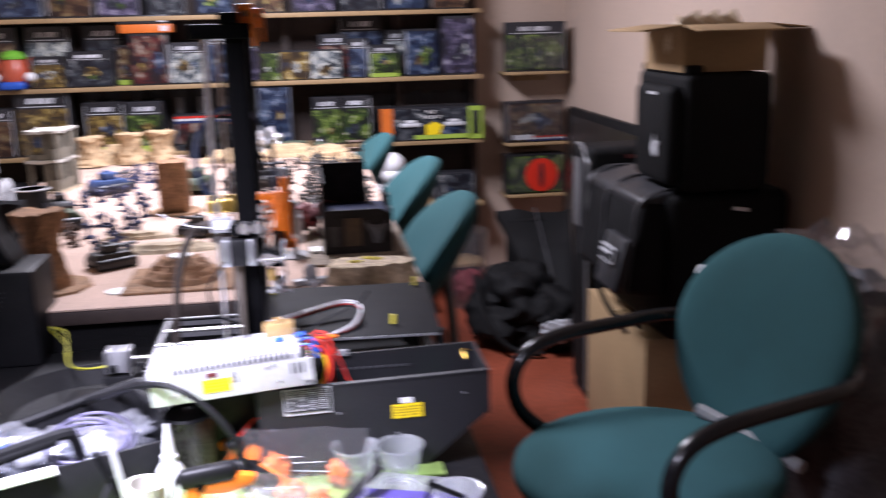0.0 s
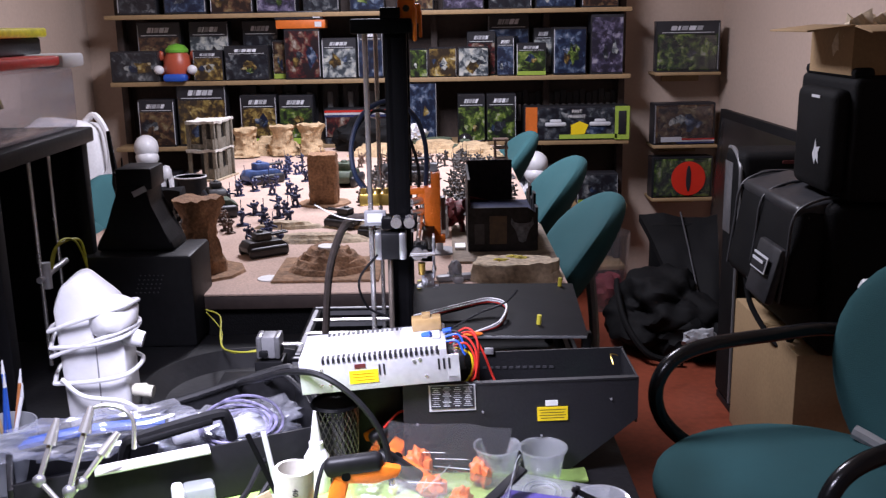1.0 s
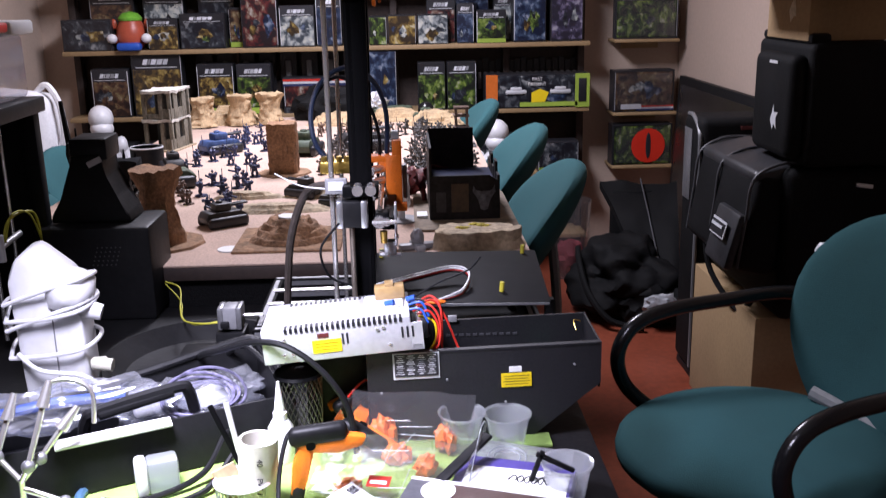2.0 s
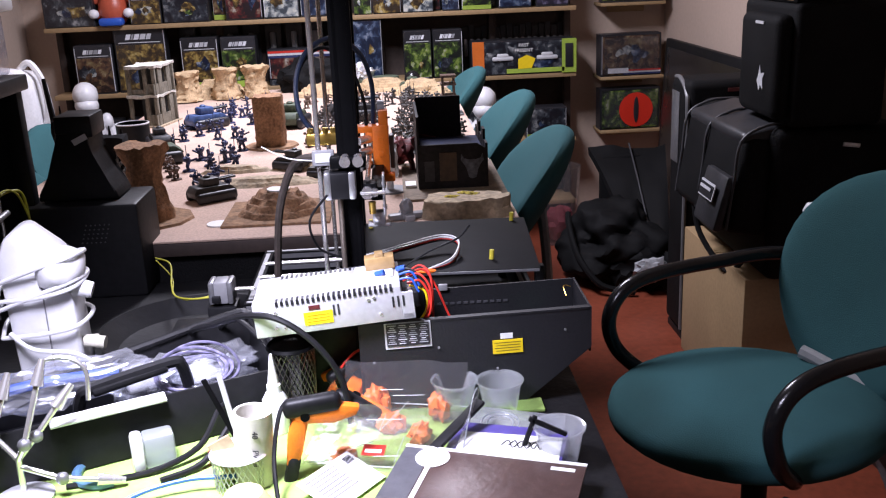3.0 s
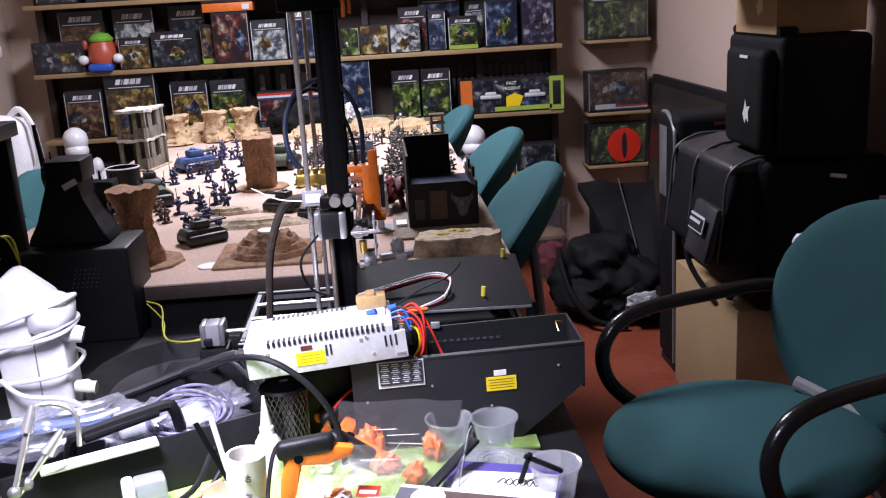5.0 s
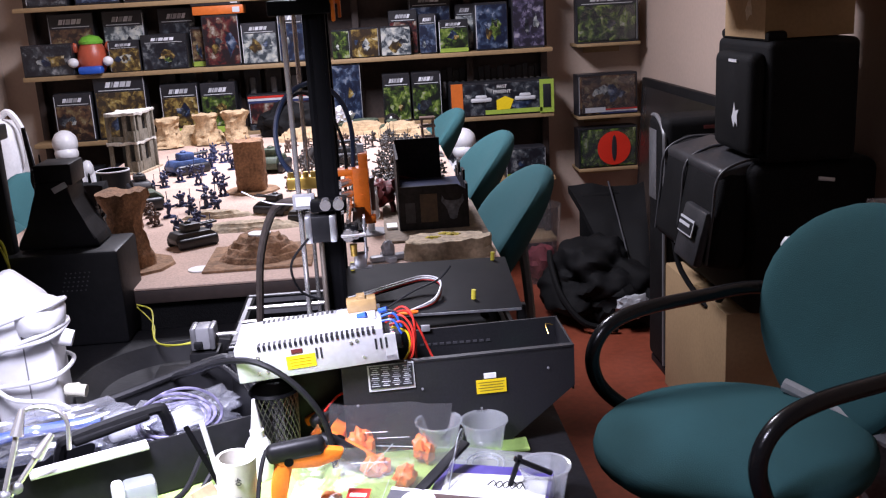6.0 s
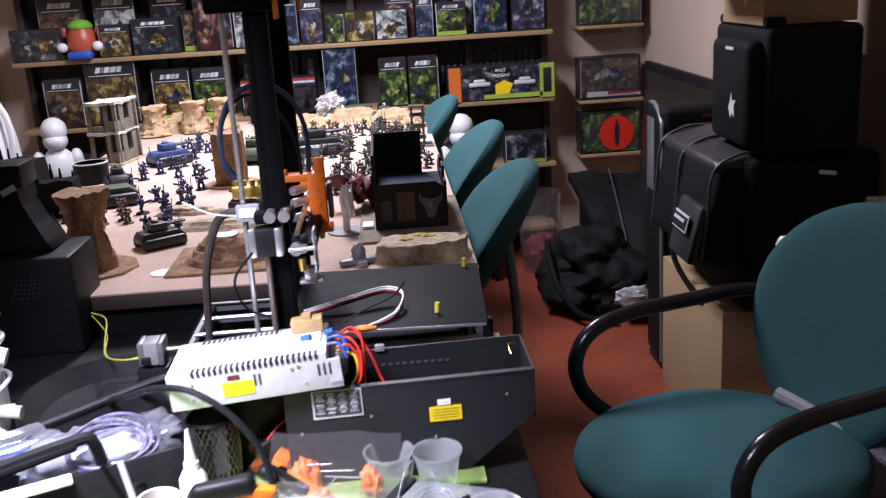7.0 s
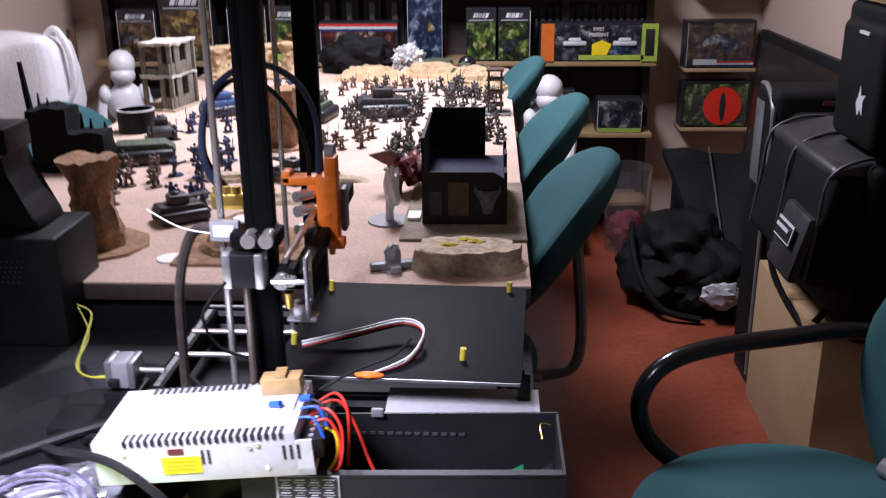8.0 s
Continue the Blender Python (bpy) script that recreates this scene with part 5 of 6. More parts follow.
def clamp(m, label):
    t = thing("spring_clamp", label, "clamp", m, "orange spring clamps")
    part("jaw", prism(B(), [(-0.02, -0.01), (0.03, -0.014), (0.06, -0.006), (0.066, 0.006), (0.03, 0.014), (-0.02, 0.012)], 0.016, bevel=0.004), ORANGE, t, "orange plastic jaw")
    part("lower_jaw", prism(B(), [(-0.02, 0.0), (0.0, -0.004), (-0.012, -0.05), (-0.02, -0.075), (-0.034, -0.07), (-0.03, -0.03)], 0.016, bevel=0.004), ORANGE, t, "orange plastic handle")
    part("grip", box(B(), (0.005, 0.008, 0.012), (0.075, 0.021, 0.026), bevel=0.009, seg=3, rot=(0, -5, 0)), BLACK, t, "black rubber grip")
    part("grip_tail", box(B(), (-0.028, 0.008, -0.08), (0.017, 0.02, 0.05), bevel=0.006, rot=(0, 14, 0)), BLACK, t)
    part("spring", cyl(B(), (-0.005, -0.002, 0.0), (-0.005, 0.018, 0.0), 0.006), BLACKM, t)
    return t


clamp(pose(-0.200, 1.085, BZ + 0.092, 0, 0, 5), "orange and black spring clamp standing among the clutter")
clamp(pose(-0.165, 1.315, BZ + 0.045, 70, -20, 28), "orange and black spring clamp lying by the control box")
clamp(pose(-0.15, 1.235, BZ + 0.03, 80, 25, -20), "orange and black spring clamp under the clear packaging")
for k, (x, y, z, a) in enumerate(((-0.10, 1.2, 0.02, 20), (-0.06, 1.165, 0.018, 70), (-0.12, 1.26, 0.03, -30), (-0.03, 1.23, 0.026, 120), (-0.125, 1.285, 0.034, 10), (-0.165, 1.12, 0.014, 40))):
    t = thing("orange_print", "small orange printed plastic part", "printed part", pose(x, y, BZ + 0.0032, 0, 0, a), "orange printed parts")
    part("body", lump(box(B(), (0.012, 0, z * 0.5), (0.02, 0.012, z), bevel=0.003), (0, 0, z * 0.75), (0.018, 0.014, z * 0.75), 0.5, 1.9, 3), mat("salmon_print", (0.80, 0.20, 0.04), 0.5, var=0.25), t)

# clear folded blister packaging, uneven panels meeting at an angle
bp = thing("blister_pack_large", "large open clear plastic packaging with red label", "packaging", pose(-0.075, 1.17, BZ + 0.004, 0, 0, -14))
for (c, s, r) in (((-0.02, 0.06, 0.045), (0.18, 0.002, 0.085), (-28, 0, 0)), ((-0.02, -0.045, 0.028), (0.20, 0.12, 0.002), (14, 0, 0)), ((0.085, 0.0, 0.035), (0.002, 0.13, 0.06), (0, 12, 0)), ((-0.115, 0.0, 0.03), (0.002, 0.12, 0.055), (0, -18, 0))):
    bm = box(B(), c, s, rot=r)
    bmesh.ops.subdivide_edges(bm, edges=bm.edges[:], cuts=5, use_grid_fill=True)
    for q in bm.verts:
        q.co += 0.007 * noise.noise_vector(q.co * 26)
    part("shell_panel", bm, CLEAR, bp, "clear folded plastic panel")
# Milky lines along the panel edges: whitened creases that also draw highlights.
for pts in ([(-0.11, -0.1, 0.016), (0.0, -0.105, 0.018), (0.08, -0.1, 0.02)], [(-0.1, 0.085, 0.012), (0.0, 0.09, 0.01), (0.08, 0.085, 0.012)], [(0.085, -0.06, 0.02), (0.09, 0.0, 0.065), (0.085, 0.07, 0.05)]):
    part("fold", tube(B(), pts, 0.0009, seg=6), MILKY, bp, "whitened crease drawn as a highlight line")
# Short random milky strokes drawn as highlights on the clear panels.
frng = random.Random(11)
for k in range(14):
    x, y = frng.uniform(-0.10, 0.075), frng.uniform(-0.10, 0.05)
    a, ln = frng.choice((0.1, 1.5, 0.5, 1.2)), frng.uniform(0.012, 0.03)
    z = 0.03 + 0.25 * (y + 0.045)
    part("fold", tube(B(), [(x - ln * math.cos(a), y - ln * math.sin(a), z - 0.25 * ln * math.sin(a) + 0.002), (x + ln * math.cos(a), y + ln * math.sin(a), z + 0.25 * ln * math.sin(a) + 0.002)], 0.0005, seg=5, n=2), MILKY, bp)
lb_ = part("label", box(B(), (-0.03, -0.075, 0.024), (0.03, 0.02, 0.001), rot=(14, 0, 0)), RED, bp, "small red and white label")
part("label_bar", box(B(), (-0.03, -0.078, 0.0245), (0.022, 0.006, 0.001), rot=(14, 0, 0)), PAPER, lb_)
part("black_strap", box(B(), (0.07, -0.04, 0.042), (0.016, 0.12, 0.006), rot=(18, 0, -32), bevel=0.002), BLACK, bp, "black plastic clip bar")

cup = thing("plastic_cup", "small clear plastic portion cup", "cup", pose(0.059, 1.235, BZ), "plastic cups")
part("cup_body", lathe(B(), [(0.001, 0.0015), (0.022, 0.0015), (0.0225, 0.0), (0.0315, 0.053), (0.0345, 0.055), (0.0345, 0.0575), (0.031, 0.0565), (0.0215, 0.003), (0.001, 0.003)], 40), film_plastic("cup_plastic", (0.97, 0.99, 1.0), 0.2, 0.30), cup)
cup2 = copy_thing(cup, pose(-0.006, 1.245, BZ))
cup3 = copy_thing(cup, pose(0.119, 1.085, BZ, 0, 0, 40))
stick = thing("black_clip", "black plastic clip leaning in the cup", "clip", pose(0.105, 1.09, BZ + 0.004))
part("bar", box(box(B(), (0.0, 0, 0.05), (0.055, 0.006, 0.006), rot=(0, 28, 0), bevel=0.001), (-0.024, 0, 0.045), (0.006, 0.006, 0.045), rot=(0, 20, 0), bevel=0.001), BLACK, stick)
lid = thing("clear_tray", "clear rectangular plastic lid with round emboss", "tray", pose(0.07, 1.165, BZ, 6, 3, -16))
part("lid_sheet", box(B(), (0, 0, 0.018), (0.135, 0.075, 0.008), bevel=0.003), film_plastic("lid_plastic", (0.96, 0.97, 0.98), 0.2, 0.35), lid)
part("foot_rim", box(B(), (0, 0, 0.0075), (0.125, 0.066, 0.014), bevel=0.003), film_plastic("lid_plastic", (0.96, 0.97, 0.98), 0.2, 0.35), lid)
for r in (0.018, 0.026):
    part("emboss", tube(B(), [(-0.02 + r * math.cos(u), r * math.sin(u), 0.0225) for u in np.linspace(0, 6.28, 18)], 0.0012, seg=5, n=2), MILKY, lid)
lime = thing("lime_card", "lime green card scrap under the clear lid", "card", pose(0.10, 1.255, BZ))
part("card", box(B(), (0, 0, 0.003), (0.05, 0.04, 0.006), bevel=0.002), GREENMAT, lime)
PURPLE = mat("purple_print", (0.09, 0.07, 0.28), 0.4, var=0.2)
pb = thing("printed_packet", "white and purple printed packet with line drawing", "packet", pose(0.05, 1.095, BZ, 4, 0, -18))
part("packet_body", box(B(), (0, 0, 0.014), (0.155, 0.105, 0.028), bevel=0.004), PURPLE, pb)
pf = part("front_sheet", box(B(), (0.005, -0.008, 0.0287), (0.135, 0.07, 0.0012), rot=(0, 0, 2)), PAPER, pb, "white printed front")
for k in range(5):
    part("drawing_line", tube(B(), [(-0.005 + 0.009 * k, 0.0, 0.0297), (0.002 + 0.009 * k, 0.012, 0.0297), (0.01 + 0.009 * k, -0.004, 0.0297), (0.016 + 0.008 * k, 0.006, 0.0297)], 0.0009, seg=5, n=3), INK, pf)
for k in range(5):
    part("text_bar", box(B(), (-0.045 + 0.018 * k, -0.038, 0.0296), (0.013, 0.012, 0.0008), rot=(0, 0, 8)), INK if k % 2 else PURPLE, pf)
mg = thing("booklet", "dark brown booklet with white border and round white mark", "booklet", pose(0.005, 0.985, BZ + 0.028, 3, 0, -20))
part("cover", box(B(), (0, 0, 0.002), (0.235, 0.16, 0.004), bevel=0.001), mat("booklet_brown", (0.07, 0.04, 0.035), 0.35, var=0.2), mg)
part("border", box(box(B(), (0.0, 0.077, 0.0043), (0.235, 0.006, 0.0008)), (-0.075, 0, 0.0043), (0.006, 0.15, 0.0008)), PAPER, mg, "white printed border")
part("side_field", box(B(), (-0.0985, -0.002, 0.0042), (0.037, 0.15, 0.0006)), mat("booklet_grey", (0.08, 0.08, 0.09), 0.4), mg, "grey side field")
part("mark", lathe(B(), [(0.001, 0.0046), (0.022, 0.0046), (0.022, 0.0054), (0.001, 0.0056)], 28, pose(-0.075, 0.055, 0)), PAPER, mg, "round white mark")
part("text_bar", box(B(), (0.09, 0.062, 0.0045), (0.03, 0.007, 0.0006)), PAPER, mg)
bk = thing("paper_stack", "stack of papers and packets carrying the booklet", "paper", pose(0.005, 0.975, BZ, 0, 0, -20))
part("stack_body", box(B(), (0, 0, 0.0125), (0.20, 0.13, 0.025), bevel=0.002), PAPER, bk)
lf2 = thing("leaflet", "white leaflet with printed text bars and barcode", "leaflet", pose(-0.165, 1.055, BZ + 0.006, 16, 0, 52) @ Matrix.Scale(0.88, 4))
part("sheet", box(B(), (0, 0, 0.012), (0.11, 0.075, 0.0015), bevel=0.0004), PAPER, lf2)
for k in range(7):
    part("text_bar", box(B(), (-0.015, 0.028 - 0.0075 * k, 0.0132), (0.065 - 0.006 * (k % 3), 0.0022, 0.0006)), GREYP, lf2)
for k in range(9):
    part("stripe", box(B(), (0.034 + 0.0019 * k, 0.024, 0.0132), (0.0008 + 0.0005 * (k % 2), 0.014, 0.0006)), INK, lf2)
yc = thing("yellow_cap", "pale yellow plastic cap", "cap", pose(-0.272, 0.985, BZ + 0.0032))
part("cap_body", lathe(B(), [(0.03, 0), (0.032, 0.03), (0.022, 0.046), (0.001, 0.05)], 28), mat("pale_yellow", (0.72, 0.68, 0.34), 0.45), yc)
wc = thing("square_vial", "small white cap with clear square vial", "vial", pose(-0.425, 1.15, BZ + 0.0032, 0, 0, 20) @ Matrix.Scale(1.15, 4))
part("vial_body", box(B(), (0.012, 0, 0.02), (0.036, 0.03, 0.04), bevel=0.005), MILKY, wc)
part("cap", box(B(), (-0.012, -0.004, 0.022), (0.014, 0.032, 0.042), bevel=0.005), WHITE, wc, "white cap")
rg = thing("blue_ring", "blue plastic half ring on the cutting mat", "ring", pose(-0.478, 1.135, BZ + 0.0032))
part("ring_body", tube(B(), [(0.038 * math.cos(u), 0.04 * math.sin(u), 0.005) for u in np.linspace(1.2, 5.2, 14)], 0.0065), mat("steel_blue", (0.08, 0.17, 0.28), 0.4), rg)
rd = thing("red_ball", "small round red plastic ball", "ball", pose(-0.335, 1.145, BZ + 0.0032))
part("ball", lump(B(), (0, 0, 0.011), (0.012, 0.012, 0.011), 0.0), RED, rd)
for k, (mt_, r, pts) in enumerate((
    (BLACK, 0.0045, [(-0.52, 1.10, 0.006), (-0.42, 1.12, 0.008), (-0.36, 1.16, 0.02), (-0.335, 1.20, 0.055), (-0.33, 1.24, 0.04)]),
    (BLACK, 0.0045, [(-0.40, 1.10, 0.006), (-0.35, 1.13, 0.012), (-0.315, 1.18, 0.045), (-0.31, 1.24, 0.03)]),
    (BLACK, 0.0046, [(-0.4, 1.45, 0.02), (-0.406, 1.38, 0.098), (-0.353, 1.31, 0.138), (-0.299, 1.255, 0.169), (-0.248, 1.225, 0.173), (-0.199, 1.212, 0.14), (-0.165, 1.205, 0.087), (-0.155, 1.2, 0.02)]),
    (BLACK, 0.0055, [(-0.33, 1.52, 0.05), (-0.35, 1.47, 0.09), (-0.33, 1.42, 0.07), (-0.36, 1.38, 0.04)]),
    (BLACK, 0.0045, [(-0.29, 1.32, 0.11), (-0.33, 1.36, 0.125), (-0.37, 1.40, 0.09), (-0.40, 1.44, 0.02)]),
    (mat("blue_cable", (0.04, 0.13, 0.42), 0.4), 0.003, [(-0.47, 1.0, 0.006), (-0.42, 1.05, 0.016), (-0.36, 1.07, 0.022), (-0.31, 1.075, 0.02), (-0.29, 1.10, 0.008)]),
    (BLACK, 0.003, [(-0.235, 1.0, 0.006), (-0.245, 1.06, 0.05), (-0.235, 1.10, 0.10), (-0.215, 1.13, 0.09)]),
    (RED, 0.0018, [(-0.17, 1.28, 0.07), (-0.145, 1.305, 0.085), (-0.11, 1.31, 0.08), (-0.09, 1.30, 0.07)]),
    (WHITE, 0.005, [(-0.80, 1.36, 0.006), (-0.72, 1.38, 0.008), (-0.6, 1.40, 0.012), (-0.5, 1.44, 0.01)]),
)):
    t = thing("loose_cable", ("black", "blue", "red", "white")[(0, 0, 0, 0, 0, 1, 0, 2, 3)[k]] + " loose cable lying across the bench clutter", "cable", pose(0, 0, BZ))
    part("cable", tube(B(), pts, r), mt_, t)
sp = thing("jack_plug", "black jack plug on a red wire", "plug", pose(-0.105, 1.31, BZ))
part("sleeve", cyl(B(), (-0.02, 0, 0.072), (0.014, 0.006, 0.076), 0.007), BLACK, sp)
part("tip", cyl(B(), (0.014, 0.006, 0.076), (0.03, 0.009, 0.078), 0.003), CHROME, sp)

# soldering stand and brushes
hh = thing("soldering_stand", "chrome soldering stand with jointed clip arms", "stand", pose(-0.565, 1.08, BZ))
part("stand_base", lathe(B(), [(0.035, 0), (0.036, 0.008), (0.02, 0.014), (0.008, 0.016)], 24), STEEL, hh)
part("post", cyl(B(), (0, 0, 0.01), (0, 0, 0.065), 0.004), CHROME, hh)
for k, (a, b, c) in enumerate((((0, 0, 0.06), (0.022, 0.012, 0.085), (0.045, 0.03, 0.115)), ((0, 0, 0.06), (-0.03, 0.01, 0.09), (-0.02, 0.03, 0.13)), ((0, 0, 0.06), (0.015, -0.01, 0.085), (0.03, 0.02, 0.15)), ((0, 0, 0.05), (0.05, 0.0, 0.03), (0.09, 0.01, 0.02)))):
    arm = part("arm", cyl(cyl(B(), a, b, 0.0038), b, c, 0.0038), CHROME, hh)
    part("joint", lump(B(), b, (0.0085, 0.0075, 0.0085), 0.1), DULL, arm)
    v = (Vector(c) - Vector(b)).normalized()
    part("clip", cyl(B(), c, Vector(c) + v * 0.034, 0.0085, 0.004), CHROME, arm, "chrome crocodile clip")
part("loop", tube(B(), [(0.02, 0.03, 0.12), (0.03, 0.035, 0.17), (0.06, 0.04, 0.178), (0.085, 0.04, 0.16), (0.085, 0.035, 0.12)], 0.003), CHROME, hh)
jr = thing("brush_jar", "clear plastic cup holding paint brushes", "jar", pose(-0.71, 1.25, BZ))
part("jar_body", lathe(B(), [(0.001, 0.002), (0.032, 0.002), (0.033, 0.0), (0.042, 0.1), (0.044, 0.1), (0.035, 0.003)], 28), MILKY, jr)
for k in range(7):
    a = k * 0.9
    top_ = (0.03 * math.cos(a), 0.03 * math.sin(a), 0.14 + 0.012 * (k % 4))
    br = part("brush", cyl(B(), (-0.008 * math.cos(a), 0.01 * math.sin(a), 0.006), top_, 0.0028), (WHITE, mat("brush_wood", (0.4, 0.15, 0.05), 0.4), BLUE, BOARD)[k % 4], jr, "thin paint brush")
    part("tip", cyl(B(), top_, (top_[0] * 1.1, top_[1] * 1.1, top_[2] + 0.02), 0.0028, 0.001), PALE, br)

# ---- terrain on the gaming table ----
def rock_column(x, y, h, r, label, waist=0.78, board=True, mtl=ROCK, sq=False):
    t = thing("rock_pillar", label, "terrain piece", pose(x, y, TZ), "rock pillars")
    if board:
        bm = lathe(B(), [(0.001, 0.0), (r * 1.9, 0.0), (r * 1.85, 0.006), (0.001, 0.007)], 10)
        part("base_board", bm, mat("earth_board", (0.27, 0.16, 0.09), 0.95, var=0.5, scale=30, bump=0.6), t)
    bm = B()
    seg, n = 28, 16
    rings = []
    for j in range(n + 1):
        v = j / n
        w = r * (waist + (1.12 - waist) * abs(v - 0.6) ** 1.1 * 1.7) if not sq else r * (1.0 - 0.06 * v)
        ring = []
        for k in range(seg):
            a = 2 * math.pi * k / seg
            d = Vector((math.cos(a), math.sin(a), 0))
            if sq:
                d *= 1 / max(abs(d.x), abs(d.y))
            e = 1 + 0.30 * noise.noise(Vector((d.x * 1.6 + x * 9, d.y * 1.6, v * 2.2))) + 0.20 * noise.noise(Vector((d.x * 3, d.y * 3 + x * 5, v * 11)))
            e = 1 + (e - 1) * (0.35 if sq else 1)
            ring.append(bm.verts.new((d.x * w * e, d.y * w * e, 0.006 + v * h + (0.006 * noise.noise(d * 3) if j == n else 0))))
        rings.append(ring)
    for a, b in zip(rings, rings[1:]):
        for k in range(seg):
            bm.faces.new((a[k], a[(k + 1) % seg], b[(k + 1) % seg], b[k]))
    bm.faces.new(rings[-1])
    bm.faces.new(rings[0][::-1])
    for q in bm.verts:
        w = noise.noise_vector(Vector((q.co.x * 55 + x * 9, q.co.y * 55 + y * 9, q.co.z * 40)))
        q.co += Vector((0.0035 * w.x, 0.0035 * w.y, 0.05 * q.co.z * w.z))
    part("rock", bm, mtl, t, angle=50)
    return t


rock_column(-0.643, 2.13, 0.17, 0.054, "brown painted foam rock pillar on a base board", 0.68)
rock_column(-0.46, 2.98, 0.155, 0.045, "square brown rock pillar on the game mat", sq=True)
for x, y, h in ((-0.94, 4.12, 0.12), (-0.78, 4.15, 0.125), (-0.66, 4.16, 0.13)):
    rock_column(x, y, h, 0.055, "pale rock pillar at the far end of the table", 0.8, False, PALEROCK)


def mound(x, y, rx, ry, h, steps, mtl, label, board=None, taper=0.62):
    t = thing("rock_mound", label, "terrain piece", pose(x, y, TZ), "rock mounds")
    if board:
        part("base_board", box(B(), (0, 0, 0.003), (board[0], board[1], 0.006), bevel=0.002), mat("earth_board", (0.27, 0.16, 0.09), 0.95, var=0.5, scale=30, bump=0.6), t)
    bm = B()
    seg = 44
    prof = []
    for j in range(steps):
        a, b = 1 - taper * j / steps, 1 - taper * (j + 0.45) / steps
        prof += [(a, j * h / steps), (b, (j + 0.8) * h / steps), (b - 0.03, (j + 1) * h / steps)]
    rings = []
    for r, z in prof:
        ring = []
        for k in range(seg):
            u = 2 * math.pi * k / seg
            e = r * (1 + 0.22 * noise.noise(Vector((math.cos(u) * 1.7 + x * 5, math.sin(u) * 1.7 + y * 5, z * 25))) + 0.08 * noise.noise(Vector((math.cos(u) * 6, math.sin(u) * 6, z * 60 + x))))
            ring.append(bm.verts.new((e * rx * math.cos(u), e * ry * math.sin(u), (0.006 if board else 0.0) + z)))
        rings.append(ring)
    for a, b in zip(rings, rings[1:]):
        for k in range(seg):
            bm.faces.new((a[k], a[(k + 1) % seg], b[(k + 1) % seg], b[k]))
    bm.faces.new(rings[-1])
    bm.faces.new(rings[0][::-1])
    for q in bm.verts:
        w = noise.noise_vector(Vector((q.co.x * 55 + x * 9, q.co.y * 55 + y * 9, q.co.z * 40)))
        q.co += Vector((0.0035 * w.x, 0.0035 * w.y, 0.16 * q.co.z * w.z))
    part("rock", bm, mtl, t, angle=50)
    return t


mound(-0.345, 2.13, 0.10, 0.085, 0.05, 4, ROCK, "stepped brown rock hill on a base board", (0.24, 0.22))
STONE = mat("grey_tan_rock", (0.40, 0.32, 0.22), 0.9, var=0.5, scale=25, bump=0.7)
slab = mound(0.08, 2.035, 0.105, 0.062, 0.042, 2, STONE, "flat pale stone slab with mossy top", taper=0.16)
for x, y in ((-0.035, -0.005), (0.012, 0.012), (-0.005, 0.022)):
    part("moss", lump(B(), (x, y, 0.042), (0.016, 0.011, 0.005), 0.6, 4, 3), mat("yellow_moss", (0.42, 0.34, 0.04), 0.95, var=0.5, scale=200), slab, "yellow moss tuft")
for x, y, rx, ry, h in ((-0.84, 4.22, 0.16, 0.07, 0.045), (-0.84, 4.3, 0.13, 0.05, 0.07), (-0.35, 4.12, 0.16, 0.08, 0.05), (0.05, 4.05, 0.12, 0.1, 0.055), (0.12, 3.9, 0.06, 0.1, 0.04), (-0.12, 4.2, 0.15, 0.07, 0.05)):
    mound(x, y, rx, ry, h, 3, PALEROCK, "pale sandstone ledge at the far end of the table")
for x, y, rx, ry in ((-0.42, 2.45, 0.16, 0.05), (-0.30, 2.62, 0.12, 0.04), (-0.52, 2.62, 0.10, 0.03)):
    mound(x, y, rx, ry, 0.018, 2, STONE, "low tan rock strip on the game mat")
for x, y in ((-0.475, 2.06), (-0.345, 2.13)):
    t = thing("flat_disc", "small white round disc", "token", pose(x, y, TZ + (0.0565 if y > 2.1 else 0.0)), "white discs")
    part("disc", lathe(B(), [(0.001, 0.0), (0.026, 0.0), (0.026, 0.003), (0.001, 0.003)], 24), PAPER, t)

# dark card tower with pale horned badge
tw = thing("card_tower", "dark card building model with pale badge on its wall", "building model", pose(0.066, 2.40, TZ))
CARDBLK = mat("dark_printed_card", (0.014, 0.013, 0.014), 0.55, var=0.6, scale=20, spec=0.2)
part("base_board", box(B(), (0.0, -0.02, 0.003), (0.25, 0.42, 0.006), bevel=0.001), mat("grey_earth_board", (0.20, 0.16, 0.12), 0.9, var=0.4, scale=20), tw)
part("front_wall", prism(B(), [(-0.083, 0.006), (0.083, 0.006), (0.083, 0.10), (0.06, 0.115), (-0.083, 0.115)], 0.006, pose(0, -0.135, 0)), CARDBLK, tw)
part("left_wall", box(B(), (-0.083, 0.0, 0.095), (0.006, 0.263, 0.178)), CARDBLK, tw)
part("rear_wall", box(B(), (-0.02, 0.135, 0.10), (0.12, 0.006, 0.19)), CARDBLK, tw)
part("upper_floor", box(B(), (0.0, 0.0, 0.085), (0.16, 0.25, 0.005)), mat("navy_card", (0.012, 0.016, 0.042), 0.6, var=0.7, scale=25, spec=0.15), tw)
for k in range(5):
    part("palisade", box(B(), (0.083, -0.11 + 0.058 * k, 0.06 + 0.012 * (k % 2)), (0.006, 0.045, 0.108 + 0.024 * (k % 2))), CARDBLK, tw)
part("brown_panel", box(B(), (-0.012, -0.1365, 0.06), (0.042, 0.002, 0.07)), mat("dark_brown_panel", (0.06, 0.035, 0.015), 0.6, var=0.4), tw, "brown door panel")
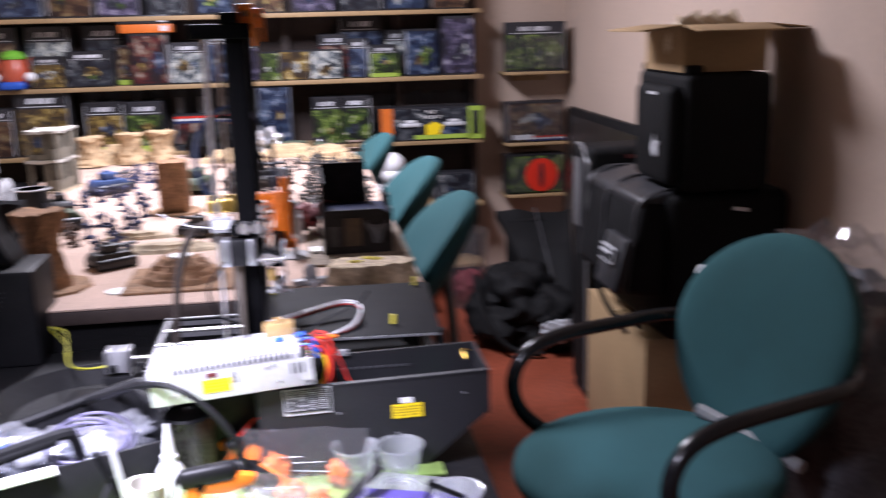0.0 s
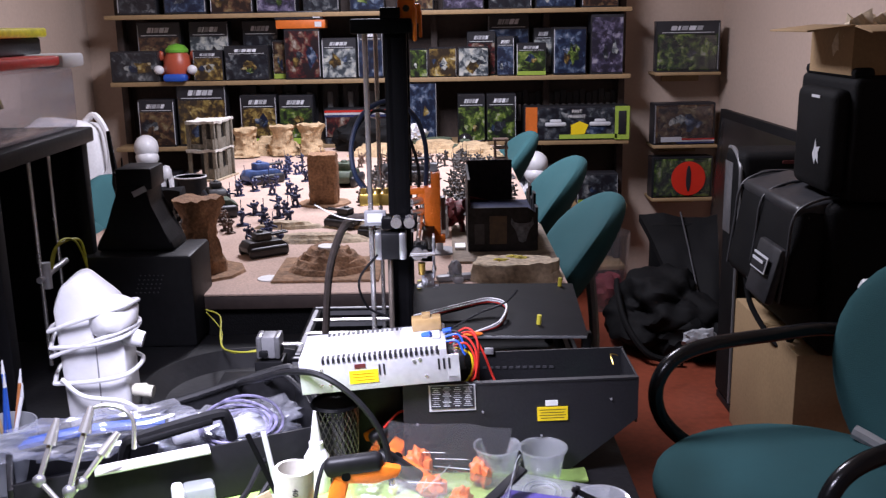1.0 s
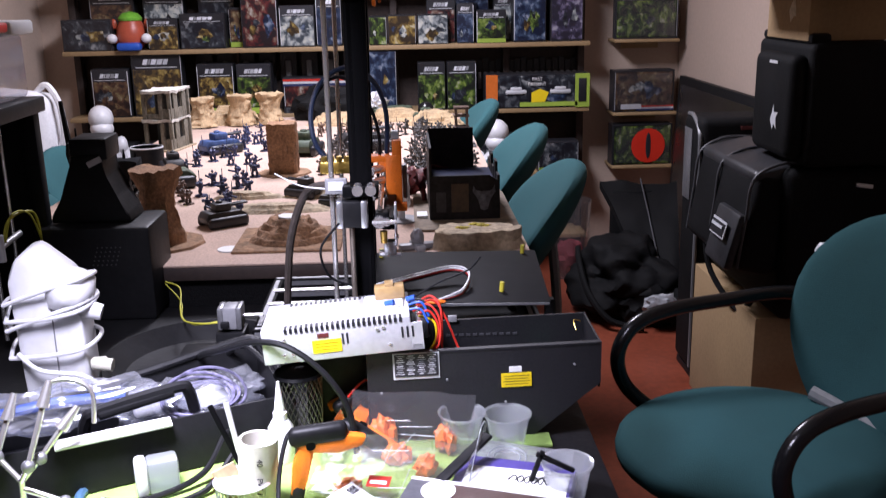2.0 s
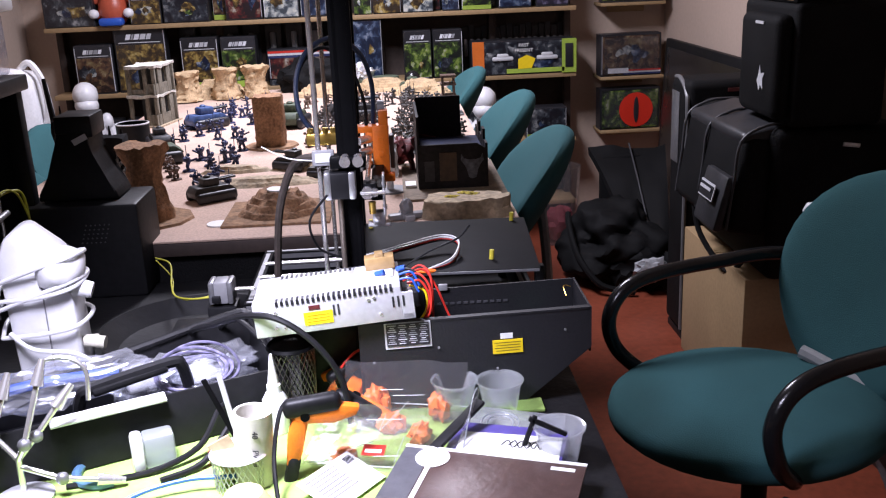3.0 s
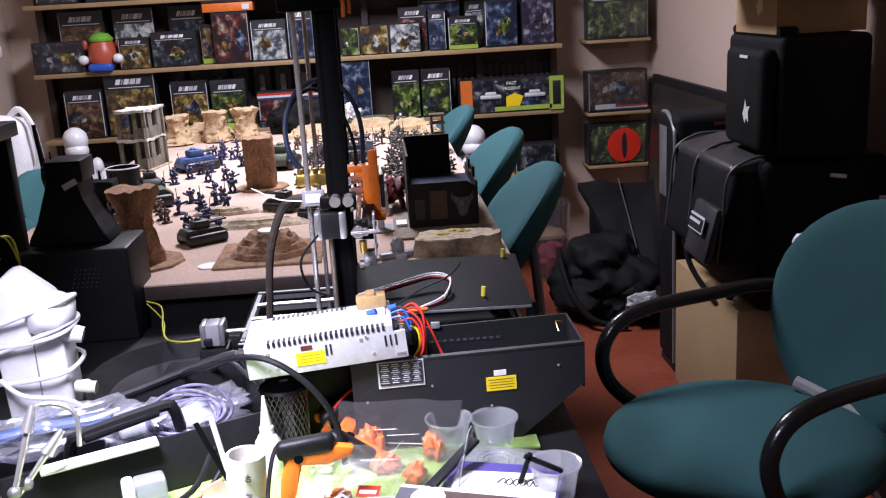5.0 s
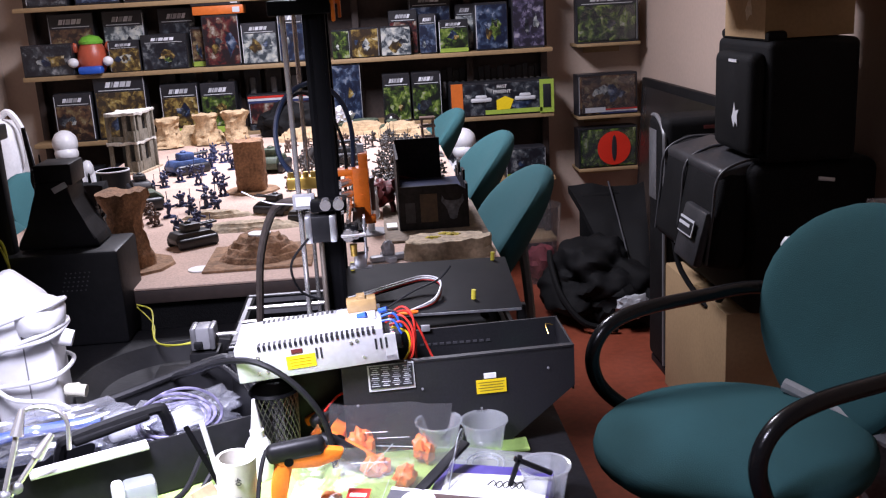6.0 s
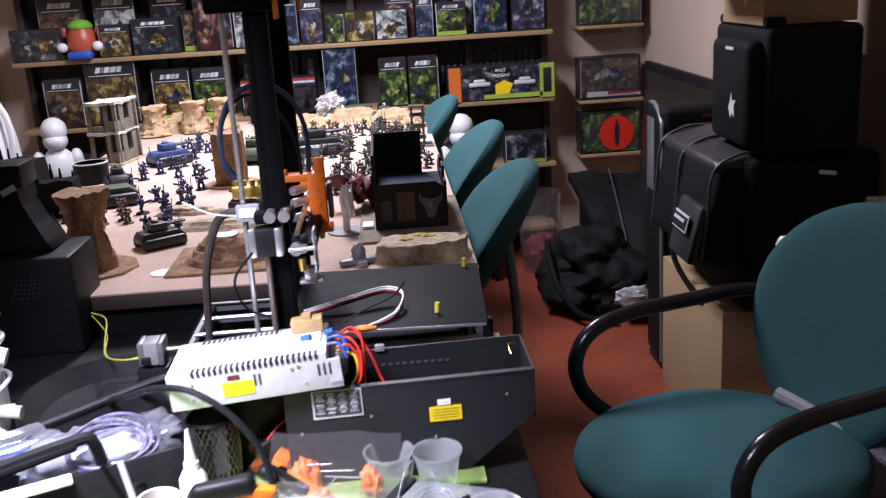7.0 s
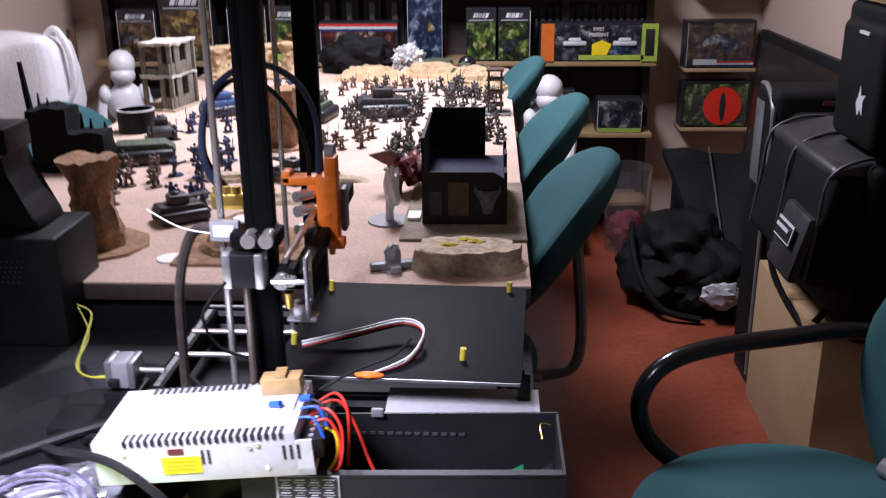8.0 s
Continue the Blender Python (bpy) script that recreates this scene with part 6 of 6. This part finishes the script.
part("grey_panel", box(B(), (-0.058, -0.1365, 0.05), (0.024, 0.002, 0.05)), mat("dark_grey_panel", (0.03, 0.03, 0.034), 0.6, var=0.5), tw)
part("badge", prism(B(), [(0.0, -0.034), (0.009, -0.03), (0.014, -0.01), (0.02, 0.002), (0.028, 0.012), (0.026, 0.028), (0.02, 0.017), (0.01, 0.014), (-0.01, 0.014), (-0.02, 0.017), (-0.026, 0.028), (-0.028, 0.012), (-0.02, 0.002), (-0.014, -0.01), (-0.009, -0.03)], 0.002, pose(0.047, -0.138, 0.062)), mat("faded_grey_print", (0.085, 0.095, 0.115), 0.6, var=0.8, scale=80), tw, "pale horned badge")
part("white_card", box(B(), (-0.105, -0.09, 0.010), (0.026, 0.05, 0.006)), PAPER, tw)
cr = thing("grey_cross", "small grey cross-shaped model base", "model", pose(-0.055, 2.02, TZ, 0, 0, 15))
part("cross", lump(box(box(B(), (0, 0, 0.008), (0.085, 0.022, 0.014), bevel=0.005), (0, 0, 0.008), (0.022, 0.07, 0.014), bevel=0.005), (0, 0, 0.025), (0.014, 0.012, 0.022), 0.3), GREYP, cr)
fl = thing("flying_stand", "round grey stand carrying a white figure base", "stand", pose(-0.09, 2.30, TZ))
part("disc", lathe(B(), [(0.001, 0), (0.046, 0), (0.045, 0.004), (0.001, 0.005)], 32), GREYP, fl)
part("stem", cyl(B(), (0, 0, 0.004), (0, 0, 0.09), 0.009, 0.006), PALE, fl)
part("white_body", lump(B(), (0.006, 0, 0.07), (0.016, 0.02, 0.045), 0.5, 3, 3), WHITE, fl)

# ruined two-storey building, drum, dark ruin
RUIN = mat("grey_ruin", (0.17, 0.155, 0.12), 0.9, var=0.45, scale=25, bump=0.5)
DARKBAR = mat("ruin_window_bars", (0.05, 0.045, 0.04), 0.8)
rb = thing("ruined_building", "grey two storey ruined building model with open windows", "building model", pose(-0.955, 3.56, TZ, 0, 0, -12) @ Matrix.Diagonal((0.50, 0.80, 1.05, 1.0)))
part("base_board", box(B(), (0, 0, 0.003), (0.26, 0.24, 0.006)), STONE, rb)
for z in (0.105, 0.205):
    bm = box(B(), (0, 0, z), (0.23, 0.21, 0.009))
    bmesh.ops.subdivide_edges(bm, edges=bm.edges[:], cuts=5, use_grid_fill=True)
    for q in bm.verts:
        q.co += 0.009 * noise.noise_vector(q.co * 32)
    part("floor_slab", bm, mat("pale_ruin", (0.5, 0.48, 0.43), 0.9, var=0.4, scale=30), rb)
for z0 in (0.006, 0.111):
    for x in (-0.098, 0.03, 0.098):
        part("pier", box(B(), (x, -0.092, z0 + 0.047), (0.03, 0.014, 0.094), bevel=0.003), RUIN, rb)
        part("pier", box(B(), (x, 0.092, z0 + 0.047), (0.04, 0.012, 0.094), bevel=0.002), RUIN, rb)
    for y in (-0.04, 0.05):
        part("side_pier", box(B(), (0.104, y, z0 + 0.047), (0.012, 0.04, 0.094), bevel=0.002), RUIN, rb)
    part("sill_wall", box(B(), (0.064, -0.0905, z0 + 0.018), (0.066, 0.008, 0.036), bevel=0.001), RUIN, rb)
    part("sill_wall", box(B(), (-0.03, -0.0905, z0 + 0.009), (0.11, 0.008, 0.018), bevel=0.001), RUIN, rb)
    for y in (-0.088, 0.005):
        part("side_sill", box(B(), (0.1035, y, z0 + 0.018), (0.008, 0.05, 0.036)), RUIN, rb)
    for x in (0.048, 0.08):
        part("window_bar", box(B(), (x, -0.0905, z0 + 0.065), (0.004, 0.004, 0.058)), DARKBAR, rb)
    # Inner wall in a darkened colour, painting the shade inside the openings.
    part("inner_wall", box(B(), (-0.01, 0.03, z0 + 0.047), (0.19, 0.01, 0.094)), mat("ruin_wall_shade", (0.05, 0.048, 0.045), 0.9, var=0.4), rb)
dr = thing("black_drum", "black round drum with white top", "drum", pose(-0.935, 3.17, TZ))
part("drum_body", lathe(B(), [(0.054, 0), (0.054, 0.064), (0.050, 0.066), (0.001, 0.066)], 36), BLACK, dr)
part("top_ring", lathe(B(), [(0.0545, 0.0635), (0.0545, 0.067), (0.051, 0.068), (0.050, 0.066)], 36), PALE, dr, "white top rim")
dk = thing("dark_ruin", "dark grey gothic ruin model with spires", "building model", pose(-0.96, 2.72, TZ))
DSTONE = mat("dark_stone_paint", (0.008, 0.008, 0.009), 0.85, var=0.5, scale=30, spec=0.12)


def rough(bm, amp=0.006):
    bmesh.ops.subdivide_edges(bm, edges=bm.edges[:], cuts=3, use_grid_fill=True)
    for q in bm.verts:
        q.co += amp * noise.noise_vector(q.co * 30)
    return bm


part("keep", rough(box(B(), (-0.012, 0, 0.08), (0.095, 0.09, 0.16)), 0.011), DSTONE, dk)
part("annex", rough(box(B(), (0.08, -0.01, 0.05), (0.09, 0.08, 0.10)), 0.013), DSTONE, dk)
for k in range(7):
    part("spire", cyl(B(), (-0.055 + 0.027 * k, 0.02 - 0.01 * (k % 3), 0.08), (-0.055 + 0.027 * k, 0.02 - 0.01 * (k % 3), 0.19 - 0.012 * k), 0.007, 0.002, seg=6), DSTONE, dk)
part("turret", cyl(B(), (-0.066, 0.0, 0.10), (-0.080, 0.0, 0.27), 0.010, 0.006, seg=8), DSTONE, dk)

# ---- painted miniatures ----
def mini_mesh(seed, tall=0.034):
    rnd = random.Random(seed)
    bm = lathe(B(), [(0.001, 0), (0.0135, 0), (0.012, 0.003), (0.001, 0.0032)], 12)
    for s in (-1, 1):
        tube(bm, [(s * 0.004, 0, 0.003), (s * 0.006, rnd.uniform(-.004, .004), 0.009), (s * 0.003, 0, 0.016)], 0.0032, seg=5, n=2)
        lump(bm, (s * 0.0085, 0, 0.0265), (0.0045, 0.0045, 0.0045), 0.2, 3, 1)
    lump(bm, (0, 0, 0.021), (0.0065, 0.0052, 0.0075), 0.25, 3, 2)
    lump(bm, (0, -0.002, 0.0325), (0.0034, 0.0034, 0.0038), 0.1, 3, 1)
    lump(bm, (0, 0.006, 0.024), (0.006, 0.004, 0.006), 0.3, 3, 1)
    a = rnd.uniform(-0.7, 0.7)
    box(bm, (0.006 * math.cos(a), -0.009, 0.02), (0.003, 0.022, 0.004), rot=(rnd.uniform(-25, 25), 0, rnd.uniform(-50, 50)))
    if seed % 3 == 0:
        cyl(bm, (0.009, 0, 0.012), (0.012, 0, 0.05), 0.0009, seg=5)
    me = bpy.data.meshes.new("miniature")
    bmesh.ops.recalc_face_normals(bm, faces=bm.faces)
    bm.to_mesh(me)
    bm.free()
    return me


INKBLUE = mat("mini_blue", (0.022, 0.03, 0.085), 0.5, var=0.6, scale=120, fine=400, bump=0.2, rand=0.4)
INKGREY = mat("mini_grey", (0.05, 0.047, 0.045), 0.5, var=0.7, scale=120, fine=400, bump=0.2, rand=0.5)
INKBROWN = mat("mini_brown", (0.09, 0.055, 0.04), 0.55, var=0.7, scale=120, fine=400, bump=0.2, rand=0.5)
MINI = {}
for key, mtl in (("blue", INKBLUE), ("grey", INKGREY), ("brown", INKBROWN)):
    MINI[key] = [mini_mesh(s) for s in range(4)]
    for me in MINI[key]:
        me.materials.append(mtl)
rnd = random.Random(7)


def squad(n, x0, x1, y0, y1, key, size=1.0):
    made = []
    for k in range(n):
        for _ in range(40):
            x, y = rnd.uniform(x0, x1), rnd.uniform(y0, y1)
            if all((x - a) ** 2 + (y - b) ** 2 > (0.035 * size) ** 2 for a, b in made):
                break
        made.append((x, y))
        ob = new("miniature", MINI[key][k % 4])
        ob.matrix_world = pose(x, y, TZ, 0, 0, rnd.uniform(0, 360)) @ Matrix.Scale(size * rnd.uniform(1.05, 1.3), 4)
        tagged(ob, f"tiny dark {key} painted miniature on a round base", "miniature", f"{key} miniatures")


squad(5, -0.60, -0.50, 2.36, 2.56, "blue", 1.15)
squad(9, -0.68, -0.52, 2.62, 2.95, "blue", 1.15)
squad(12, -0.80, -0.56, 3.02, 3.55, "blue", 1.1)
squad(18, -0.75, -0.55, 3.6, 3.95, "blue", 1.0)
squad(8, -0.78, -0.66, 2.4, 2.75, "brown", 1.0)
squad(6, -0.86, -0.76, 2.5, 2.75, "grey", 1.0)
squad(24, -0.14, 0.0, 2.72, 3.05, "grey", 1.1)
squad(46, -0.06, 0.15, 3.0, 3.75, "grey", 1.0)
squad(30, -0.34, -0.10, 3.2, 3.65, "grey", 1.1)
squad(8, -0.36, -0.22, 2.9, 3.15, "brown", 1.0)
squad(14, -0.45, -0.1, 3.7, 4.0, "brown", 1.0)
squad(16, -0.1, 0.14, 3.72, 4.0, "grey", 1.0)
squad(10, -0.55, -0.40, 3.2, 3.7, "brown", 1.0)


def vehicle(x, y, turn, s, mtl, label, turret=True):
    t = thing("model_vehicle", label, "model vehicle", pose(x, y, TZ, 0, 0, turn) @ Matrix.Scale(s, 4), "model vehicles")
    part("hull", prism(B(), [(-0.06, 0.012), (0.055, 0.012), (0.066, 0.028), (0.045, 0.044), (-0.055, 0.046), (-0.066, 0.03)], 0.06, pose(0, -0.03, 0), bevel=0.003), mtl, t)
    for k in (-1, 1):
        part("track", box(B(), (0, k * 0.037, 0.016), (0.125, 0.018, 0.032), bevel=0.010, seg=3), INK, t)
    if turret:
        tu = part("turret", lump(box(B(), (-0.005, 0, 0.056), (0.05, 0.042, 0.024), bevel=0.006), (-0.01, 0, 0.07), (0.01, 0.01, 0.006), 0.1), mtl, t)
        part("gun", cyl(cyl(B(), (0.015, 0.008, 0.058), (0.075, 0.008, 0.06), 0.0035), (0.015, -0.008, 0.058), (0.075, -0.008, 0.06), 0.0035), INK, tu)
    return t


VBLUE = mat("vehicle_blue", (0.05, 0.09, 0.22), 0.5, var=0.5, scale=50)
VDARK = mat("vehicle_dark", (0.03, 0.03, 0.032), 0.5, var=0.5, scale=50)
VGREEN = mat("vehicle_green", (0.06, 0.08, 0.05), 0.6, var=0.5, scale=50)
vehicle(-0.74, 3.42, 40, 1.1, VBLUE, "blue painted model tank on the game mat")
vehicle(-0.83, 3.08, 110, 0.9, VDARK, "dark model vehicle near the black drum")
vehicle(-0.53, 2.30, 35, 0.85, VDARK, "dark model gun carriage on the game mat")
vehicle(-0.36, 2.62, 150, 0.8, VDARK, "dark model vehicle beside the low rocks")
vehicle(-0.27, 2.50, -20, 0.6, VDARK, "small dark model vehicle")
vehicle(-0.78, 2.80, 20, 1.2, VGREEN, "long olive model vehicle beside the rock pillar", False)
vehicle(-0.43, 3.35, 80, 1.2, VGREEN, "olive model tank behind the pillar")
vehicle(-0.22, 3.42, 10, 1.3, VDARK, "large dark model vehicle covered with figures")
vehicle(0.02, 4.12, 5, 0.9, VGREEN, "olive model vehicle at the far end")
dg = thing("red_beast_model", "dark red winged beast model", "model", pose(-0.06, 2.52, TZ))
bm = lump(B(), (0, 0, 0.055), (0.035, 0.055, 0.032), 0.5, 3, 3)
tube(bm, [(0, 0.03, 0.06), (0.0, 0.09, 0.07), (-0.02, 0.12, 0.045)], 0.01)
for s in (-1, 1):
    tube(bm, [(s * 0.02, 0.0, 0.05), (s * 0.03, -0.01, 0.02), (s * 0.03, -0.02, 0.0)], 0.008)
    prism(bm, [(0, 0), (s * 0.05, 0.045), (s * 0.10, 0.03), (s * 0.07, 0.005), (s * 0.04, -0.01)], 0.003, pose(0, 0.02, 0.06, 30, 0, 0))
part("beast", bm, mat("dark_red_paint", (0.10, 0.012, 0.014), 0.45, var=0.6, scale=60), dg)
st = thing("model_gate", "tall brown lattice model tower at the table edge", "model", pose(0.13, 3.45, TZ))
for x in (-0.02, 0.02):
    for y in (-0.02, 0.02):
        part("post", box(B(), (x, y, 0.07), (0.007, 0.007, 0.14)), INKBROWN, st)
for z in (0.03, 0.07, 0.11, 0.14):
    part("deck", box(B(), (0, 0, z), (0.055, 0.055, 0.006)), INKBROWN, st)
part("foot_plate", box(B(), (0, 0, 0.003), (0.1, 0.1, 0.006)), GREYP, st)
ft_ = thing("black_cloth", "crumpled black cloth bag behind the table", "bag", pose(-0.42, 4.30, TZ))
part("cloth", lump(B(), (0, 0, 0.055), (0.15, 0.08, 0.09), 0.3, 2, 4, flat=-0.055), CLOTH, ft_)
fb = thing("foil_bag", "crumpled silver plastic bag behind the table", "bag", pose(-0.22, 4.28, TZ))
part("foil", lump(B(), (0, 0, 0.05), (0.06, 0.05, 0.06), 0.6, 4, 4, flat=-0.05), STEEL, fb)
ball = thing("dark_ball", "small glossy dark ball", "ball", pose(0.02, 4.28, TZ))
part("ball", lump(B(), (0, 0, 0.035), (0.036, 0.036, 0.036), 0.0), GLOSS, ball)
for x, y in ((-0.1, 4.33), (-0.16, 4.25)):
    t = thing("olive_tin", "flat olive green tin", "tin", pose(x, y, TZ), "olive tins")
    part("tin", lathe(B(), [(0.06, 0), (0.06, 0.03), (0.062, 0.032), (0.06, 0.045), (0.001, 0.046)], 28), VGREEN, t)
# white carrier bag and a pole by the west wall
cab = thing("low_cabinet", "low black cabinet by the wall under the white bag", "cabinet", pose(-1.77, 4.2, 0))
part("cabinet_body", box(B(), (0, 0, 0.31), (0.36, 0.34, 0.62), bevel=0.004), BLACK, cab)
wb = thing("white_carrier_bag", "white plastic carrier bag with a looped handle on the cabinet", "bag", pose(-1.76, 4.2, 0.622))
bm = B()
box(bm, (0, 0, 0.21), (0.34, 0.26, 0.42), bevel=0.05, seg=3)
bmesh.ops.subdivide_edges(bm, edges=bm.edges[:], cuts=2, use_grid_fill=True)
for q in bm.verts:
    q.co += 0.035 * noise.noise_vector(q.co * 5) * min(1, q.co.z * 8)
WFILM = mat("white_film_bag", (0.84, 0.84, 0.86), 0.45, var=0.08, bump=0.4)
part("bag_body", bm, WFILM, wb)
part("bag_handle", tube(B(), [(0.12, -0.05, 0.42), (0.17, -0.06, 0.45), (0.215, -0.06, 0.36), (0.21, -0.05, 0.22), (0.15, -0.05, 0.12)], 0.014), WFILM, wb, "looped white bag handle")
# a wooden pole in the corner behind the bag
po = thing("wooden_pole", "dark wooden pole leaning in the corner", "pole", pose(-1.80, 4.75, 0))
part("pole", cyl(B(), (0, 0, 0), (-0.02, 0.05, 1.0), 0.02), mat("dark_wood_pole", (0.09, 0.045, 0.025), 0.6), po)
